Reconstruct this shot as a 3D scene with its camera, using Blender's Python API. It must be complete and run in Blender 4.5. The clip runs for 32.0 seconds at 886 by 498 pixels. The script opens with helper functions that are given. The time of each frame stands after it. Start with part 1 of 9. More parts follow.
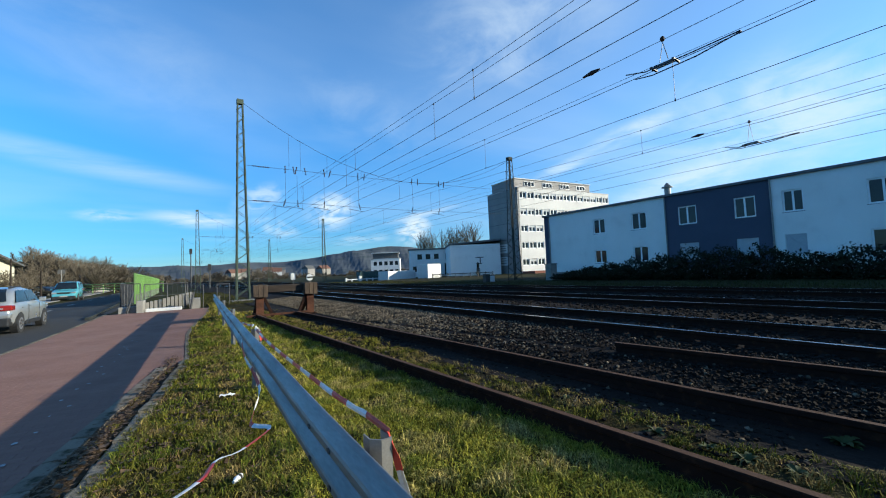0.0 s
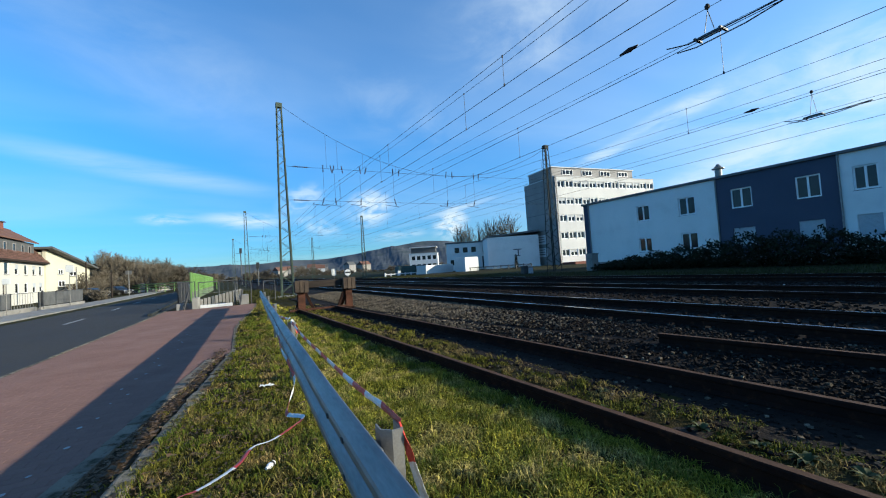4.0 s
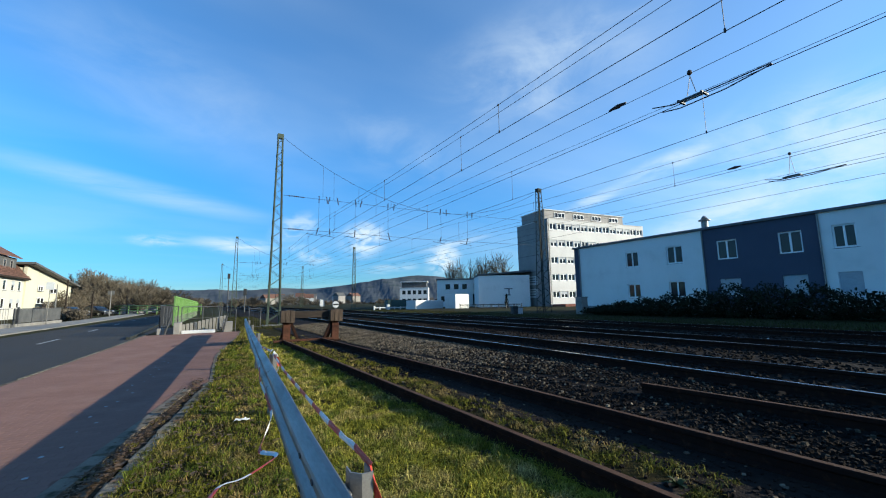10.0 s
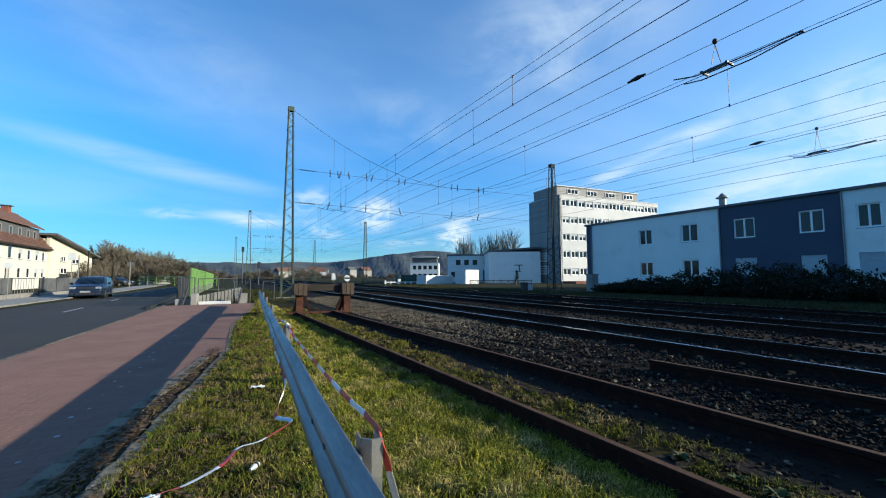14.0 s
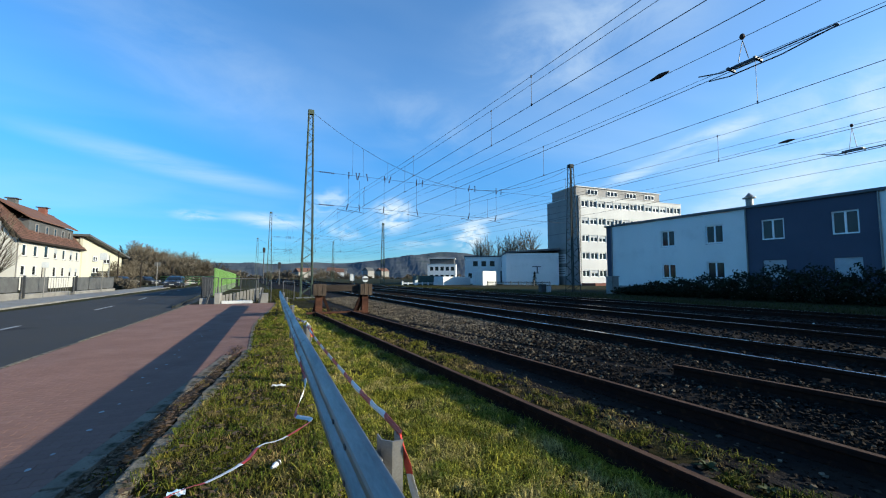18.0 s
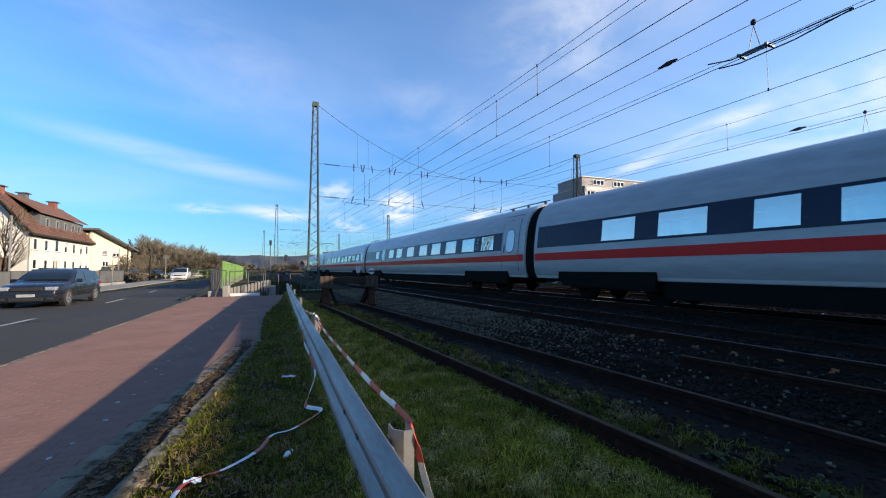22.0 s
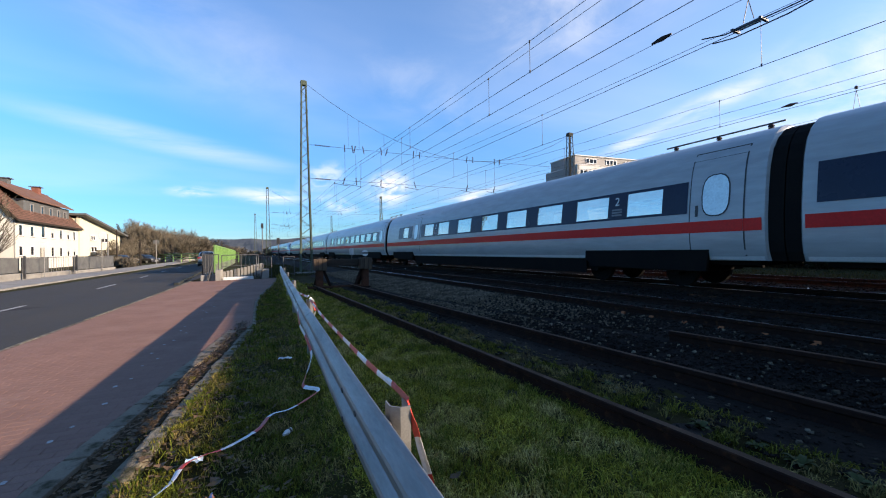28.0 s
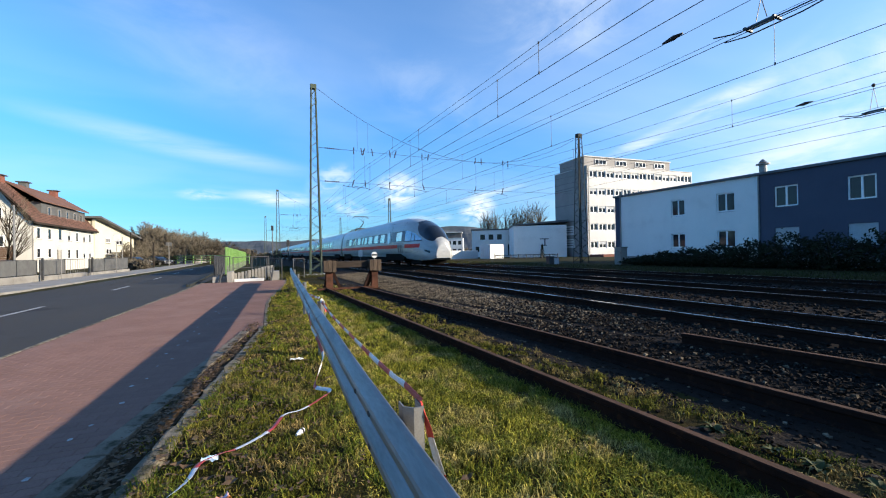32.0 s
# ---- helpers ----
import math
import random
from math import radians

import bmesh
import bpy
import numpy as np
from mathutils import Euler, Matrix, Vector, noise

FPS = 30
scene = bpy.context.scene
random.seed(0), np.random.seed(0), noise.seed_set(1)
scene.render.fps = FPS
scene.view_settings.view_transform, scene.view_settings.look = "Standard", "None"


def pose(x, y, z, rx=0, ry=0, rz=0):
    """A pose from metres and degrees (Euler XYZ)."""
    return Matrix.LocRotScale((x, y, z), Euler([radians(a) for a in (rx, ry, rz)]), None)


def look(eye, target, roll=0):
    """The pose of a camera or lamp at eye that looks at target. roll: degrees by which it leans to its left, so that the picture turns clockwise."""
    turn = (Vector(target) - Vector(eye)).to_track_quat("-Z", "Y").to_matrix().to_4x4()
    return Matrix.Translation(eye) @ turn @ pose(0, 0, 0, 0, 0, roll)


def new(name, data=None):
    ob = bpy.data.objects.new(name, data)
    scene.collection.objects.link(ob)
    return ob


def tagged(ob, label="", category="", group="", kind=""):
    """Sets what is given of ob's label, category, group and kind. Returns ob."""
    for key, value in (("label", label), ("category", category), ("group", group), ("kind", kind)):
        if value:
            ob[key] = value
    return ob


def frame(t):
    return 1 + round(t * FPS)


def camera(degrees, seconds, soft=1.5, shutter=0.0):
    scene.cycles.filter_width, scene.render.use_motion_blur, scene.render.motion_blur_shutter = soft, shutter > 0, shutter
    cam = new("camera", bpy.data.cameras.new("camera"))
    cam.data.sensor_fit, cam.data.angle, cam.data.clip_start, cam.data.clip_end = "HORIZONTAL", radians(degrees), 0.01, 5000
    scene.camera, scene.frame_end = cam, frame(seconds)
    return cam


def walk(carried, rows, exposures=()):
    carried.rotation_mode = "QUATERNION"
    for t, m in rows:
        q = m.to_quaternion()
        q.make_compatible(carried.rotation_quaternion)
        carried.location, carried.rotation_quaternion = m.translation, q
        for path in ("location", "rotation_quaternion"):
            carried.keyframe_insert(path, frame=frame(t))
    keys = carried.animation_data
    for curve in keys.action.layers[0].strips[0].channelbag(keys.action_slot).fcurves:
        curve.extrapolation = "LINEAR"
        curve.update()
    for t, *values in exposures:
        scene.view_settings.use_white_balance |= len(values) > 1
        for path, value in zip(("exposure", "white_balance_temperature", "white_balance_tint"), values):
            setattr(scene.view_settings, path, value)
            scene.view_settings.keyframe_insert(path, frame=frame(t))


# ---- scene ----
cam = camera(97.3, 32.0, soft=1.1)
PATH = [
    (0.0, -0.139, 0.093, 1.404, 93.01, 2.47, -32.52),
    (0.5, -0.125, 0.091, 1.410, 93.21, 1.47, -24.92),
    (1.0, -0.044, 0.072, 1.415, 95.40, 2.43, -22.43),
    (1.5, -0.037, 0.046, 1.413, 95.80, 2.70, -23.41),
    (2.0, -0.048, 0.072, 1.415, 94.87, 1.11, -24.54),
    (2.5, -0.032, 0.092, 1.389, 93.32, -0.07, -26.69),
    (3.0, 0.022, 0.083, 1.367, 92.60, 2.16, -30.05),
    (3.5, 0.025, 0.087, 1.369, 92.62, 3.89, -31.21),
    (4.0, -0.005, 0.096, 1.366, 92.37, 3.78, -26.91),
    (4.5, -0.008, 0.090, 1.369, 92.17, 3.26, -27.09),
    (6.5, 0.006, 0.063, 1.378, 92.14, 2.37, -27.77),
    (7.0, -0.007, 0.036, 1.392, 94.21, 2.59, -26.76),
    (7.5, -0.017, 0.027, 1.401, 91.84, 4.27, -28.87),
    (8.0, -0.025, 0.014, 1.418, 93.57, 0.02, -30.54),
    (8.5, 0.004, 0.017, 1.411, 95.19, 1.46, -29.45),
    (9.0, -0.005, 0.016, 1.405, 95.50, 2.21, -28.20),
    (9.5, -0.013, 0.009, 1.410, 97.11, 0.97, -28.34),
    (10.0, -0.004, -0.005, 1.405, 97.53, 0.97, -28.31),
    (10.5, -0.011, -0.035, 1.411, 96.01, 0.64, -28.50),
    (11.0, -0.012, -0.031, 1.411, 95.53, 0.29, -28.60),
    (11.5, -0.013, -0.033, 1.411, 96.09, 0.07, -28.25),
    (12.0, -0.016, -0.029, 1.411, 95.68, 0.32, -28.77),
    (12.5, -0.006, -0.014, 1.403, 94.76, 0.28, -27.92),
    (13.0, 0.000, 0.000, 1.400, 94.45, 0.20, -27.80),
    (13.5, 0.005, 0.003, 1.398, 93.85, 0.68, -27.71),
    (14.0, 0.003, -0.004, 1.399, 93.97, 0.18, -26.81),
    (14.5, -0.001, 0.002, 1.399, 94.14, 0.29, -26.29),
    (16.5, -0.000, 0.006, 1.401, 93.83, 0.66, -24.87),
    (17.0, -0.000, 0.012, 1.398, 93.76, 0.92, -24.56),
    (17.5, -0.008, 0.008, 1.405, 94.17, -0.04, -24.35),
    (18.0, -0.007, 0.013, 1.402, 94.14, -0.13, -24.32),
    (18.5, -0.011, 0.005, 1.408, 94.83, 0.81, -24.80),
    (19.0, -0.012, 0.008, 1.403, 94.27, 0.70, -24.14),
    (19.5, -0.005, 0.023, 1.396, 94.04, 1.29, -23.72),
    (20.0, -0.017, 0.001, 1.406, 93.64, 1.08, -23.70),
    (20.5, -0.014, 0.012, 1.404, 93.03, 0.76, -23.84),
    (21.0, -0.014, 0.008, 1.402, 93.44, 1.34, -23.75),
    (21.5, -0.021, 0.001, 1.409, 93.16, 0.77, -24.09),
    (22.0, -0.027, 0.006, 1.408, 92.91, 0.16, -23.52),
    (22.5, -0.031, 0.001, 1.412, 92.72, 0.65, -23.31),
    (23.0, -0.035, 0.003, 1.411, 93.02, 0.80, -23.04),
    (23.5, -0.039, -0.002, 1.411, 93.04, 1.09, -23.36),
    (24.0, -0.042, 0.001, 1.412, 93.09, 0.83, -22.06),
    (24.5, -0.039, -0.006, 1.411, 92.86, 0.76, -22.31),
    (25.0, -0.037, -0.012, 1.415, 91.60, 1.02, -22.98),
    (25.5, -0.025, -0.002, 1.408, 90.60, 1.40, -24.11),
    (26.0, -0.024, 0.001, 1.405, 90.73, 1.45, -24.72),
    (26.5, -0.024, 0.000, 1.403, 90.55, 1.37, -24.90),
    (28.5, -0.038, -0.008, 1.407, 89.84, 0.84, -24.24),
    (29.0, -0.043, -0.005, 1.406, 89.52, 0.87, -24.03),
    (29.5, -0.041, -0.001, 1.405, 89.41, 0.99, -23.91),
    (30.0, -0.039, -0.003, 1.402, 88.89, 1.21, -23.68),
    (30.5, -0.034, 0.001, 1.404, 88.74, 1.37, -23.69),
    (31.0, -0.033, 0.003, 1.399, 88.92, 1.56, -23.70),
    (31.5, -0.048, -0.008, 1.409, 89.99, 1.26, -22.92),
    (32.0, -0.055, -0.011, 1.407, 90.37, 1.03, -23.25),
]
walk(cam, [(t, pose(*p)) for t, *p in PATH], exposures=[(0.0, 0.85, 6150, 4), (15.0, 0.85, 6150, 4), (18.2, 0.85, 6150, 4), (19.3, 0.92, 6750, 13), (23.0, 1.06, 7000, 17), (31.0, 1.20, 7250, 20), (32.0, 1.12, 6600, 12)])

# ---- world, sun, exposure ----
SUN_FROM = Vector((2.86, -1.83, 1.0)).normalized()
world = bpy.data.worlds.new("sky")
scene.world = world
world.use_nodes = True


def wn(kind, **sockets):
    n = world.node_tree.nodes.new(kind)
    for k, v in sockets.items():
        n.inputs[k].default_value = v
    return n


def wl(a, b):
    world.node_tree.links.new(a, b)


def wmath(op, a, b=None, clamp=False):
    n = world.node_tree.nodes.new("ShaderNodeMath")
    n.operation, n.use_clamp = op, clamp
    for i, v in enumerate((a, b)):
        if v is None:
            continue
        if isinstance(v, (int, float)):
            n.inputs[i].default_value = v
        else:
            wl(v, n.inputs[i])
    return n.outputs[0]


def build_sky():
    world.node_tree.nodes.clear()
    out = wn("ShaderNodeOutputWorld")
    sky = wn("ShaderNodeTexSky")
    sky.sky_type, sky.sun_disc = "NISHITA", False
    sky.sun_elevation, sky.sun_rotation = radians(17), math.atan2(SUN_FROM.x, SUN_FROM.y)
    sky.altitude, sky.air_density, sky.dust_density, sky.ozone_density = 200, 1.0, 0.3, 2.5
    co = wn("ShaderNodeTexCoord")
    xyz = wn("ShaderNodeSeparateXYZ")
    wl(co.outputs["Generated"], xyz.inputs[0])
    zz = wmath("ADD", wmath("MAXIMUM", xyz.outputs[2], 0.0), 0.10)
    u, v = wmath("DIVIDE", xyz.outputs[0], zz), wmath("DIVIDE", xyz.outputs[1], zz)
    cv = wn("ShaderNodeCombineXYZ")
    wl(u, cv.inputs[0]), wl(v, cv.inputs[1])

    def layer(rot, scale, nscale, detail, dist, seed):
        m = wn("ShaderNodeMapping")
        m.inputs["Rotation"].default_value = (0, 0, radians(rot))
        m.inputs["Scale"].default_value = scale
        m.inputs["Location"].default_value = (seed, seed * 0.7, 0)
        wl(cv.outputs[0], m.inputs[0])
        n = wn("ShaderNodeTexNoise", Scale=nscale, Detail=detail, Roughness=0.58, Distortion=dist)
        wl(m.outputs[0], n.inputs["Vector"])
        return n.outputs[0]

    def ramp(val, lo, hi):
        r = world.node_tree.nodes.new("ShaderNodeMapRange")
        r.interpolation_type = "SMOOTHSTEP"
        r.inputs["From Min"].default_value, r.inputs["From Max"].default_value = lo, hi
        wl(val, r.inputs["Value"])
        return r.outputs[0]

    # a thin high veil and faint streaks all over, more towards the sun
    veil = ramp(layer(-30, (0.5, 1.0, 1), 0.5, 3, 0.6, 3.1), 0.34, 0.90)
    streak = ramp(layer(-62, (0.34, 1.2, 1), 0.7, 4, 0.9, 7.7), 0.44, 0.88)
    east = ramp(wmath("ADD", wmath("MULTIPLY", xyz.outputs[0], 0.8), wmath("MULTIPLY", xyz.outputs[1], -0.35)), -0.1, 0.75)
    amount = wmath("ADD", wmath("MULTIPLY", veil, 0.24), wmath("MULTIPLY", streak, wmath("ADD", wmath("MULTIPLY", east, 0.34), 0.12)))
    amount = wmath("ADD", amount, wmath("MULTIPLY", east, 0.20))
    # single clouds: azimuth, elevation, half length, half height, lean, density, noise size, noise range
    az = wmath("MULTIPLY", wmath("ARCTAN2", xyz.outputs[0], xyz.outputs[1]), 57.2958)
    el = wmath("MULTIPLY", wmath("ARCSINE", xyz.outputs[2]), 57.2958)
    sheet = wn("ShaderNodeCombineXYZ")
    wl(az, sheet.inputs[0]), wl(wmath("MULTIPLY", el, 2.0), sheet.inputs[1])

    def cloud(a, e, wide, high, lean, dense, size, lo, hi):
        c, s = math.cos(radians(lean)), math.sin(radians(lean))
        da, de = wmath("SUBTRACT", az, a), wmath("SUBTRACT", el, e)
        du = wmath("DIVIDE", wmath("ADD", wmath("MULTIPLY", da, c), wmath("MULTIPLY", de, s)), wide)
        dv = wmath("DIVIDE", wmath("SUBTRACT", wmath("MULTIPLY", de, c), wmath("MULTIPLY", da, s)), high)
        r = wmath("SQRT", wmath("ADD", wmath("MULTIPLY", du, du), wmath("MULTIPLY", dv, dv)))
        m = wn("ShaderNodeMapping")
        m.inputs["Rotation"].default_value = (0, 0, radians(-lean))
        m.inputs["Scale"].default_value = (size * min(1.0, 2.5 * high / wide), size, size)
        wl(sheet.outputs[0], m.inputs[0])
        n = wn("ShaderNodeTexNoise", Scale=1.0, Detail=8, Roughness=0.6, Distortion=0.5)
        wl(m.outputs[0], n.inputs["Vector"])
        return wmath("MULTIPLY", wmath("MULTIPLY", ramp(r, 1.0, 0.15), ramp(n.outputs[0], lo, hi)), dense)

    for spec in ((-10, 13.2, 20, 1.9, -7, 0.46, 0.09, 0.22, 0.74), (-8.0, 7.6, 4.0, 1.0, 0, 0.62, 0.30, 0.34, 0.64), (0.5, 7.5, 7.5, 1.4, -3, 0.72, 0.26, 0.32, 0.64), (9.5, 6.6, 4.0, 1.5, -20, 0.60, 0.30, 0.34, 0.64),
                 (7.5, 10.4, 4.5, 2.2, 25, 0.60, 0.32, 0.34, 0.66), (16.8, 8.9, 4.4, 3.4, 15, 0.95, 0.30, 0.32, 0.62), (28.4, 6.0, 3.8, 2.6, 35, 0.95, 0.32, 0.32, 0.62), (21.0, 4.8, 5.0, 1.0, 5, 0.5, 0.35, 0.34, 0.62),
                 (28.0, 7.7, 10, 0.6, 13, 0.45, 0.3, 0.28, 0.66), (50.5, 13.5, 7.5, 1.1, 18, 0.55, 0.3, 0.26, 0.68), (59, 16.6, 8, 1.8, 16, 0.50, 0.22, 0.32, 0.70), (74, 15, 18, 9, 0, 0.55, 0.11, 0.30, 0.74),
                 (64, 9.0, 14, 3.0, 12, 0.45, 0.16, 0.30, 0.70), (-8, 25, 24, 9, -12, 0.16, 0.06, 0.30, 0.78), (44, 31, 24, 10, 8, 0.42, 0.07, 0.30, 0.78), (22, 22, 14, 7, -20, 0.18, 0.09, 0.32, 0.76)):
        amount = wmath("ADD", amount, cloud(*spec))
    amount = wmath("MINIMUM", wmath("MAXIMUM", amount, 0.0), 0.92)
    blue = wn("ShaderNodeBackground", Strength=SKY)
    tint = world.node_tree.nodes.new("ShaderNodeMix")
    tint.data_type, tint.blend_type = "RGBA", "MULTIPLY"
    tint.inputs["Factor"].default_value = 1.0
    shade = world.node_tree.nodes.new("ShaderNodeMix")
    shade.data_type = "RGBA"
    shade.inputs["A"].default_value, shade.inputs["B"].default_value = (0.32, 0.66, 1.03, 1), (0.43, 1.10, 1.60, 1)
    wl(ramp(xyz.outputs[2], 0.0, 0.38), shade.inputs["Factor"])
    wl(shade.outputs["Result"], tint.inputs["B"])
    wl(sky.outputs[0], tint.inputs["A"])
    wl(tint.outputs["Result"], blue.inputs["Color"])
    white = wn("ShaderNodeBackground", Color=(0.83, 0.92, 1.0, 1), Strength=CLOUD)
    mix = wn("ShaderNodeMixShader")
    wl(amount, mix.inputs[0]), wl(blue.outputs[0], mix.inputs[1]), wl(white.outputs[0], mix.inputs[2])
    wl(mix.outputs[0], out.inputs[0])


SKY, CLOUD = 0.092, 0.58
build_sky()
sun = new("sun", bpy.data.lights.new("sun", "SUN"))
sun.data.energy, sun.data.angle, sun.data.color = 5.0, radians(0.55), (1.0, 0.885, 0.70)
sun.matrix_world = look(SUN_FROM * 60, (0, 0, 0))

# ---- materials ----


def material(name, c1, c2=None, rough=0.7, metal=0.0, scale=3.0, fine=40.0, bump=0.15, mixat=(0.35, 0.65), spec=0.5, stretch=(1, 1, 1),
             per_object=0.0, per_island=0.0, rough_var=0.1, c3=None, c3at=(0.6, 0.75), c3scale=9.0, coat=0.0):
    """A procedural surface: two colours mixed by a broad noise, a third in patches, fine grain, relief, roughness that varies."""
    m = bpy.data.materials.new(name)
    m.use_nodes = True
    nt = m.node_tree
    p = nt.nodes["Principled BSDF"]
    N, L = nt.nodes.new, nt.links.new
    co, mp = N("ShaderNodeTexCoord"), N("ShaderNodeMapping")
    mp.inputs["Scale"].default_value = stretch
    L(co.outputs["Object"], mp.inputs[0])

    def noise_at(sc, det=6):
        n = N("ShaderNodeTexNoise")
        n.inputs["Scale"].default_value, n.inputs["Detail"].default_value, n.inputs["Roughness"].default_value = sc, det, 0.6
        L(mp.outputs[0], n.inputs["Vector"])
        return n.outputs[0]

    def span(v, lo, hi, a=0.0, b=1.0):
        r = N("ShaderNodeMapRange")
        for k, x in (("From Min", lo), ("From Max", hi), ("To Min", a), ("To Max", b)):
            r.inputs[k].default_value = x
        L(v, r.inputs["Value"])
        return r.outputs[0]

    def mixc(f, a, b, mode="MIX"):
        x = N("ShaderNodeMix")
        x.data_type, x.blend_type = "RGBA", mode
        if isinstance(f, float):
            x.inputs["Factor"].default_value = f
        else:
            L(f, x.inputs["Factor"])
        for s, v in (("A", a), ("B", b)):
            if isinstance(v, tuple):
                x.inputs[s].default_value = (*v, 1)
            else:
                L(v, x.inputs[s])
        return x.outputs["Result"]

    broad, grain = noise_at(scale), noise_at(fine, 4)
    col = mixc(span(broad, *mixat), c1, c2 or tuple(x * 0.82 for x in c1))
    if c3:
        col = mixc(span(noise_at(c3scale, 8), *c3at), col, c3)
    g = span(grain, 0.25, 0.75, 0.84, 1.14)
    gc = N("ShaderNodeCombineColor")
    for i in range(3):
        L(g, gc.inputs[i])
    col = mixc(1.0, col, gc.outputs[0], "MULTIPLY")
    for amount, node, socket in ((per_object, "ShaderNodeObjectInfo", "Random"), (per_island, "ShaderNodeNewGeometry", "Random Per Island")):
        if amount:
            v = span(N(node).outputs[socket], 0, 1, 1 - amount, 1 + amount)
            vc = N("ShaderNodeCombineColor")
            for i in range(3):
                L(v, vc.inputs[i])
            col = mixc(1.0, col, vc.outputs[0], "MULTIPLY")
    L(col, p.inputs["Base Color"])
    L(span(broad, 0.3, 0.7, max(rough - rough_var, 0.02), min(rough + rough_var, 1)), p.inputs["Roughness"])
    p.inputs["Metallic"].default_value = metal
    p.inputs["Specular IOR Level"].default_value = spec
    p.inputs["Coat Weight"].default_value = coat
    if bump:
        b = N("ShaderNodeBump")
        b.inputs["Strength"].default_value, b.inputs["Distance"].default_value = bump, 0.02
        L(grain, b.inputs["Height"])
        L(b.outputs[0], p.inputs["Normal"])
    return m


def glass(name, tint=(0.8, 0.9, 0.9), rough=0.0, ior=1.45):
    m = bpy.data.materials.new(name)
    m.use_nodes = True
    p = m.node_tree.nodes["Principled BSDF"]
    p.inputs["Base Color"].default_value = (*tint, 1)
    p.inputs["Roughness"].default_value, p.inputs["Transmission Weight"].default_value, p.inputs["IOR"].default_value = rough, 1.0, ior
    return m


def glow(name, colour, strength):
    m = bpy.data.materials.new(name)
    m.use_nodes = True
    p = m.node_tree.nodes["Principled BSDF"]
    p.inputs["Base Color"].default_value = (*colour, 1)
    p.inputs["Emission Color"].default_value, p.inputs["Emission Strength"].default_value = (*colour, 1), strength
    return m


ASPHALT = material("asphalt", (0.0356, 0.03433, 0.03306), (0.04704, 0.04514, 0.04259), 0.9, scale=0.5, fine=120, bump=0.35, c3=(0.02225, 0.02225, 0.02416), c3at=(0.6, 0.68), c3scale=0.25, spec=0.2)
PAVER = material("red_paver", (0.2128, 0.121, 0.09408), (0.1848, 0.1053, 0.08288), 0.9, scale=1.3, fine=70, bump=0.2, per_object=0.05, per_island=0.05, c3=(0.2184, 0.1366, 0.112), c3at=(0.5, 0.8), c3scale=0.7, spec=0.1)
JOINT = material("joint_sand", (0.1736, 0.09968, 0.07616), (0.1512, 0.08736, 0.0672), 0.95, scale=3, fine=80, spec=0.1)
KERB = material("kerb_concrete", (0.215, 0.178, 0.135), (0.145, 0.120, 0.09), 0.92, scale=2, fine=60, bump=0.4, per_object=0.14, c3=(0.04541, 0.04257, 0.02554), c3at=(0.52, 0.64), c3scale=6, spec=0.1)
OLDSTONE = material("old_gutter_stone", (0.19, 0.165, 0.125), (0.125, 0.11, 0.083), 0.92, scale=5, fine=50, bump=0.6, per_object=0.25, c3=(0.055, 0.052, 0.028), c3at=(0.50, 0.60), c3scale=9, spec=0.1)
CONCRETE = material("concrete", (0.2384, 0.227, 0.2043), (0.1816, 0.1703, 0.1533), 0.88, scale=1, fine=40, bump=0.2, per_object=0.06, c3=(0.1135, 0.1078, 0.09082), c3at=(0.6, 0.75), c3scale=2)
SOIL = material("soil", (0.06527, 0.04427, 0.02554), (0.03973, 0.02781, 0.01646), 0.97, scale=4, fine=50, bump=0.7, c3=(0.07946, 0.0613, 0.04087), c3at=(0.52, 0.68), c3scale=14, spec=0.06)
GRASS_GROUND = material("grass_ground", (0.02967, 0.02698, 0.005844), (0.02248, 0.01798, 0.006294), 0.97, scale=1.6, fine=55, bump=0.8, c3=(0.0472, 0.03372, 0.01618), c3at=(0.52, 0.66), c3scale=1.1, spec=0.05)
BLADE = material("grass_blade", (0.275, 0.248, 0.030), (0.125, 0.130, 0.014), 0.8, scale=1.4, fine=5, bump=0.0, per_island=0.7, c3=(0.36, 0.285, 0.10), c3at=(0.48, 0.64), c3scale=2.6, spec=0.12)
# worn blades, also darkened in colour for the guard rail's shade
BLADE_DULL = material("dull_shaded_blade", (0.138, 0.127, 0.016), (0.076, 0.080, 0.010), 0.85, scale=1.2, fine=5, bump=0.0, per_island=0.7, c3=(0.20, 0.145, 0.055), c3at=(0.46, 0.60), c3scale=2.3, spec=0.1)
BLADE_TUFT = material("tuft_blade", (0.105, 0.125, 0.012), (0.070, 0.090, 0.010), 0.8, scale=1.5, fine=5, bump=0.0, per_island=0.5, c3=(0.21, 0.17, 0.03), c3at=(0.55, 0.68), c3scale=2.6, spec=0.12)
# darker grass copy: the building's shadow on the bank deepens this colour
BANK = material("shaded_bank_grass", (0.045, 0.045, 0.014), (0.03, 0.032, 0.012), 0.9, scale=0.5, fine=5, bump=0.0, per_island=0.5, spec=0.08)
FIELD = material("field", (0.03122, 0.03406, 0.01135), (0.03406, 0.02838, 0.01533), 0.97, scale=0.05, fine=2, bump=0.3, c3=(0.02554, 0.02157, 0.01249), c3at=(0.5, 0.65), c3scale=0.2, spec=0.05)
BALLAST = material("ballast", (0.020, 0.016, 0.0135), (0.012, 0.010, 0.009), 0.95, scale=0.7, fine=22, bump=1.0, c3=(0.026, 0.018, 0.013), c3at=(0.5, 0.7), c3scale=1.5, spec=0.06)
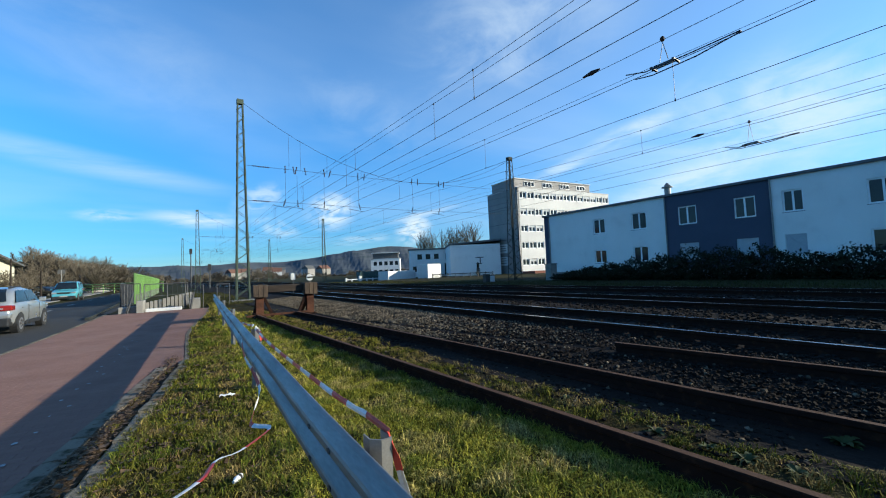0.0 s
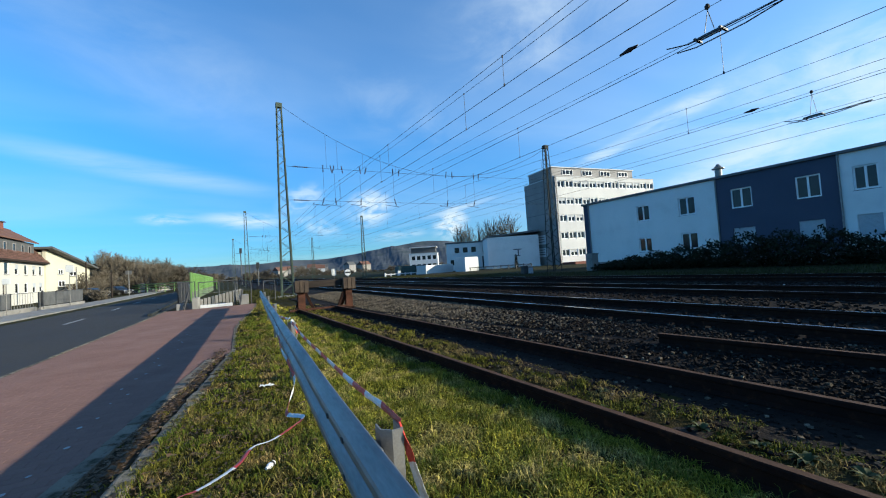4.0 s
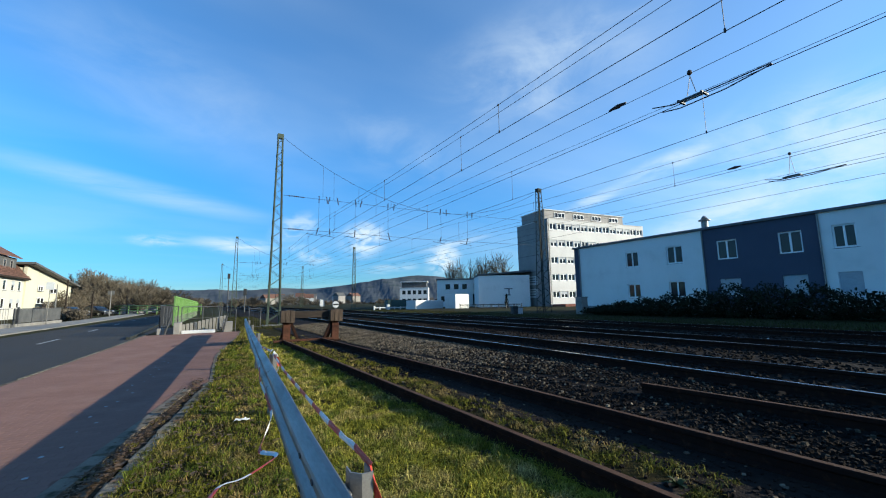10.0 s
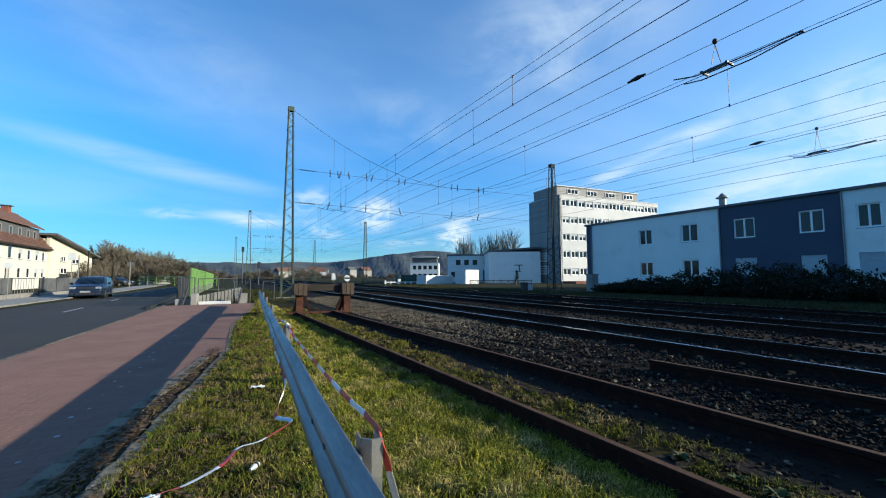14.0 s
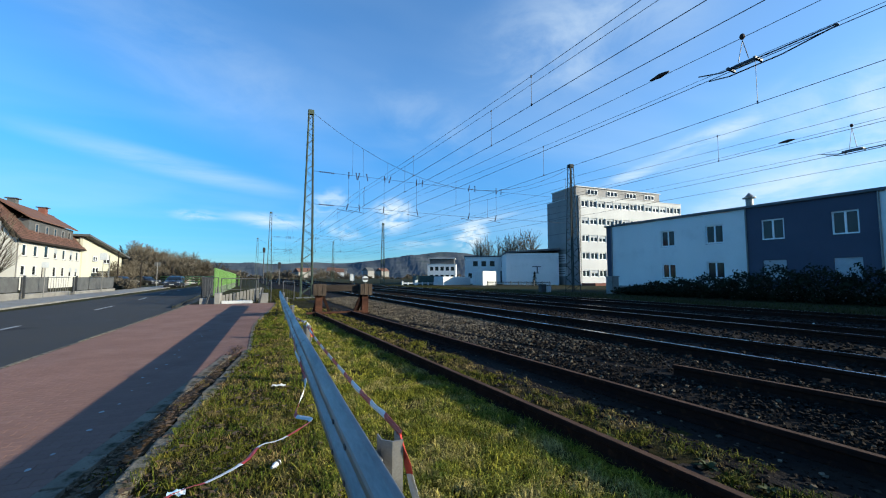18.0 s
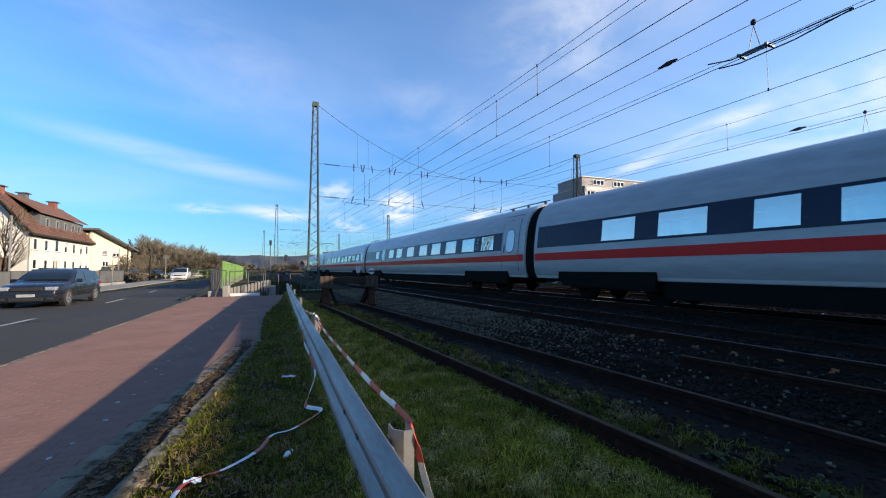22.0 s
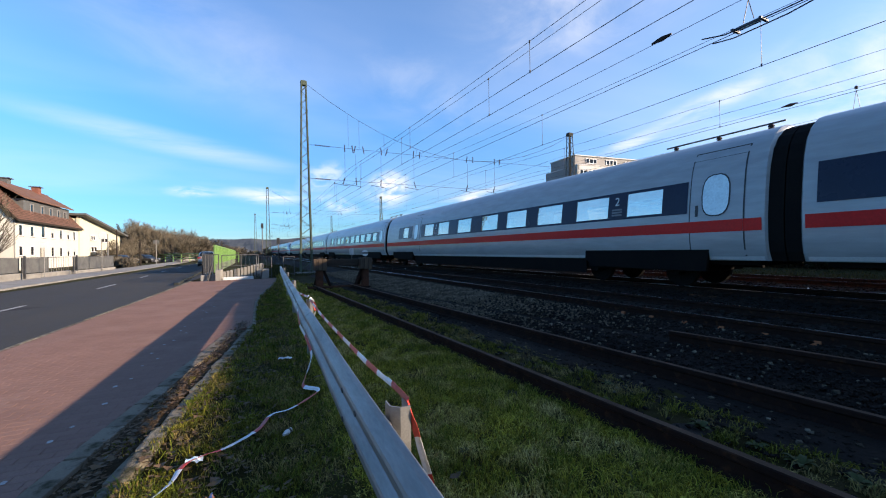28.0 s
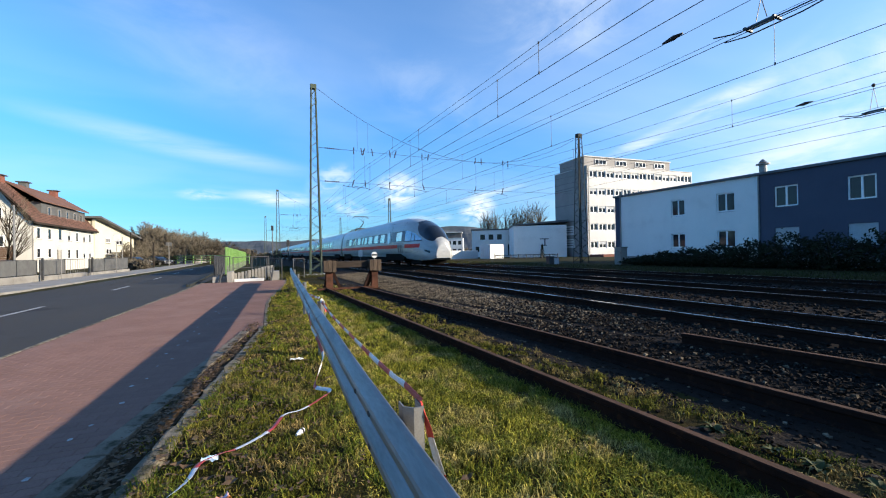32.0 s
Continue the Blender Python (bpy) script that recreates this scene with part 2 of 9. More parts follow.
STONE = material("ballast_stone", (0.150, 0.122, 0.086), (0.062, 0.049, 0.034), 0.92, scale=2, fine=60, bump=0.3, per_island=0.5, spec=0.08)
RUST = material("rusty_steel", (0.026, 0.013, 0.009), (0.017, 0.010, 0.008), 0.92, 0.0, scale=5, fine=80, bump=0.4, c3=(0.05, 0.023, 0.012), c3at=(0.55, 0.7), c3scale=12, spec=0.06)
POSTRUST = material("rust_red_steel", (0.085, 0.036, 0.022), (0.05, 0.024, 0.016), 0.9, 0.0, scale=5, fine=60, bump=0.4, c3=(0.03, 0.018, 0.014), c3at=(0.55, 0.7), c3scale=9, spec=0.1)
BLOCKWOOD = material("weathered_block_wood", (0.085, 0.062, 0.045), (0.05, 0.038, 0.03), 0.95, scale=3, fine=30, bump=0.6, stretch=(3, 3, 0.4), spec=0.1)
RAILTOP = material("polished_rail", (0.62, 0.62, 0.64), (0.5, 0.5, 0.52), 0.22, 1.0, scale=2, fine=60, bump=0.0, stretch=(1, 0.05, 1))
RUSTTOP = material("worn_rail_head", (0.09082, 0.04825, 0.02838), (0.05676, 0.03122, 0.0193), 0.8, 0.0, scale=3, fine=60, bump=0.2, spec=0.12)
TIMBER = material("sleeper_timber", (0.04, 0.031, 0.025), (0.026, 0.021, 0.018), 0.95, scale=3, fine=30, bump=0.6, stretch=(0.3, 3, 3), per_object=0.2, spec=0.1)
SLEEPER = material("sleeper_concrete", (0.028, 0.024, 0.020), (0.019, 0.016, 0.014), 0.95, scale=2, fine=50, bump=0.3, per_object=0.12, spec=0.06)
GALV = material("galvanised_steel", (0.245, 0.235, 0.22), (0.17, 0.163, 0.153), 0.46, 0.4, scale=2.5, fine=30, bump=0.06, c3=(0.11, 0.112, 0.112), c3at=(0.56, 0.72), c3scale=3, stretch=(3, 0.5, 3), spec=0.45)
# dark railing paint; on the mast its silhouette shade is put into the colour
MAST_DARK = material("dark_paint_and_shade", (0.035, 0.04, 0.035), (0.028, 0.03, 0.028), 0.85, 0.0, scale=1.5, fine=30, bump=0.15, spec=0.15)
MAST = material("mast_green_paint", (0.07379, 0.09649, 0.06811), (0.05676, 0.07379, 0.05676), 0.8, 0.0, scale=1.5, fine=30, bump=0.15, c3=(0.06811, 0.04825, 0.03406), c3at=(0.62, 0.72), c3scale=3, spec=0.2)
STEEL = material("dark_steel", (0.07, 0.072, 0.075), (0.05, 0.05, 0.052), 0.55, 0.6, scale=3, fine=30, bump=0.1)
WIRE = material("copper_wire", (0.035, 0.035, 0.037), (0.03, 0.03, 0.03), 0.6, 0.4, scale=3, fine=30, bump=0.0)
INSUL = material("brown_insulator", (0.035, 0.02, 0.016), (0.03, 0.018, 0.014), 0.6, 0.0, scale=3, fine=30, bump=0.0, spec=0.2)
RENDER_WHITE = material("white_render", (0.73, 0.715, 0.685), (0.67, 0.66, 0.63), 0.9, scale=0.4, fine=60, bump=0.1, c3=(0.60, 0.59, 0.565), c3at=(0.55, 0.8), c3scale=0.8)
RENDER_BLUE = material("dark_blue_render", (0.070, 0.080, 0.112), (0.063, 0.072, 0.102), 0.9, scale=0.5, fine=60, bump=0.1, spec=0.15)
RENDER_CREAM = material("cream_render", (0.4864, 0.4674, 0.4142), (0.456, 0.437, 0.3876), 0.9, scale=0.3, fine=40, bump=0.1, c3=(0.38, 0.3648, 0.3192), c3at=(0.62, 0.85), c3scale=0.6)
RENDER_YELLOW = material("yellow_render", (0.52, 0.495, 0.38), (0.48, 0.46, 0.355), 0.9, scale=0.3, fine=40, bump=0.1)
GREYPANEL = material("grey_cladding", (0.22, 0.205, 0.195), (0.185, 0.175, 0.165), 0.7, scale=0.4, fine=30, bump=0.05)
LIGHTPANEL = material("light_cladding", (0.54, 0.53, 0.505), (0.50, 0.49, 0.47), 0.75, scale=0.4, fine=30, bump=0.05)
ROOFTILE = material("roof_tile", (0.155, 0.082, 0.060), (0.120, 0.066, 0.050), 0.88, scale=0.8, fine=25, bump=0.4, per_object=0.12, per_island=0.16, c3=(0.09, 0.062, 0.05), c3at=(0.55, 0.75), c3scale=1.2, spec=0.15)
SLATE = material("slate_cladding", (0.09, 0.09, 0.085), (0.065, 0.065, 0.065), 0.7, scale=1.5, fine=20, bump=0.3)
BRICKRED = material("chimney_brick", (0.1816, 0.06244, 0.03973), (0.1419, 0.05108, 0.03406), 0.9, scale=4, fine=30, bump=0.3)
BITUMEN = material("roof_edge_metal", (0.10, 0.11, 0.12), (0.08, 0.085, 0.09), 0.6, 0.3, scale=1, fine=30, bump=0.05)
PVC = material("white_window_frame", (0.78, 0.78, 0.77), (0.72, 0.72, 0.71), 0.4, scale=2, fine=30, bump=0.0)
PANE = material("dark_window_glass", (0.018, 0.021, 0.026), (0.012, 0.015, 0.019), 0.06, scale=2, fine=30, bump=0.0, spec=0.3, rough_var=0.02)
SHUTTER = material("roller_shutter", (0.42, 0.44, 0.46), (0.37, 0.39, 0.41), 0.6, scale=1, fine=30, bump=0.05)
BARK = material("bark", (0.06244, 0.04825, 0.03519), (0.04257, 0.03406, 0.02554), 0.95, scale=6, fine=40, bump=0.6, stretch=(1, 1, 0.25))
TWIG = material("bare_twigs", (0.124, 0.104, 0.078), (0.084, 0.072, 0.053), 0.95, scale=0.6, fine=20, bump=0.0, per_island=0.35, spec=0.1)
PALETWIG = material("pale_twigs", (0.27, 0.25, 0.225), (0.20, 0.185, 0.165), 0.9, scale=0.6, fine=20, bump=0.0, per_island=0.3, spec=0.1)
HEDGE = material("dark_hedge_leaf", (0.016, 0.021, 0.009), (0.011, 0.014, 0.007), 0.85, scale=1.0, fine=8, bump=0.0, per_island=0.5, c3=(0.03, 0.025, 0.016), c3at=(0.55, 0.7), c3scale=2, spec=0.15)
LEAF = material("weed_leaf", (0.04825, 0.0596, 0.01249), (0.03122, 0.03973, 0.01135), 0.75, scale=3, fine=20, bump=0.0, per_island=0.4, spec=0.25)
DEADLEAF = material("dead_leaf", (0.1078, 0.06244, 0.02838), (0.07379, 0.04257, 0.01987), 0.85, scale=6, fine=20, bump=0.0, per_island=0.4)
# bare woods paled to blue-grey: distance haze is put into the colour
HAZY_WOODS = material("hazy_winter_woods", (0.098, 0.110, 0.122), (0.075, 0.088, 0.102), 1.0, scale=0.012, fine=0.5, bump=0.4, c3=(0.066, 0.082, 0.088), c3at=(0.52, 0.62), c3scale=0.02, spec=0.0)
MEADOW = material("far_meadow", (0.06811, 0.07379, 0.03406), (0.05676, 0.05392, 0.03122), 1.0, scale=0.01, fine=0.2, bump=0.2, c3=(0.04541, 0.03689, 0.02554), c3at=(0.5, 0.6), c3scale=0.03)
WHITE_PAINT = material("white_paint", (0.5616, 0.5616, 0.5472), (0.4896, 0.4896, 0.4752), 0.6, scale=3, fine=50, bump=0.1)
ROADMARK = material("road_marking", (0.3519, 0.3519, 0.3406), (0.2384, 0.2384, 0.2327), 0.8, scale=6, fine=60, bump=0.2, c3=(0.1135, 0.1135, 0.1135), c3at=(0.62, 0.72), c3scale=14)
TAPE_WHITE = material("barrier_tape_white", (0.6, 0.6, 0.592), (0.528, 0.528, 0.52), 0.5, scale=6, fine=50, bump=0.1)
TAPE_RED = material("barrier_tape_red", (0.44, 0.04, 0.024), (0.36, 0.036, 0.024), 0.5, scale=6, fine=50, bump=0.1)
NOISEGREEN = material("green_barrier_panel", (0.15, 0.28, 0.075), (0.125, 0.235, 0.065), 0.55, scale=1, fine=30, bump=0.05, per_object=0.22)
RUBBER = material("tyre_rubber", (0.022, 0.022, 0.023), (0.018, 0.018, 0.018), 0.8, scale=8, fine=60, bump=0.1)
BLACKTRIM = material("black_plastic", (0.02, 0.02, 0.021), (0.016, 0.016, 0.016), 0.5, scale=8, fine=60, bump=0.05)
RIM = material("alloy_rim", (0.5, 0.5, 0.51), (0.42, 0.42, 0.43), 0.3, 0.8, scale=8, fine=60, bump=0.0)
CARGLASS = material("car_glass", (0.012, 0.018, 0.022), (0.010, 0.014, 0.017), 0.06, scale=1, fine=10, bump=0.0, spec=0.5, rough_var=0.02)
HEADLAMP = material("headlamp_glass", (0.36, 0.38, 0.40), (0.22, 0.23, 0.25), 0.15, 0.3, scale=20, fine=60, bump=0.0, coat=0.8)
TAILLAMP = material("tail_lamp", (0.2475, 0.00825, 0.0066), (0.22, 0.00825, 0.0066), 0.15, scale=8, fine=60, bump=0.0, coat=1.0)
PLATE = material("number_plate", (0.294, 0.294, 0.2856), (0.273, 0.273, 0.2646), 0.5, scale=8, fine=60, bump=0.0)
TRAINGREY = material("train_light_grey", (0.310, 0.316, 0.314), (0.286, 0.292, 0.290), 0.38, scale=0.35, fine=4, bump=0.0, c3=(0.265, 0.265, 0.255), c3at=(0.6, 0.85), c3scale=0.8, stretch=(1, 0.3, 1.5), spec=0.4, coat=0.35)
TRAINRED = material("train_red_stripe", (0.60, 0.012, 0.010), (0.54, 0.012, 0.010), 0.45, scale=0.5, fine=20, bump=0.0, spec=0.2)
TRAINBLUE = material("train_window_band", (0.010, 0.014, 0.034), (0.009, 0.012, 0.028), 0.22, scale=0.5, fine=20, bump=0.0, spec=0.2)
TRAINDARK = material("train_underframe", (0.007, 0.007, 0.007), (0.011, 0.010, 0.009), 0.9, 0.0, scale=1.5, fine=20, bump=0.1, spec=0.04)
TRAINSKIRT = material("train_skirt_grey", (0.14, 0.14, 0.14), (0.10, 0.10, 0.10), 0.6, scale=1, fine=20, bump=0.05)
LETTERGREY = material("lettering_grey", (0.13, 0.13, 0.135), (0.115, 0.115, 0.12), 0.5, scale=2, fine=20, bump=0.0)
LETTERRED = material("lettering_red", (0.50, 0.10, 0.09), (0.46, 0.09, 0.08), 0.5, scale=2, fine=20, bump=0.0)
TRAINGLASS = glass("train_glass", (0.74, 0.86, 0.78), 0.0, 1.2)


def coat_glass(m, share, tint):
    """Adds a mirror-like sun coating to a pane."""
    nt = m.node_tree
    p, out = nt.nodes["Principled BSDF"], nt.nodes["Material Output"]
    g, mix = nt.nodes.new("ShaderNodeBsdfGlossy"), nt.nodes.new("ShaderNodeMixShader")
    g.inputs["Color"].default_value, g.inputs["Roughness"].default_value = (*tint, 1), 0.02
    mix.inputs[0].default_value = share
    nt.links.new(p.outputs[0], mix.inputs[1]), nt.links.new(g.outputs[0], mix.inputs[2]), nt.links.new(mix.outputs[0], out.inputs[0])


coat_glass(TRAINGLASS, 0.50, (1.0, 0.92, 0.78))
SEAM = material("dark_seam", (0.03, 0.03, 0.032), (0.025, 0.025, 0.027), 0.6, scale=3, fine=30, bump=0.0)

# ---- mesh helpers ----


def part(name, bm, mat, parent=None, label="", smooth=False):
    """Links a bmesh as one mesh object under a thing or a part."""
    me = bpy.data.meshes.new(name)
    bmesh.ops.recalc_face_normals(bm, faces=bm.faces)
    bm.to_mesh(me)
    bm.free()
    for m in mat if isinstance(mat, (list, tuple)) else (mat,):
        me.materials.append(m)
    if smooth:
        for f in me.polygons:
            f.use_smooth = True
    ob = new(name, me)
    ob.parent = parent
    if label:
        ob["label"] = label
    return ob


def raw(name, verts, faces, mat, parent=None, smooth=False):
    me = bpy.data.meshes.new(name)
    me.from_pydata(verts, [], faces)
    for m in mat if isinstance(mat, (list, tuple)) else (mat,):
        me.materials.append(m)
    if smooth:
        me.polygons.foreach_set("use_smooth", [True] * len(me.polygons))
    ob = new(name, me)
    ob.parent = parent
    return ob


def thing(name, m, label, category, group="", kind=""):
    e = new(name)
    e.empty_display_size = 0.2
    e.matrix_basis = m if isinstance(m, Matrix) else Matrix.Translation(m)
    return tagged(e, label, category, group, kind)


def B():
    return bmesh.new()


def box(bm, x0, x1, y0, y1, z0, z1, bevel=0.0, m=None):
    vs = [bm.verts.new((x, y, z)) for x in (x0, x1) for y in (y0, y1) for z in (z0, z1)]
    fs = [bm.faces.new([vs[i] for i in q]) for q in ((0, 1, 3, 2), (4, 6, 7, 5), (0, 4, 5, 1), (2, 3, 7, 6), (0, 2, 6, 4), (1, 5, 7, 3))]
    if bevel:
        edges = list({e for f in fs for e in f.edges})
        r = bmesh.ops.bevel(bm, geom=edges, offset=bevel, segments=2, profile=0.6, affect="EDGES")
        vs = list({v for f in r["faces"] for v in f.verts} | {v for v in vs if v.is_valid})
    if m is not None:
        bmesh.ops.transform(bm, matrix=m, verts=[v for v in vs if v.is_valid])
    return bm


def tube(bm, p0, p1, r0, r1=None, n=8, caps=True):
    p0, p1 = Vector(p0), Vector(p1)
    d = (p1 - p0)
    if d.length < 1e-6:
        return bm
    d.normalize()
    a = d.orthogonal().normalized()
    b = d.cross(a)
    r1 = r0 if r1 is None else r1
    ra = [bm.verts.new(p0 + (a * math.cos(k) + b * math.sin(k)) * r0) for k in (2 * math.pi * i / n for i in range(n))]
    rb = [bm.verts.new(p1 + (a * math.cos(k) + b * math.sin(k)) * r1) for k in (2 * math.pi * i / n for i in range(n))]
    for i in range(n):
        bm.faces.new((ra[i], ra[(i + 1) % n], rb[(i + 1) % n], rb[i]))
    if caps:
        bm.faces.new(ra[::-1]), bm.faces.new(rb)
    return bm


def chain(bm, pts, r, n=6):
    """One connected tube through points."""
    P = [Vector(p) for p in pts]
    rings = []
    for i, p in enumerate(P):
        d = (P[min(i + 1, len(P) - 1)] - P[max(i - 1, 0)]).normalized()
        a = d.cross(Vector((0, 0, 1)))
        a = a.normalized() if a.length > 1e-3 else Vector((1, 0, 0))
        b = a.cross(d)
        rings.append([bm.verts.new(p + (a * math.cos(k) + b * math.sin(k)) * r) for k in (2 * math.pi * j / n for j in range(n))])
    for u, v in zip(rings, rings[1:]):
        for j in range(n):
            bm.faces.new((u[j], u[(j + 1) % n], v[(j + 1) % n], v[j]))
    bm.faces.new(rings[0][::-1]), bm.faces.new(rings[-1])
    return bm


def sweep(bm, profile, stations, closed=True, caps=True):
    """Profile points (u, v) carried along stations: each a function of place from (u, v) to (x, y, z)."""
    rings = [[bm.verts.new(st(u, v)) for u, v in profile] for st in stations]
    n = len(profile)
    for a, b in zip(rings, rings[1:]):
        for i in range(n if closed else n - 1):
            bm.faces.new((a[i], a[(i + 1) % n], b[(i + 1) % n], b[i]))
    if closed and caps:
        bm.faces.new(rings[0][::-1]), bm.faces.new(rings[-1])
    return bm


def text_part(words, size, mat, parent, m, label=""):
    c = bpy.data.curves.new("words", "FONT")
    c.body, c.size, c.extrude = words, size, 0.002
    c.align_x, c.align_y = "CENTER", "CENTER"
    tmp = bpy.data.objects.new("tmp", c)
    scene.collection.objects.link(tmp)
    me = bpy.data.meshes.new_from_object(tmp.evaluated_get(bpy.context.evaluated_depsgraph_get()))
    bpy.data.objects.remove(tmp)
    me.materials.clear()
    me.materials.append(mat)
    ob = new("lettering", me)
    ob.parent = parent
    ob.matrix_basis = m
    if label:
        ob["label"] = label
    return ob


LEAN = 0.043
TURN = math.degrees(math.atan(LEAN))


def track(d, s, z=0.0):
    """A pose on the line that lies d beside the way of the tracks, s along it; its y axis follows the rails."""
    return pose(d - LEAN * s, s, z, 0, 0, TURN)


# ---- ground, road, pavement, tracks ----
RAIL_TOP = 0.30


def ground_z(x, y):
    """Height of the open ground."""
    z = 0.0
    if x > 4.0:
        z = min((x - 4.0) * 0.05, 0.10)
    if x > 18:
        z = 0.10 + min((x - 18) * 0.02, 0.15)
    if x < -9.9:
        z = 0.10
    far = max(0.0, math.hypot(x, y) - 150)
    return z - 0.06 + 0.0 * far


def build_ground():
    xs = sorted({*(-3000, -1500, -700, -300, -120, -60, -30, -16), *(round(-14 + i * 0.5, 2) for i in range(80)), *(30, 45, 70, 120, 300, 700, 1500, 3000)})
    ys = sorted({*(-3000, -1500, -700, -300, -120, -60, -30, -12), *(round(-6 + i * 0.75, 2) for i in range(64)), *(50, 70, 100, 150, 250, 400, 700, 1500, 3000)})
    vs = [(x, y, ground_z(x, y) + (noise.noise((x * 0.7, y * 0.7, 3)) * 0.018 if abs(x) < 30 and abs(y) < 45 else 0)) for y in ys for x in xs]
    n = len(xs)
    fs = [(j * n + i, j * n + i + 1, (j + 1) * n + i + 1, (j + 1) * n + i) for j in range(len(ys) - 1) for i in range(n - 1)]
    return tagged(raw("ground", vs, fs, FIELD, smooth=True), "open grassy ground reaching to the horizon", "ground", kind="structure")


build_ground()


def strip(name, left, right, y0, y1, z, step, mat, label, category, wobble=0.0, cols=2, zf=None):
    """A sheet between two curves x = left(y), right(y)."""
    n = max(2, int((y1 - y0) / step) + 1)
    vs, fs = [], []
    for j in range(n):
        y = y0 + (y1 - y0) * j / (n - 1)
        for i in range(cols):
            k = i / (cols - 1)
            x = left(y) * (1 - k) + right(y) * k
            h = z + (zf(x, y) if zf else 0)
            if wobble:
                h += wobble * noise.noise((x * 1.4, y * 1.4, 9))
            vs.append((x, y, h))
    for j in range(n - 1):
        for i in range(cols - 1):
            a = j * cols + i
            fs.append((a, a + 1, a + cols + 1, a + cols))
    return tagged(raw(name, vs, fs, mat, smooth=True), label, category, kind="structure")


def road_bend(y):
    """Sideways drift of the road to the left as it goes on."""
    return -0.00050 * max(0.0, y - 14) ** 2 if y < 95 else -0.00050 * 81 ** 2 - 0.081 * (y - 95)


ROAD_R, ROAD_L = (lambda y: -3.68 + 0.014 * min(max(y - 7, 0), 12) + road_bend(y)), (lambda y: -9.85 + road_bend(y))
strip("road", ROAD_L, ROAD_R, -60, 420, -0.035, 3, ASPHALT, "grey asphalt two-lane road with worn patches", "road", cols=5)


def middle(y):
    """The centre line, which leaves to the left as the road goes on."""
    return -6.45 - 0.0022 * min(max(y - 12, 0), 24) ** 2 - 0.045 * max(y - 36, 0)


def build_road_marks():
    base = tagged(new("road_markings"), "dashed white centre line of the road", "road marking", kind="structure")
    y = 21.4 - 12 * 8.6
    while y < 160:
        bm = B()
        n = 4
        for i in range(n):
            a, b = y + 2.7 * i / n, y + 2.7 * (i + 1) / n
            xa, xb = middle(a), middle(b)
            q = [bm.verts.new((x, yy, -0.029)) for x, yy in ((xa - 0.06, a), (xa + 0.06, a), (xb + 0.06, b), (xb - 0.06, b))]
            bm.faces.new(q)
        part("dash", bm, ROADMARK, base)
        y += 8.6
build_road_marks()


SIDE_L, SIDE_R = (lambda y: 2.60 - 0.0675 * y), (lambda y: 4.03 - 0.080 * y)
PAVE = ((8.0, -0.67), (8.35, -0.30), (12.3, -0.34), (14.5, -0.22), (16.3, -0.04), (19.8, 0.28), (23.2, 0.45))


def pave_edge(y):
    """Right edge of the red pavement."""
    if y < 8.0:
        return -1.38 + 0.145 * (y - 3.1)
    for (a, u), (b, v) in zip(PAVE, PAVE[1:]):
        if y <= b:
            return u + (v - u) * (y - a) / (b - a)
    return PAVE[-1][1]


def grass_edge(y):
    """Line where the old gutter stones meet the grass."""
    if y < 8.3:
        return -0.82 + 0.115 * (y - 2.9)
    return pave_edge(y) + 0.10


def hump(x, y):
    """How far the verge rises towards the half-buried siding, fading out by the buffer stop."""
    near, rail_at = 0.75, SIDE_L(y) - 0.10
    start = np.minimum(near, rail_at - 0.9)
    k = np.clip((x - start) / (rail_at - start), 0, 1)
    return 0.012 * k * k * (3 - 2 * k) * np.clip((19 - y) / 7, 0, 1)


def bed_rise(d, y):
    """Ballast surface over its distance d from the first rail's line."""
    low = np.clip((d - 4.0) * 0.075, 0, 0.115) + 0.02
    high = 0.012 + np.clip((d - 3.9) * 0.065, 0, 0.123)
    k = np.clip((19 - y) / 7, 0, 1)
    return low * (1 - k) + high * k


strip("pavement", lambda y: ROAD_R(y) + 0.02, lambda y: pave_edge(y), -8, 23.2, 0.0005, 0.3, JOINT, "bed of the red paved footway", "pavement", cols=3)
strip("soil_strip", lambda y: pave_edge(y) + 0.13, lambda y: grass_edge(y) - 0.16, -8, 8.05, -0.012, 0.2, SOIL, "bare soil strip with dead leaves beside the footway", "soil", wobble=0.02, cols=5)
strip("verge", lambda y: grass_edge(y), lambda y: 3.6 - LEAN * y, -12, 46, -0.012, 0.25, GRASS_GROUND, "grassy verge between footway and ballast", "grass", wobble=0.03, cols=30, zf=lambda x, y: float(hump(x, y)))
strip("ballast_bed", lambda y: 3.25 - LEAN * y, lambda y: 18.6 - LEAN * y, -60, 340, 0.0, 1.0, BALLAST, "brown ballast bed under the railway tracks", "ballast", wobble=0.03, cols=24,
      zf=lambda x, y: float(bed_rise(x + LEAN * y, y)))
strip("far_verge", lambda y: 18.4 - LEAN * y, lambda y: 27.9 - LEAN * y, -60, 240, 0.10, 1.5, GRASS_GROUND, "grass bank beyond the tracks", "grass", wobble=0.05, cols=10)
strip("far_footway", lambda y: -12.6 + road_bend(y), lambda y: -10.0 + road_bend(y), -40, 150, 0.085, 2, CONCRETE, "pale concrete footway across the road", "pavement", cols=2)


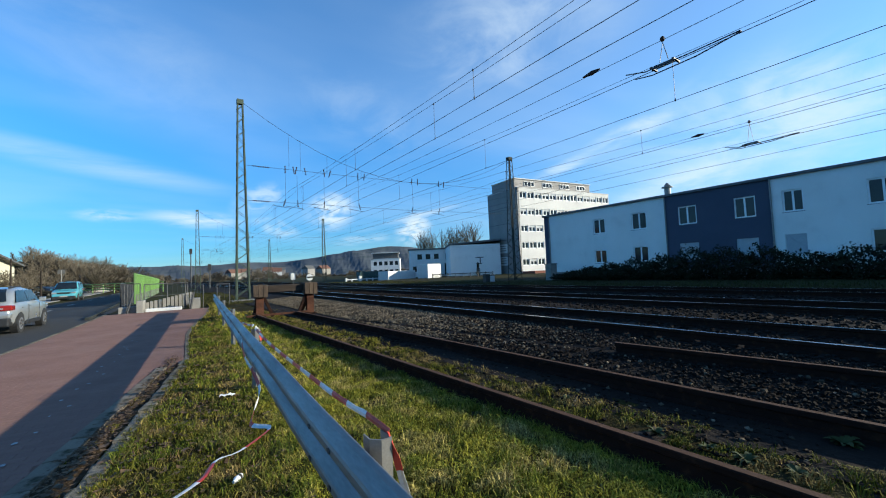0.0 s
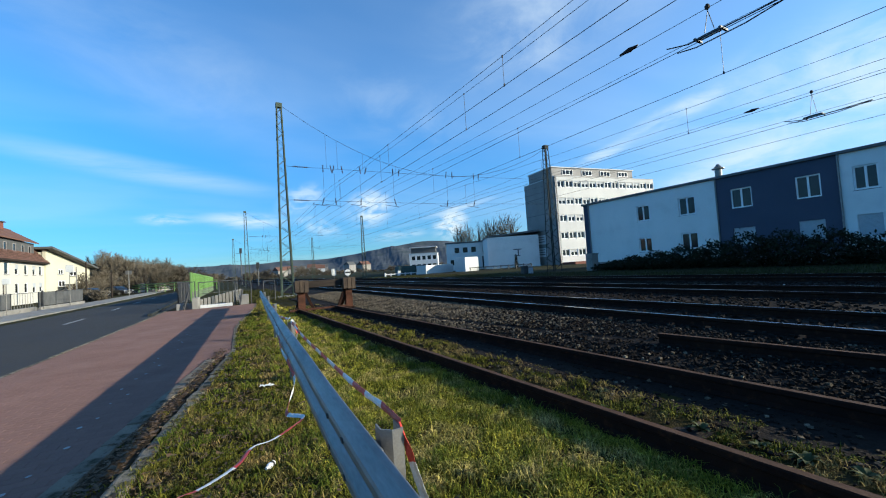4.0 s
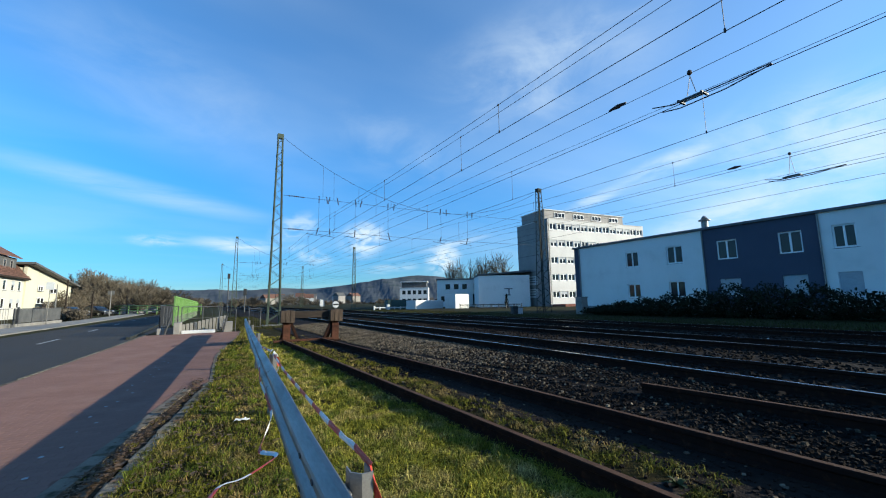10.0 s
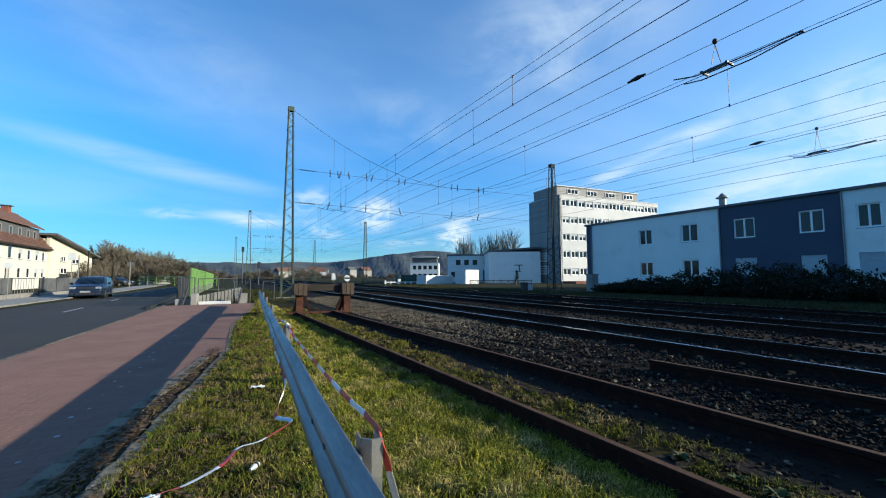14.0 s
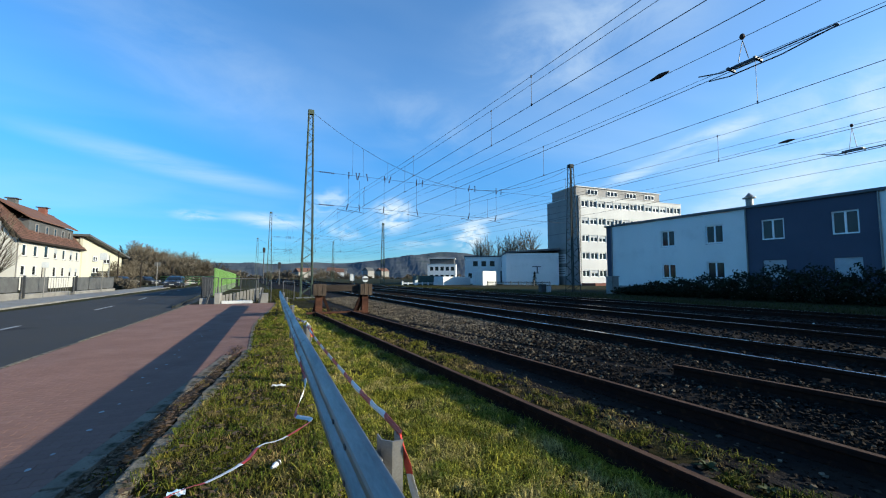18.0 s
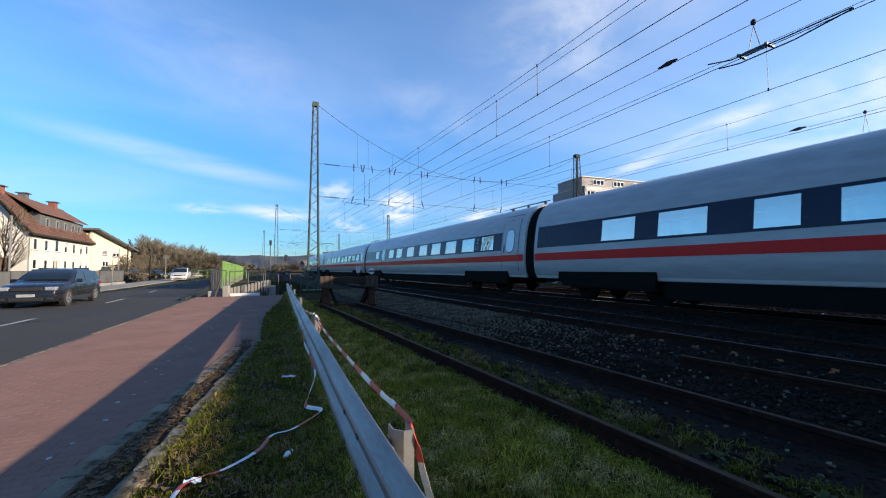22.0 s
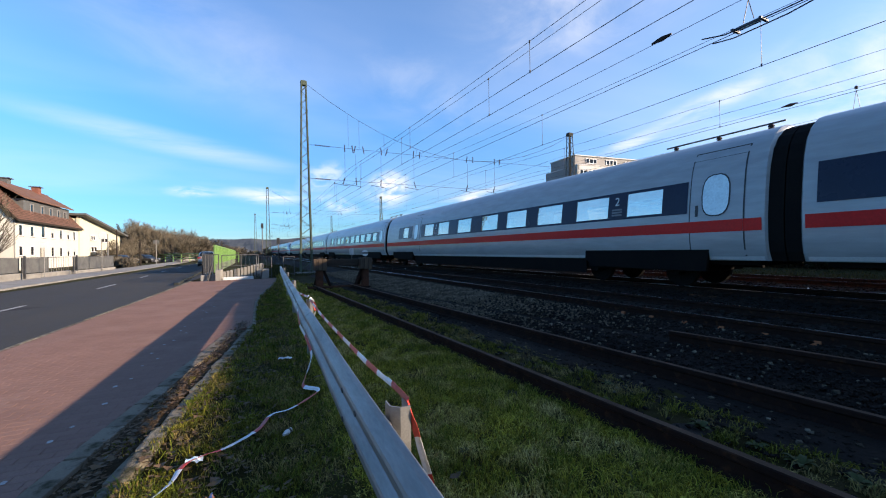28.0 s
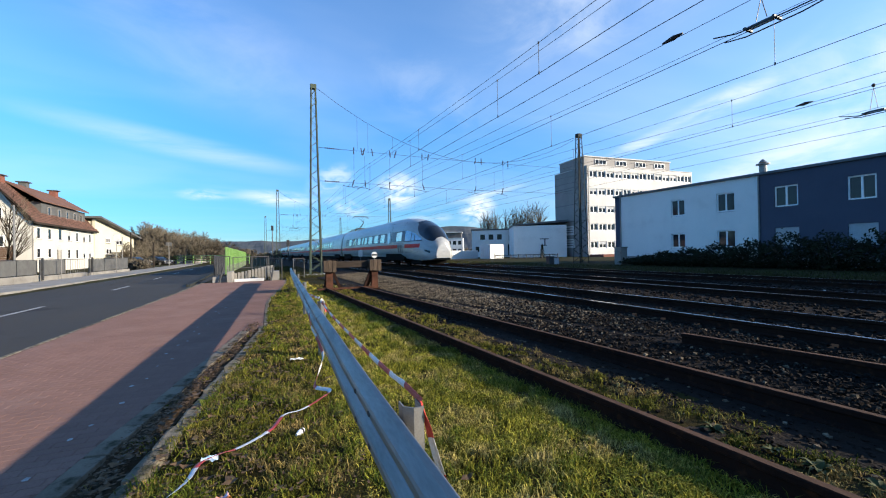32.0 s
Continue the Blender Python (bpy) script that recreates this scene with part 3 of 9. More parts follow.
def curb_line(name, xf, y0, y1, length, w, z0, z1, label, gap=0.012, mat=None, rough=1.0):
    base = tagged(new(name), label, "kerb", kind="structure")
    y = y0
    while y < y1:
        a, b = y + gap / 2, y + length - gap / 2
        ang = math.atan2(xf(b) - xf(a), b - a)
        bm = B()
        box(bm, -w / 2, w / 2, -(length - gap) / 2, (length - gap) / 2, z0, z1 + random.uniform(-0.006, 0.006) * rough, 0.01 * min(rough, 2))
        o = part("kerb_stone", bm, mat or KERB, base)
        o.matrix_basis = pose((xf(a) + xf(b)) / 2, (a + b) / 2, 0, rough * random.uniform(-0.7, 0.7), rough * random.uniform(-1.2, 1.2), -math.degrees(ang) + rough * random.uniform(-1.0, 1.0))
        y += length
    return base


curb_line("road_kerb", lambda y: ROAD_R(y) + 0.0, -4, 24, 1.0, 0.075, -0.15, 0.008, "low dull kerb between road and red footway", mat=OLDSTONE)
curb_line("footway_kerb", lambda y: pave_edge(y) + 0.081, -5, 7.9, 0.5, 0.15, -0.15, 0.012, "concrete kerb stones along the red footway")
curb_line("edging_kerb", lambda y: pave_edge(y) + 0.045, 8.4, 23, 0.20, 0.08, -0.15, 0.010, "narrow curved edging course along the far footway", gap=0.008)
curb_line("gutter_stones", lambda y: grass_edge(y) - 0.08, -5, 8.2, 0.42, 0.13, -0.15, 0.016, "old worn gutter stones sunk in the grass edge", gap=0.03, rough=3.0, mat=OLDSTONE)
# added dark strip for the shaded gap between road and ramp
curb_line("ramp_gap_strip", lambda y: -3.83 - 0.054 * (y - 21.5), 21.5, 39, 1.0, 0.16, -0.15, 0.07, "dark strip standing in for the shaded gap between road and ramp", mat=MAST_DARK)
curb_line("far_kerb", lambda y: ROAD_L(y) - 0.08, -10, 110, 2.0, 0.16, -0.15, 0.10, "pale kerb on the far side of the road", mat=CONCRETE)

RAIL = [(-0.07, 0), (0.07, 0), (0.07, 0.012), (0.016, 0.03), (0.012, 0.10), (0.036, 0.115), (0.036, 0.15), (0.028, 0.158), (-0.028, 0.158), (-0.036, 0.15), (-0.036, 0.115), (-0.012, 0.10), (-0.016, 0.03), (-0.07, 0.012)]


def rail(parent, xs, z, mat, top, ys):
    """One rail along the line x = xs(y); z is its running surface."""
    bm = B()
    sweep(bm, RAIL, [lambda u, v, y=y: (xs(y) + u, y, z - 0.158 + v) for y in ys])
    me = part("rail", bm, [mat, top], parent)
    for f in me.data.polygons:
        if f.normal.z > 0.9 and f.center.z > z - 0.02:
            f.material_index = 1
    return me


def build_track(d, label, sleepers, y0=-70, y1=330, mat=SLEEPER):
    t = thing("railway_track", (0, 0, 0), label, "railway track", "parallel main line tracks")
    ys = [y0, -12, *range(0, 60, 6), 90, 150, y1]
    for k in (-0.7535, 0.7535):
        rail(t, lambda y, k=k: d + k - LEAN * y, RAIL_TOP, RUST, RAILTOP, ys)
    proto = None
    y = sleepers[0]
    while y < sleepers[1]:
        if proto is None:
            bm = B()
            box(bm, -1.3, 1.3, -0.13, 0.13, -0.16, 0.02, 0.02)
            for k in (-0.7535, 0.7535):
                box(bm, k - 0.15, k + 0.15, -0.09, 0.09, 0.015, 0.035)
                for q in (-0.11, 0.11):
                    tube(bm, (k + q, 0, 0.03), (k + q, 0, 0.065), 0.022, n=6)
            o = part("sleeper", bm, mat, t)
            proto = o
        else:
            o = new("sleeper", proto.data)
            o.parent = t
        o.matrix_basis = pose(d - LEAN * y, y, RAIL_TOP - 0.178, 0, 0, TURN + random.uniform(-0.6, 0.6))
        y += 0.63
    return t


build_track(7.2, "near main line track with polished rails on brown ballast", (-4, 44))
build_track(11.5, "second main line track with polished rails", (-4, 44))
build_track(16.0, "third main line track with polished rails", (-2, 40))

SIDING = lambda y: (SIDE_L(y) + SIDE_R(y)) / 2


def build_siding():
    t = thing("siding_track", (0, 0, 0), "rusty disused siding track overgrown with grass", "railway track")
    ys = [-14 + i * 1.0 for i in range(30)]
    for line in (SIDE_L, SIDE_R):
        rail(t, line, 0.17, RUST, RUSTTOP, ys)
    proto = None
    for i in range(42):
        y = -10 + i * 0.63
        if proto is None:
            bm = B()
            box(bm, -1.3, 1.3, -0.12, 0.12, -0.14, 0.02, 0.015)
            proto = o = part("sleeper", bm, TIMBER, t)
        else:
            o = new("sleeper", proto.data)
            o.parent = t
        o.matrix_basis = pose(SIDING(y), y, -0.03 + random.uniform(-0.01, 0.012), 0, 0, 4.2 + random.uniform(-1.5, 1.5))
    return t


build_siding()


def build_old_rail():
    t = thing("old_rail", (0, 0, 0), "single rusty rail lying at the foot of the ballast", "rail")
    rail(t, lambda y: 5.62 - 0.165 * y, 0.24, RUST, RUSTTOP, [-14.4 + i for i in range(19)])
    return t


build_old_rail()

# ---- masts, wires, buffer stop, guard rail ----


def lattice_mast(x, y, z0, height, w0, w1, label, tilt=0.0, mat=MAST):
    """A four-legged lattice mast: angle legs, zigzag bracing, plates."""
    t = thing("lattice_mast", pose(x, y, z0, 0, tilt, TURN), label, "railway mast", "overhead line masts")
    half = lambda z: (w0 + (w1 - w0) * (z / height)) / 2
    for sx in (-1, 1):
        for sy in (-1, 1):
            bm = B()
            for q in ((0.0, 0.045, 0.0, 0.012), (0.0, 0.012, 0.0, 0.045)):
                vs = []
                for z in (0, height):
                    h, g = half(z), half(z) * 0.8
                    for a, b in ((q[0], q[2]), (q[1], q[2]), (q[1], q[3]), (q[0], q[3])):
                        vs.append(bm.verts.new((sx * (h - a * 1.6), sy * (g - b * 1.6), z)))
                for f in ((0, 1, 2, 3), (4, 5, 6, 7), (0, 1, 5, 4), (1, 2, 6, 5), (2, 3, 7, 6), (3, 0, 4, 7)):
                    bm.faces.new([vs[i] for i in f])
            part("leg", bm, mat, t)
    z, flip = 0.25, 1
    while z < height - 0.35:
        step = 0.50 * (0.55 + half(z) / (w0 / 2) * 0.6)
        h0, h1 = half(z), half(min(z + step, height))
        g0, g1 = h0 * 0.8, h1 * 0.8
        for s in (-1, 1):
            for foot, head in (((-flip * h0, s * g0, z), (flip * h1, s * g1, z + step)), ((s * h0, flip * g0, z), (s * h1, -flip * g1, z + step))):
                bm = B()
                tube(bm, foot, head, 0.017, n=4)
                part("brace", bm, mat, t)
        z, flip = z + step, -flip
    bm = B()
    box(bm, -w1 / 2 - 0.02, w1 / 2 + 0.02, -w1 * 0.4 - 0.02, w1 * 0.4 + 0.02, height - 0.30, height, 0.01)
    part("head_plate", bm, mat, t)
    bm = B()
    box(bm, -w0 / 2 - 0.25, w0 / 2 + 0.25, -w0 / 2 - 0.2, w0 / 2 + 0.2, -0.8, 0.06, 0.03)
    part("footing", bm, CONCRETE, t, "concrete footing")
    return t


SPANS = (27.2, 75.0, 123.0, 171.0)
lattice_mast(2.42, 27.3, 0.0, 12.75, 0.80, 0.34, "tall slender green lattice mast of the overhead line")
# coloured dark to look silhouetted, unlike the green masts
lattice_mast(24.9, 27.0, 0.0, 11.65, 1.05, 0.42, "dark lattice mast beyond the tracks with a switch box", mat=MAST_DARK)
lattice_mast(20.8, 75.0, -0.1, 12.2, 0.80, 0.36, "far lattice mast of the overhead line")
lattice_mast(0.40, 75.0, -0.1, 13.0, 0.80, 0.36, "far lattice mast beside the road")
lattice_mast(-2.6, 123.0, -0.1, 12.6, 0.80, 0.36, "distant slender lattice mast of the overhead line")
lattice_mast(18.5, 123.0, -0.1, 12.4, 0.80, 0.36, "distant slender lattice mast of the overhead line")


def insulator(bm, p, q, r=0.055, n=5):
    p, q = Vector(p), Vector(q)
    tube(bm, p, q, 0.018, n=6)
    for i in range(n):
        k = (i + 0.5) / n
        c = p.lerp(q, k)
        d = (q - p).normalized() * 0.022
        tube(bm, c - d, c + d, r, r * 0.8, n=8)


def head_span(y, xl, xr, zl, zr, sag, cross, tracks):
    """The cable structure between two masts: a sagging head span, two cross wires and drop insulators."""
    t = thing("head_span", (0, 0, 0), "cable head span with cross wires and insulators between two masts", "overhead line", "head spans")
    bm = B()
    n = 14
    pts = []
    for i in range(n + 1):
        k = i / n
        pts.append((xl + (xr - xl) * k, y, zl + (zr - zl) * k - sag * 4 * k * (1 - k)))
    chain(bm, pts, 0.013, 5)
    part("span_cable", bm, WIRE, t)
    for z in cross:
        bm = B()
        chain(bm, [(xl, y, z), ((xl + xr) / 2, y, z - 0.12), (xr, y, z)], 0.011, 5)
        part("cross_wire", bm, WIRE, t)
        bm = B()
        insulator(bm, (xl + 0.5, y, z), (xl + 1.5, y, z - 0.02), 0.06, 7)
        part("insulator", bm, INSUL, t)
    for d in tracks:
        x = d - LEAN * y
        k = (x - xl) / (xr - xl)
        zt = zl + (zr - zl) * k - sag * 4 * k * (1 - k)
        bm = B()
        for z, dx in ((cross[0], -0.25), (cross[1], -0.25), (cross[0], 0.25)):
            bm = B()
            insulator(bm, (x + dx, y, z + 0.20), (x + dx + random.uniform(-0.16, 0.16), y, z - 0.30), 0.05)
            part("insulator", bm, INSUL, t)
        bm = B()
        tube(bm, (x, y, zt), (x, y, cross[0]), 0.009, n=4)
        tube(bm, (x - 0.25, y, cross[0] - 0.4), (x - 0.25, y, cross[1] + 0.3), 0.009, n=4)
        tube(bm, (x - 1.0, y, cross[1] - 0.25), (x + 0.1, y, cross[1] - 0.40), 0.016, n=5)
        part("steady_arm", bm, WIRE, t)
    return t


head_span(27.2, 2.55, 24.8, 12.55, 11.3, 3.5, (8.54, 6.30), (6.45, 7.2, 9.0, 11.5, 16.0, 18.5))
head_span(75.0, 0.5, 20.7, 12.7, 11.9, 3.4, (8.5, 6.3), (6.45, 7.2, 11.5, 16.0))
head_span(123.0, -2.5, 18.4, 12.3, 12.1, 3.4, (8.4, 6.2), (7.2, 11.5, 16.0))


def overhead_wire(name, d, z, label, sag=0.0, r=0.009, y0=-60.0, y1=260.0, dd=0.0):
    t = thing(name, (0, 0, 0), label, "overhead wire", "overhead wires along the tracks")
    spots = [-68.8, -20.8, 27.2, 75.0, 123.0, 171.0, 219.0, 267.0]
    bm = B()
    pts = []
    for a, b in zip(spots, spots[1:]):
        for i in range(8):
            k = i / 8
            y = a + (b - a) * k
            pts.append((d + dd * (y - 5) - LEAN * y, y, z + sag * (1 - 4 * k * (1 - k))))
    chain(bm, pts, r, 5)
    part("wire", bm, WIRE, t)
    return t, lambda y: next(((z + sag * (1 - 4 * k * (1 - k))) for a, b in zip(spots, spots[1:]) if a <= y <= b for k in [(y - a) / (b - a)]), z)


def catenary(d, zc, zm, sag, label, drops=(), dd=0.0, rc=0.0080, rm=0.0066):
    """A contact wire with its messenger wire and droppers."""
    overhead_wire("contact_wire", d, zc, "thin dark " + label + " contact wire", 0.0, rc, dd=dd)
    t, zf = overhead_wire("messenger_wire", d, zm, label + " messenger wire with droppers", sag, rm, dd=dd)
    for y in drops:
        bm = B()
        x = d + dd * (y - 5) - LEAN * y
        tube(bm, (x, y, zf(y)), (x, y, zc), 0.0065, n=4)
        tube(bm, (x, y, zf(y) - 0.03), (x, y, zf(y) + 0.03), 0.022, n=5)
        tube(bm, (x, y, zc - 0.02), (x, y, zc + 0.05), 0.020, n=5)
        part("dropper", bm, WIRE, t)


drops = [y for y in range(-16, 240, 8)]
catenary(6.45, 5.85, 6.60, 0.5, "siding line", drops, dd=0.0)
catenary(7.2, 5.80, 6.95, 0.45, "near track", [y + 3 for y in drops])
catenary(11.5, 5.85, 7.05, 0.5, "second track", [y + 5.5 for y in drops])
catenary(16.0, 5.85, 6.80, 0.5, "third track", [y + 1 for y in drops])
catenary(9.0, 5.75, 6.35, 0.3, "crossover", [], dd=0.006)
catenary(18.5, 5.75, 6.65, 0.3, "far crossover", [], dd=0.01)
catenary(21.5, 5.85, 6.6, 0.4, "outer track", [])
overhead_wire("feeder_wire", 25.2, 9.0, "far feeder wire along the bank", 0.5, 0.010)


def section_insulator(d, s, zc, zm):
    t = thing("section_insulator", track(d, s, 0) @ Matrix.Diagonal((0.8, 0.78, 1, 1)), "dark section insulator with runners hung under the messenger wire", "section insulator", "section insulators")
    bm = B()
    for sx in (-0.16, 0.16):
        bm = B()
        chain(bm, [(sx * 0.2, -1.9, zc + 0.04), (sx, -0.8, zc - 0.02), (sx * 1.2, 0.4, zc - 0.02), (sx * 1.6, 0.95, zc + 0.08)], 0.014, 6)
        part("runner", bm, STEEL, t)
    bm = B()
    box(bm, -0.05, 0.05, -0.36, 0.24, zc + 0.03, zc + 0.08, 0.02)
    box(bm, -0.18, 0.18, -0.40, -0.34, zc, zc + 0.05, 0.01)
    box(bm, -0.18, 0.18, 0.22, 0.28, zc, zc + 0.05, 0.01)
    part("frame", bm, STEEL, t)
    bm = B()
    tube(bm, (0, -0.30, zc + 0.05), (0, 0.15, zc + 0.05), 0.05, n=8)
    part("insulating_rod", bm, WHITE_PAINT, t, "pale insulating rod")
    bm = B()
    top = (0, -0.05, zm - 0.12)
    for y in (-0.17, 0.07):
        tube(bm, top, (0, y, zc + 0.12), 0.010, n=5)
    part("hanger", bm, STEEL, t)
    bm = B()
    bmesh.ops.create_uvsphere(bm, u_segments=10, v_segments=6, radius=0.065, matrix=Matrix.Translation((0, -0.05, zm - 0.04)))
    part("hanger_ball", bm, INSUL, t)
    bm = B()
    tube(bm, (0, 1.95, zm - 0.02), (0, 2.25, zm - 0.025), 0.02, 0.065, n=8)
    tube(bm, (0, 2.25, zm - 0.025), (0, 2.6, zm - 0.03), 0.065, 0.02, n=8)
    part("rod_insulator", bm, INSUL, t)
    return t


section_insulator(9.0, 4.55, 5.75, 6.42)
section_insulator(18.5, 6.2, 5.75, 6.70)


def build_buffer_stop():
    y0 = 14.6
    xc = 2.54
    t = thing("buffer_stop", pose(xc, y0, 0.05, 0, 0, 2.0), "rusty steel buffer stop with a weathered timber beam", "buffer stop")
    for k in (-0.83, 0.83):
        s = 1 if k > 0 else -1
        bm = B()
        box(bm, k - 0.12, k + 0.12, -0.115, -0.10, 0.0, 0.74, 0.004)
        box(bm, k - 0.12, k + 0.12, 0.085, 0.10, 0.0, 0.74, 0.004)
        box(bm, k - 0.012, k + 0.012, -0.10, 0.085, 0.0, 0.74)
        part("post", bm, POSTRUST, t, "rust-red steel post")
        bm = B()
        box(bm, -0.05, 0.05, -0.05, 0.05, 0.0, 1.38, 0.008)
        strut = part("strut", bm, RUST, t)
        strut.matrix_basis = pose(k, 1.15, 0.0, 57, 0, 0)
        bm = B()
        box(bm, -0.045, 0.045, -0.04, 0.04, 0.0, 0.80, 0.008)
        strut = part("strut", bm, RUST, t)
        strut.matrix_basis = pose(k - s * 0.42, -0.02, 0.0, 0, s * 22, 0)
        bm = B()
        for j in range(3):
            box(bm, k - 0.22 + 0.15 * j, k - 0.075 + 0.15 * j, -0.24, 0.14, 0.70 - 0.01 * j, 1.10 + 0.012 * (j % 2), 0.018)
        part("buffer_block", bm, BLOCKWOOD, t, "weathered timber block")
        bm = B()
        box(bm, k - 0.20, k + 0.20, -0.16, 0.16, -0.1, 0.04, 0.01)
        part("foot_plate", bm, RUST, t)
    bm = B()
    box(bm, -0.80, 0.80, -0.05, 0.16, 0.83, 1.07, 0.02)
    part("cross_beam", bm, TIMBER, t, "dark timber cross beam")
    bm = B()
    box(bm, -1.25, 0.80, -0.16, -0.10, 0.05, 0.12, 0.01)
    part("tie_bar", bm, POSTRUST, t)
    s = thing("stop_disc", pose(xc + 0.83, y0 - 0.05, 1.16), "round white stop signal disc on the rusty buffer stop", "railway signal")
    bm = B()
    tube(bm, (0, 0, 0), (0, 0, 0.10), 0.025)
    part("stem", bm, STEEL, s)
    bm = B()
    tube(bm, (0, -0.03, 0.17), (0, 0.03, 0.17), 0.115, n=20)
    part("disc", bm, WHITE_PAINT, s)
    bm = B()
    box(bm, -0.11, 0.11, -0.038, -0.031, 0.14, 0.20)
    part("bar", bm, BLACKTRIM, s, "black bar")
    return t


build_buffer_stop()


def guard_x(y):
    return 0.415 + 0.0002 * max(y, 0) ** 2 + 0.009 * max(y - 2, 0)


def build_guard_rail():
    t = thing("guard_rail", (0, 0, 0), "galvanised steel W-beam guard rail on posts beside the footway", "guard rail")
    prof = [(0.0, 0.0), (0.022, 0.008), (0.060, 0.042), (0.066, 0.055), (0.066, 0.085), (0.060, 0.097), (0.014, 0.134), (0.006, 0.148), (0.014, 0.162), (0.060, 0.199), (0.066, 0.211), (0.066, 0.241), (0.060, 0.254), (0.022, 0.288), (0.0, 0.296)]
    thick = prof + [(u - 0.004, v) for u, v in reversed(prof)]
    ends = [-3.4, 0.6, 4.6, 8.6, 12.6, 16.6, 20.2]
    for a, b in zip(ends, ends[1:]):
        bm = B()
        ys = [a - 0.14 + (b - a + 0.28) * i / 8 for i in range(9)]
        sweep(bm, thick, [lambda u, v, y=y: (guard_x(y) - 0.03 - u + (0.004 if y > (a + b) / 2 else 0), y, 0.470 + v * 0.946) for y in ys])
        o = part("beam", bm, GALV, t, smooth=False)
    for i in range(6):
        y = -2.42 + i * 4.0
        x = guard_x(y)
        bm = B()
        c = [(0.0, 0.05), (0.0, -0.015), (0.036, -0.05), (0.080, -0.05), (0.080, 0.05), (0.074, 0.05), (0.074, -0.044), (0.039, -0.044), (0.006, -0.012), (0.006, 0.05)]
        sweep(bm, c, [lambda u, v, z=z: (x + 0.012 + u, y + v, z) for z in (-0.4, 0.76)])
        part("post", bm, GALV, t, "folded-section steel post")
        bm = B()
        box(bm, x - 0.03, x + 0.012, y - 0.05, y + 0.05, 0.50, 0.70, 0.006)
        part("spacer", bm, GALV, t)
        for z in (0.555, 0.635):
            bm = B()
            tube(bm, (x - 0.05, y, z), (x - 0.028, y, z), 0.022, n=8)
            part("bolt", bm, STEEL, t)
    for a in (-2.0, 1.9, 5.9, 9.9, 13.9, 17.9):
        for dy in (-0.16, 0.16):
            for z in (0.536, 0.684):
                bm = B()
                x = guard_x(a) - 0.096
                hole = [bm.verts.new((xx, a + dy + math.cos(q) * 0.022, z + math.sin(q) * 0.012)) for xx in (x - 0.004, x + 0.004) for q in (i * 0.628 for i in range(10))]
                bm.faces.new(hole[:10][::-1]), bm.faces.new(hole[10:])
                for i in range(10):
                    bm.faces.new((hole[i], hole[(i + 1) % 10], hole[10 + (i + 1) % 10], hole[10 + i]))
                part("slot", bm, STEEL, t, "dark bolt slot")
    return t


build_guard_rail()

# ---- the train ----
LEVELS = [(1.27, 0.74), (1.38, 0.95), (1.425, 1.20), (1.43, 1.42), (1.43, 1.70), (1.415, 1.92), (1.362, 2.35), (1.298, 2.74), (1.255, 2.95), (1.12, 3.30), (0.90, 3.57), (0.62, 3.76), (0.32, 3.86), (0.0, 3.89)]
BAND = (5, 6)
NOSE_TOP = [(0.0, 1.72), (0.25, 2.06), (0.7, 2.46), (1.4, 2.94), (2.3, 3.26), (3.3, 3.53), (4.4, 3.72), (5.6, 3.83), (7.0, 3.89)]
NOSE_W = [(0.0, 0.52), (0.25, 0.80), (0.7, 1.01), (1.4, 1.18), (2.3, 1.31), (3.3, 1.38), (4.4, 1.42), (7.0, 1.43)]
NOSE_BOTTOM = [(0.0, 0.68), (0.25, 0.58), (0.7, 0.52), (1.4, 0.50), (2.3, 0.55), (3.3, 0.60), (4.4, 0.68), (5.6, 0.74)]


def lerp_table(tab, s):
    if s <= tab[0][0]:
        return tab[0][1]
    for (a, u), (b, v) in zip(tab, tab[1:]):
        if s <= b:
            k = (s - a) / (b - a)
            return u + (v - u) * k
    return tab[-1][1]


def section(s, nose):
    """Half the body's outline, bottom to roof ridge, at s metres behind the tip (s None: the plain body)."""
    if not nose or s >= 7.0:
        return LEVELS
    top, w, bot = lerp_table(NOSE_TOP, s), lerp_table(NOSE_W, s) / 1.43, lerp_table(NOSE_BOTTOM, s)
    out = []
    keep = min(max((s - 2.6) / 1.3, 0.0), 1.0)
    for x, z in LEVELS:
        k = (z - 0.74) / (3.89 - 0.74)
        soft = 1 - (1 - min(s / 5.0, 1)) * 0.30 * max(0, k - 0.25)
        squeezed = bot + (top - bot) * k
        plain = z if 1.2 <= z <= 2.95 else (bot + (z - 0.74) * (1.2 - bot) / 0.46 if z < 1.2 else 2.95 + (z - 2.95) * (top - 2.95) / 0.94)
        out.append((x * w * soft, squeezed + (plain - squeezed) * keep))
    return out


def side_x(s, z, nose):
    pts = section(s, nose)
    for (xa, za), (xb, zb) in zip(pts, pts[1:]):
        if za <= z <= zb:
            return xa + (xb - xa) * (z - za) / (zb - za)
    return pts[0][0] if z < pts[0][1] else 0.0


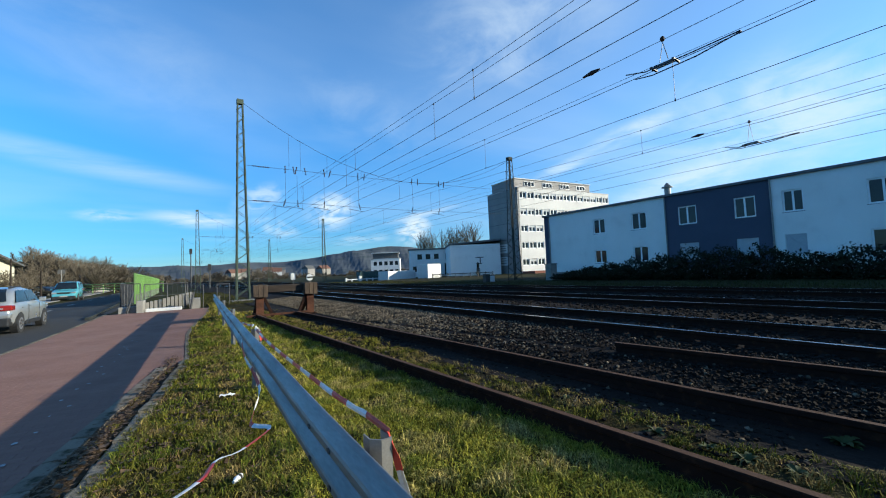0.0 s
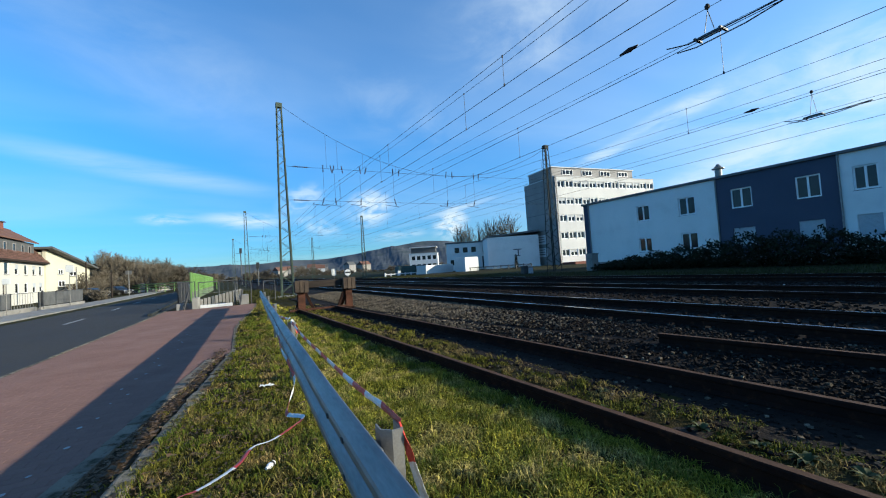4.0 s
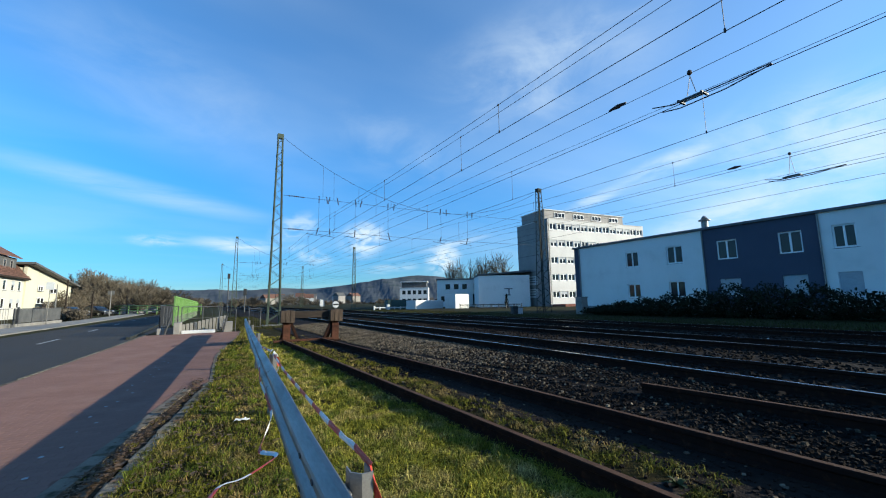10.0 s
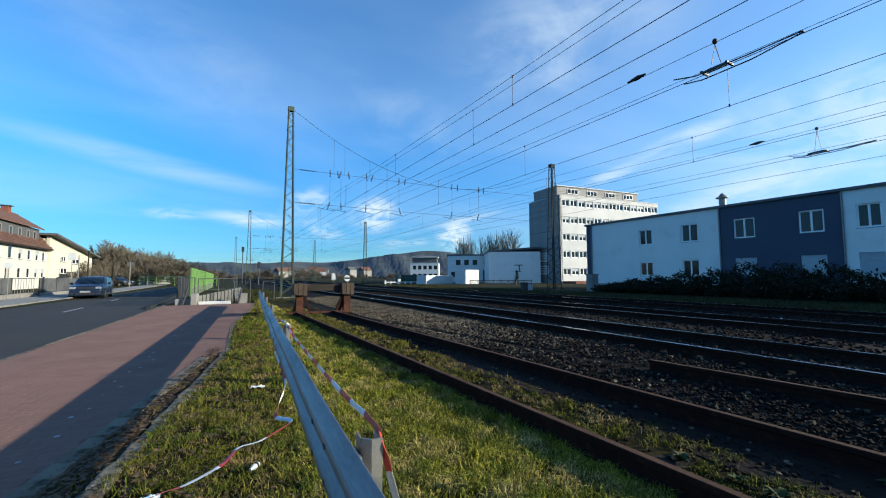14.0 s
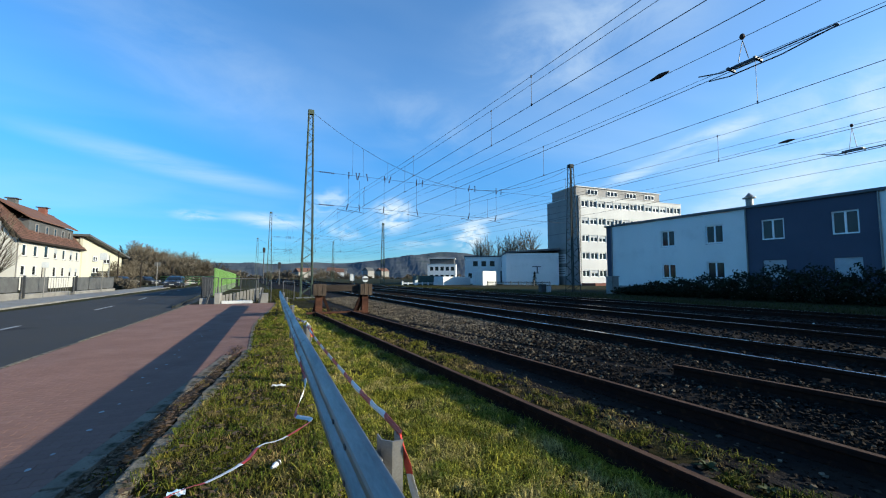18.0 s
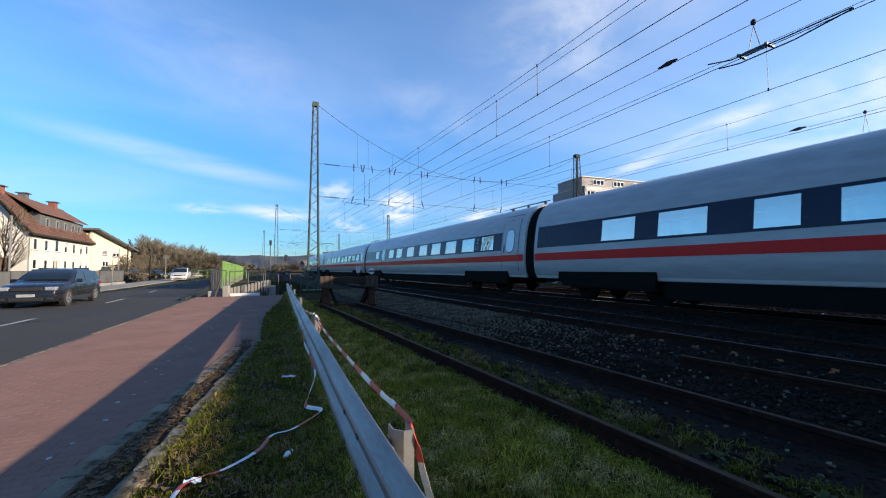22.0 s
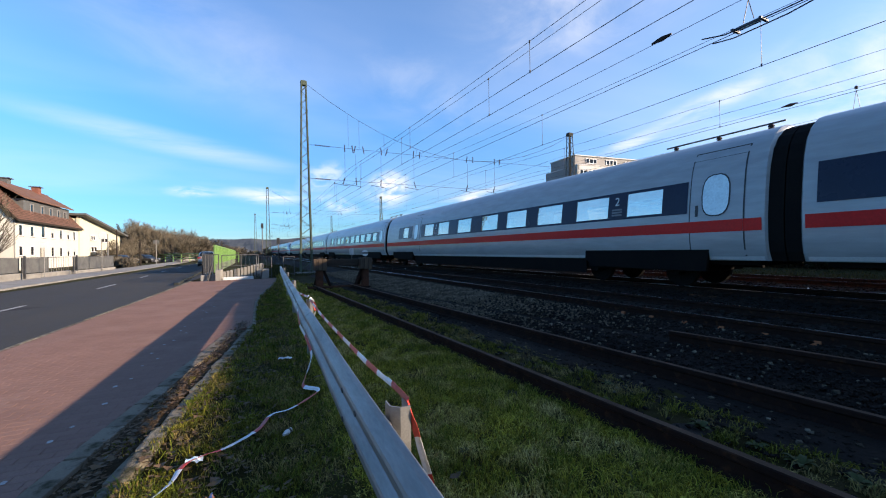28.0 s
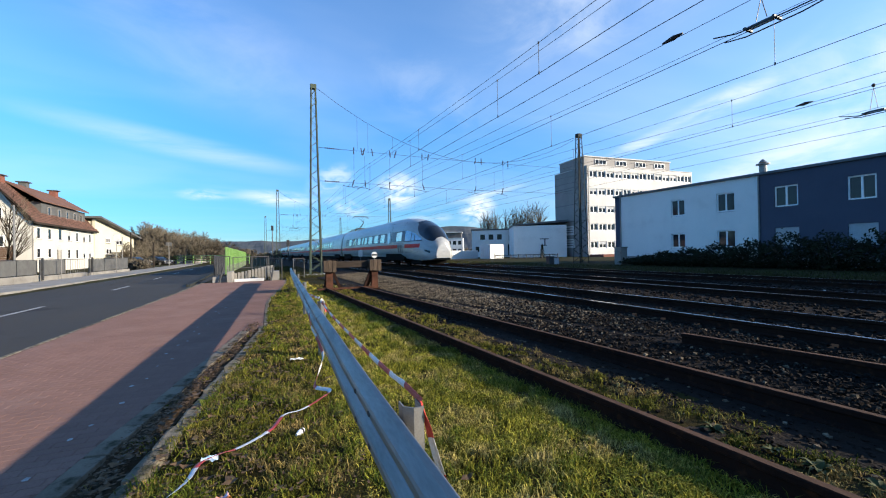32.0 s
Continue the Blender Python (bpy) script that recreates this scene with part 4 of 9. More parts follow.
def car_shell(length, nose, openings):
    """Skin of a car, y from 0 (rear end) to length (front or tip), left open where the panes sit."""
    stations = {0.0, 0.05, length - 0.05 if not nose else length}
    for a, b in openings:
        stations |= {a, b}
    if nose:
        stations |= {length - s for s, _ in NOSE_TOP} | {length - 0.1} | {length - 0.25 * i for i in range(29)}
    stations |= {length} | {i * 3.0 for i in range(1, int(length / 3)) if not nose or i * 3.0 < length - 7}
    ys = sorted(stations)
    bm = B()
    rings = []
    for y in ys:
        s = length - y
        pts = section(s, nose)
        shrink = 0.94 if (not nose and y == length) or y == 0.0 else 1.0
        ring = [bm.verts.new((-x * shrink, y, z if shrink == 1.0 else 0.74 + (z - 0.74) * 0.985)) for x, z in pts] + [bm.verts.new((x * shrink, y, z if shrink == 1.0 else 0.74 + (z - 0.74) * 0.985)) for x, z in pts[-2::-1]]
        rings.append(ring)
    n = len(rings[0])
    nl = len(LEVELS)
    for i in range(len(rings) - 1):
        mid = (ys[i] + ys[i + 1]) / 2
        hole = any(a <= mid <= b for a, b in openings)
        for j in range(n - 1):
            lo = min(j, n - 2 - j)
            if hole and lo in BAND:
                continue
            bm.faces.new((rings[i][j], rings[i][j + 1], rings[i + 1][j + 1], rings[i + 1][j]))
        bm.faces.new((rings[i][0], rings[i + 1][0], rings[i + 1][-1], rings[i][-1]))
    bm.faces.new(rings[0][::-1])
    bm.faces.new(rings[-1])
    return bm


def side_panel(bm, sign, y0, y1, z0, z1, length, nose, off, thick=0.0, cols=None, rows=3, skew=0.0):
    """A curved plate on the car's side between two heights; skew shifts its top along the car."""
    cols = cols or max(1, int((y1 - y0) / (0.2 if nose and y1 > length - 7.3 else 1.5)))
    def ring(o):
        g = []
        for i in range(cols + 1):
            for j in range(rows + 1):
                z = z0 + (z1 - z0) * j / rows
                y = y0 + (y1 - y0) * i / cols + skew * (j / rows)
                g.append(bm.verts.new((sign * (side_x(length - y, z, nose) + o), y, z)))
        return g
    outer = ring(off)
    w = rows + 1
    for i in range(cols):
        for j in range(rows):
            a = i * w + j
            bm.faces.new([outer[k] for k in (a, a + 1, a + w + 1, a + w)])
    if thick:
        inner = ring(off - thick)
        for i in range(cols):
            for j in range(rows):
                a = i * w + j
                bm.faces.new([inner[k] for k in (a, a + w, a + w + 1, a + 1)])
        edge = [i * w for i in range(cols + 1)] + [cols * w + j for j in range(1, rows + 1)] + [i * w + rows for i in range(cols - 1, -1, -1)] + [j for j in range(rows - 1, 0, -1)]
        for a, b in zip(edge, edge[1:] + edge[:1]):
            bm.faces.new((outer[a], outer[b], inner[b], inner[a]))
    return bm


def oval_panel(bm, sign, yc, zc, ry, rz, length, nose, off, n=18):
    c = [bm.verts.new((sign * (side_x(length - yc - ry * q(a), zc + rz * p(a), nose) + off), yc + ry * q(a), zc + rz * p(a)))
         for a in (2 * math.pi * i / n for i in range(n)) for q, p in [(lambda t: math.copysign(abs(math.cos(t)) ** 0.7, math.cos(t)), lambda t: math.copysign(abs(math.sin(t)) ** 0.7, math.sin(t)))]]
    bm.faces.new(c)


def add_door(t, sign, yc, length, nose):
    bm = B()
    side_panel(bm, sign, yc - 0.62, yc + 0.62, 0.80, 3.46, length, nose, 0.008, 0.0, cols=2, rows=12)
    part("door_seam", bm, SEAM, t)
    bm = B()
    side_panel(bm, sign, yc - 0.59, yc + 0.59, 0.83, 3.43, length, nose, 0.014, 0.0, cols=2, rows=12)
    d = part("door", bm, TRAINGREY, t, smooth=True)
    bm = B()
    side_panel(bm, sign, yc - 0.59, yc + 0.59, 1.42, 1.70, length, nose, 0.019, 0.0, cols=2, rows=2)
    part("door_stripe", bm, TRAINRED, d)
    bm = B()
    oval_panel(bm, sign, yc, 2.32, 0.325, 0.52, length, nose, 0.022)
    part("door_window_rim", bm, SEAM, d)
    bm = B()
    oval_panel(bm, sign, yc, 2.32, 0.295, 0.49, length, nose, 0.027)
    part("door_window", bm, DOORGLASS, d, "oval window pane")
    bm = B()
    side_panel(bm, sign, yc + 0.40, yc + 0.46, 1.82, 2.10, length, nose, 0.030, 0.012, cols=1, rows=2)
    part("door_handle", bm, SEAM, d, "dark recessed handle")


DOORGLASS = material("door_window_glass", (0.55, 0.68, 0.67), (0.50, 0.63, 0.62), 0.05, scale=2, fine=20, bump=0.0, spec=1.0, rough_var=0.02, coat=0.6)


def add_bogie(t, yc, length):
    b = part("bogie", box(B(), -1.15, 1.15, yc - 1.9, yc + 1.9, 0.42, 0.62, 0.03), TRAINDARK, t)
    for sx in (-1, 1):
        bm = B()
        box(bm, sx * 1.02 - 0.08, sx * 1.02 + 0.08, yc - 1.85, yc + 1.85, 0.46, 0.74, 0.03)
        box(bm, sx * 1.08 - 0.1, sx * 1.08 + 0.1, yc - 0.35, yc + 0.35, 0.62, 0.95, 0.03)
        part("side_frame", bm, TRAINDARK, b)
        for dy in (-1.35, 1.35):
            bm = B()
            tube(bm, (sx * 0.70, yc + dy, 0.445), (sx * 0.84, yc + dy, 0.445), 0.445, n=20)
            tube(bm, (sx * 0.84, yc + dy, 0.445), (sx * 1.12, yc + dy, 0.445), 0.14, n=10)
            part("wheel", bm, TRAINDARK, b)


def pantograph(t, yc, raised, away):
    """A single-arm pantograph; away: the way in which its knee points along the car."""
    z0 = 3.86
    bm = B()
    for sx in (-0.55, 0.55):
        box(bm, sx - 0.04, sx + 0.04, yc - 0.9, yc + 0.9, z0 + 0.10, z0 + 0.18, 0.01)
    for dy in (-0.85, 0.85):
        box(bm, -0.6, 0.6, yc + dy - 0.04, yc + dy + 0.04, z0 + 0.10, z0 + 0.18, 0.01)
    p = part("pantograph", bm, STEEL, t, "raised single-arm pantograph" if raised else "lowered single-arm pantograph")
    for sx in (-0.5, 0.5):
        for dy in (-0.8, 0.8):
            bm = B()
            insulator(bm, (sx, yc + dy, z0 - 0.15), (sx, yc + dy, z0 + 0.12), 0.09, 4)
            part("roof_insulator", bm, INSUL, p)
    if raised:
        foot, knee, head = (0, yc - away * 0.7, z0 + 0.2), (0, yc + away * 1.05, z0 + 0.85), (0, yc - away * 0.55, 5.50)
    else:
        foot, knee, head = (0, yc - away * 0.7, z0 + 0.2), (0, yc + away * 1.1, z0 + 0.36), (0, yc - away * 0.9, z0 + 0.52)
    bm = B()
    tube(bm, foot, knee, 0.05, 0.04)
    tube(bm, (0.18, foot[1] + away * 0.3, foot[2]), (0.05, knee[1], knee[2] - 0.08), 0.018)
    part("lower_arm", bm, STEEL, p)
    bm = B()
    for sx in (-0.28, 0.28):
        tube(bm, knee, (sx, head[1], head[2] - 0.12), 0.028, 0.020)
    part("upper_arm", bm, STEEL, p)
    bm = B()
    for dy in (-0.25, 0.25):
        chain(bm, [(-0.95, head[1] + dy, head[2] - 0.20), (-0.70, head[1] + dy, head[2]), (0.70, head[1] + dy, head[2]), (0.95, head[1] + dy, head[2] - 0.20)], 0.026)
    for sx in (-0.45, 0.45):
        tube(bm, (sx, head[1] - 0.25, head[2] - 0.03), (sx, head[1] + 0.25, head[2] - 0.03), 0.018)
    part("collector_head", bm, STEEL, p)


def roof_gear(t, y0, y1):
    n = int((y1 - y0) / 0.8)
    for i in range(n + 1):
        y = y0 + (y1 - y0) * i / max(n, 1)
        bm = B()
        insulator(bm, (0.25, y, 3.82), (0.25, y, 4.10), 0.075, 4)
        part("roof_insulator", bm, INSUL, t)
    bm = B()
    tube(bm, (0.25, y0 - 0.3, 4.12), (0.25, y1 + 0.3, 4.12), 0.022, n=6)
    part("busbar", bm, STEEL, t)


def build_car(label, length, nose, windows, doors, panto=None, gear=None, bars=False, words="", klass="", bands=(), coupled=False):
    """A car with y from 0 at the inner end to length at the front; windows: panes as (from, to)."""
    t = thing("train_car", Matrix.Identity(4), label, "train car", "cars of the passing train")
    openings = [(a, b) for a, b in windows]
    body = part("body", car_shell(length, nose, openings), TRAINGREY, t, smooth=True)
    body.data.set_sharp_from_angle(angle=radians(40))
    for sign in (-1, 1):
        for b0, b1 in bands:
            cur = b0
            for a, b in [w for w in windows if b0 <= w[0] < b1]:
                bm = B()
                side_panel(bm, sign, cur, a, 1.92, 2.74, length, nose, 0.012)
                part("window_band", bm, TRAINBLUE, t, "dark blue window band")
                cur = b
                for z0, z1 in ((2.66, 2.74), (1.92, 1.99)):
                    bm = B()
                    side_panel(bm, sign, a, b, z0, z1, length, nose, 0.006, rows=1)
                    part("window_frame", bm, TRAINBLUE, t)
                bm = B()
                side_panel(bm, sign, a, b, 1.97, 2.68, length, nose, 0.0, 0.012)
                part("window", bm, TRAINGLASS, t, "tinted window pane", smooth=False)
            bm = B()
            side_panel(bm, sign, cur, b1, 1.92, 2.74, length, nose, 0.012)
            part("window_band", bm, TRAINBLUE, t, "dark blue window band")
        ends = [0.1] + ([LOGO - 0.75, LOGO + 0.85, length - 1.5] if bars else [length - (0.1 if not nose else 1.75)])
        for a, b in zip(ends[::2], ends[1::2]):
            bm = B()
            side_panel(bm, sign, a, b, 1.42, 1.70, length, nose, 0.010, rows=4, cols=max(2, int((b - a) / (0.25 if b > length - 7 else 1.0))))
            part("red_stripe", bm, TRAINRED, t, "red stripe")
        for y in doors:
            add_door(t, sign, y, length, nose)
        bm = B()
        side_panel(bm, sign, 0.1, length - (0.1 if not nose else 5.6), 0.76, 0.84, length, nose, 0.010, rows=1)
        part("sill", bm, WHITE_PAINT, t, "pale sole bar")
        bm = B()
        box(bm, sign * 1.22 - 0.03, sign * 1.22 + 0.03, 5.2, length - (5.4 if not nose else 8.6), 0.26, 0.75, 0.015)
        part("skirt", bm, TRAINDARK, t, "black underfloor skirt")
        for y0, y1 in ((1.2, 5.1), (length - 5.3, length - 1.4) if not nose else (length - 8.5, length - 3.8)):
            bm = B()
            sweep(bm, [(y0 + 0.02, 1.00), (y1 - 0.02 if not nose or y0 < 9 else y1 - 0.9, 1.00), (y1, 0.74), (y1 - 0.25, 0.50), (y0 + 0.1, 0.46)], [lambda u, v, x=x: (sign * x, u, v) for x in (1.30, 1.412)])
            part("bogie_shroud", bm, TRAINDARK, t, "black bogie shroud")
        if words:
            text_part(words[0], 0.66, LETTERRED, t, Matrix.Translation((sign * 1.395, words[1], 2.32)) @ Matrix.Rotation(radians(90 * sign), 4, "Z") @ Matrix.Rotation(radians(83), 4, "X"), "faded red lettering")
        if klass:
            for y in (16.62,) if nose else (16.52, 3.84) if windows is MID_W else (11.2,):
                text_part(klass, 0.36, WHITE_PAINT, t, Matrix.Translation((sign * 1.366, y, 2.46)) @ Matrix.Rotation(radians(90 * sign), 4, "Z") @ Matrix.Rotation(radians(80), 4, "X"), "white class numeral")
                for z in (2.04, 2.12, 2.20):
                    bm = B()
                    side_panel(bm, sign, y - 0.18, y + 0.18, z, z + 0.05, length, nose, 0.016, rows=1)
                    part("small_print", bm, LETTERGREY, t)
        if not nose or True:
            bm = B()
            y = length * 0.36
            side_panel(bm, sign, y - 0.22, y + 0.22, 1.43, 1.69, length, nose, 0.009, rows=1, cols=1)
            badge = part("badge", bm, TRAINGREY, t, "plain square badge")
            bm = B()
            side_panel(bm, sign, y - 0.17, y + 0.17, 1.47, 1.65, length, nose, 0.012, rows=1, cols=1)
            part("badge_field", bm, TRAINRED, badge)
        if bars:
            for dy, hw in ((-0.42, 0.17), (0.05, 0.17), (0.42, 0.07)):
                bm = B()
                side_panel(bm, sign, LOGO + dy - hw, LOGO + dy + hw, 1.08, 1.68, length, nose, 0.016, rows=3, cols=2, skew=-0.10)
                part("logo_block", bm, LETTERGREY, t, "plain grey logo shape")
    bm = B()
    box(bm, -1.05, 1.05, 0.3, length - (0.3 if not nose else 3.0), 0.62, 0.80, 0.02)
    for a, b in ((7.0, 10.5), (11.5, 14.5), (15.5, 18.0)):
        box(bm, -1.1, 1.1, a, b, 0.38, 0.64, 0.03)
    part("underframe", bm, TRAINDARK, t)
    for y0, y1 in ((-0.26, 0.10),) if nose else ((-0.26, 0.10), (length - 0.10, length + 0.26)):
        outline = [(-x * 0.955, z) for x, z in LEVELS] + [(x * 0.955, z) for x, z in LEVELS[-2::-1]]
        bm = B()
        sweep(bm, outline, [lambda u, v, y=y: (u, y, 0.74 + (v - 0.74) * 0.975) for y in (y0, y1)])
        part("bellows", bm, TRAINDARK, t, "black gangway bellows")
    add_bogie(t, 3.6, length)
    add_bogie(t, length - (3.6 if not nose else 5.9), length)
    if nose:
        L = length

        def surf(s, u):
            """A point on the nose: s behind the tip, u from -1 (low on one side) over the roof to 1."""
            pts = section(s, True)
            k = (1 - abs(u)) * (len(pts) - 1)
            i = min(int(k), len(pts) - 2)
            x = pts[i][0] + (pts[i + 1][0] - pts[i][0]) * (k - i)
            z = pts[i][1] + (pts[i + 1][1] - pts[i][1]) * (k - i)
            return Vector((math.copysign(x, u) if u else 0.0, L - s, z))

        def patch(name, mat, s0, s1, width, lift, label="", n=14, m=14):
            bm = B()
            grid = []
            for i in range(n + 1):
                s = s0 + (s1 - s0) * i / n
                w0, w1 = width(i / n)
                grid.append([bm.verts.new(surf(s, w0 + (w1 - w0) * j / m) + Vector((0, lift * 0.5, lift)) + Vector((math.copysign(lift, w0 + w1) if abs(w0 + w1) > 0.5 else 0, 0, 0))) for j in range(m + 1)])
            for i in range(n):
                for j in range(m):
                    bm.faces.new((grid[i][j], grid[i][j + 1], grid[i + 1][j + 1], grid[i + 1][j]))
            return part(name, bm, mat, t, label, smooth=True)

        patch("windscreen", CABGLASS, 0.30, 2.95, lambda k: (-0.47 * math.sin(math.pi * min(1, k * 0.90 + 0.12)) ** 0.42 * (1 - 0.28 * k), 0.47 * math.sin(math.pi * min(1, k * 0.90 + 0.12)) ** 0.42 * (1 - 0.28 * k)), 0.03, "dark curved windscreen", 18, 18)
        patch("windscreen_band", CABGLASS, 2.55, 2.90, lambda k: (-0.20, 0.20), 0.045, "dark upper windscreen band", 4, 8)
        for sg in (-1, 1):
            patch("headlamp", CABGLASS, 0.35, 0.85, lambda k: (sg * 0.63, sg * (0.722 - 0.03 * k)), 0.025, "dark headlamp glass", 4, 3)
            bm = B()
            rows = []
            for i in range(15):
                ss = 3.85 - 2.55 * i / 14
                zt = 2.72 - 0.78 * (i / 14) ** 1.9
                rows.append([bm.verts.new((sg * (side_x(ss, z, True) + 0.022), L - ss, z)) for z in (1.93, 1.93 + (zt - 1.93) * 0.33, 1.93 + (zt - 1.93) * 0.66, zt + 0.004)])
            for p, q in zip(rows, rows[1:]):
                for j in range(3):
                    bm.faces.new((p[j], p[j + 1], q[j + 1], q[j]))
            part("cab_window", bm, CABSIDE, t, "pointed tinted side window")
            bm = B()
            side_panel(bm, sg, L - 5.5, L - 1.3, 1.10, 1.115, L, True, 0.006, rows=1, cols=6)
            part("panel_seam", bm, SEAM, t)
            bm = B()
            side_panel(bm, sg, L - 4.36, L - 4.335, 0.95, 3.55, L, True, 0.008, rows=14, cols=1)
            part("panel_seam", bm, SEAM, t)
            bm = B()
            side_panel(bm, sg, L - 2.86, L - 2.80, 1.95, 2.55, L, True, 0.030, rows=5, cols=1)
            part("window_pillar", bm, TRAINBLUE, t)
            bm = B()
            side_panel(bm, sg, L - 2.30, L - 2.25, 1.95, 2.38, L, True, 0.030, rows=5, cols=1, skew=-0.12)
            part("window_pillar", bm, TRAINBLUE, t)
            bm = B()
            side_panel(bm, sg, L - 3.85, L - 1.32, 1.90, 1.945, L, True, 0.028, rows=1, cols=10)
            part("window_seal", bm, TRAINBLUE, t)
        bm = B()
        box(bm, -1.0, 1.0, L - 3.6, L - 1.5, 0.22, 0.50, 0.06)
        part("plough", bm, TRAINDARK, t, "black snow plough")
        if coupled:
            bm = B()
            box(bm, -0.70, 0.70, L - 0.16, L + 0.03, 0.60, 1.50, 0.05)
            bay = part("coupler_bay", bm, TRAINDARK, t, "black open coupler bay")
            bm = B()
            box(bm, -0.20, 0.20, L + 0.02, L + 0.125, 0.92, 1.22, 0.02)
            tube(bm, (0, L + 0.02, 0.80), (0, L + 0.12, 0.80), 0.07, n=10)
            part("coupler", bm, STEEL, bay, "grey automatic coupler")
    if panto:
        pantograph(t, *panto)
    if gear:
        roof_gear(t, *gear)
    return t


CABGLASS = material("cab_glass", (0.012, 0.016, 0.022), (0.010, 0.013, 0.018), 0.10, scale=1, fine=10, bump=0.0, spec=0.45, rough_var=0.02)
CABSIDE = material("cab_side_glass", (0.020, 0.026, 0.034), (0.017, 0.022, 0.028), 0.06, scale=1, fine=10, bump=0.0, spec=0.5, rough_var=0.02)
coat_glass(CABSIDE, 0.22, (0.80, 0.90, 1.0))
LOGO = 22.5
LONG, MID, GAP = 27.45, 25.9, 0.52


def panes(*spec):
    return [(c - w / 2, c + w / 2) for c, w in spec]


END_W = [(4.1, 5.35), (6.28, 7.58), (8.4, 9.65), (10.3, 10.95), (11.4, 12.28), (12.95, 14.25), (14.97, 16.27), (17.0, 18.25), (21.4, 22.65)]
END_B = (20.3, 23.40)
FIRST_W = [(7.5 + 2.02 * i, 8.85 + 2.02 * i) for i in range(8)]
FIRST_B = ((6.9, 23.6),)
MID_W = [(2.4, 3.5), (4.17, 5.48), (6.17, 7.47), (8.17, 9.48), (10.18, 11.48), (12.5, 13.85), (14.9, 16.18), (16.87, 18.12), (20.9, 21.85)]
MID_B = ((1.72, 18.75), (20.25, 25.15))
MID_SHORT = ((1.72, 18.75), (20.25, 22.75))
BISTRO_W = [(1.65, 3.0), (3.69, 4.97), (5.64, 7.0), (7.66, 9.0), (18.0, 19.3), (20.4, 21.2), (21.7, 23.2)]
BISTRO_B = ((1.06, 9.85), (17.5, 25.1))
SNACK_W = [(1.5, 2.7), (3.71, 4.32), (13.76, 14.6), (15.2, 16.26), (16.87, 17.72), (18.72, 20.04), (20.77, 22.0)]
SNACK_B = ((0.5, 4.88), (13.13, 25.14))
CARS = {}
PANTO = 4.7


def car_pose(kind_forward, front_s):
    """Pose of a car whose leading end is at front_s on its way."""
    return track(11.5, front_s, RAIL_TOP)


def build_train():
    """Two coupled units: five cars, then seven. Each entry: car, distance of its y origin behind the train's tip, whether it faces back."""
    def unit(n, start, first_raised, last_raised, bistro, word, bistro_w, bistro_door, word_y):
        front = start
        for i in range(n):
            L = LONG if i in (0, n - 1) else MID
            if i == 0:
                c = build_car("light grey leading car with a streamlined nose and red stripe", L - GAP / 2, True, END_W, (19.57,), panto=(PANTO, first_raised, 1), gear=(0.5, 3.3), bars=True, klass="2", coupled=n == 7, bands=((0.5 if n == 5 else 3.5, 18.84), END_B))
                CARS[c] = (front + L - GAP / 2, False)
            elif i == n - 1:
                c = build_car("light grey tail car with a streamlined nose and red stripe", L - GAP / 2, True, END_W, (19.57,), panto=(PANTO, last_raised, 1), gear=(0.5, 3.3), bars=True, klass="1", coupled=n == 5, bands=((0.5 if n == 5 else 2.2, 18.84), END_B))
                CARS[c] = (front + GAP / 2, True)
            else:
                snack, first = i == bistro, n == 7 and i == 5
                wins, doors_at, bands = MID_W, (1.05, 19.5), MID_B if n == 5 else MID_SHORT
                if snack:
                    wins, doors_at, bands = bistro_w, (bistro_door,), SNACK_B if n == 5 else BISTRO_B
                elif first:
                    wins, doors_at, bands = FIRST_W, (6.15,), FIRST_B
                c = build_car("light grey middle car with dark window band and red stripe", L - GAP, False, wins, doors_at, gear=(0.6, 3.0),
                              words=(word, word_y) if snack else "", klass="" if snack else "1" if first else "2", bands=bands)
                CARS[c] = (front + L - GAP / 2, False)
            front += L
        return front
    end = unit(5, 0.0, True, False, 3, "Bordbistro", SNACK_W, 5.6, 9.63)
    unit(7, end + 0.25, False, True, 4, "Bordrestaurant", BISTRO_W, 10.55, 14.05)


build_train()
TRAIN_SPEED = 24.95


UNEVEN = ((0, 0.0), (20, 0.0), (21, 0.12), (22, 0.18), (23, 0.05), (24, 0.4), (25, 0.7), (26, 0.6), (29, 0.55), (30, 0.15), (31, 0.0), (32, -0.2))


def train_tip(t):
    """Way of the train's leading tip along the track at t seconds: an even pace with a slight surge."""
    return 9.6 + 2 * LONG + 3 * MID + TRAIN_SPEED * (t - 24.0) + lerp_table(UNEVEN, t)

# ---- buildings ----


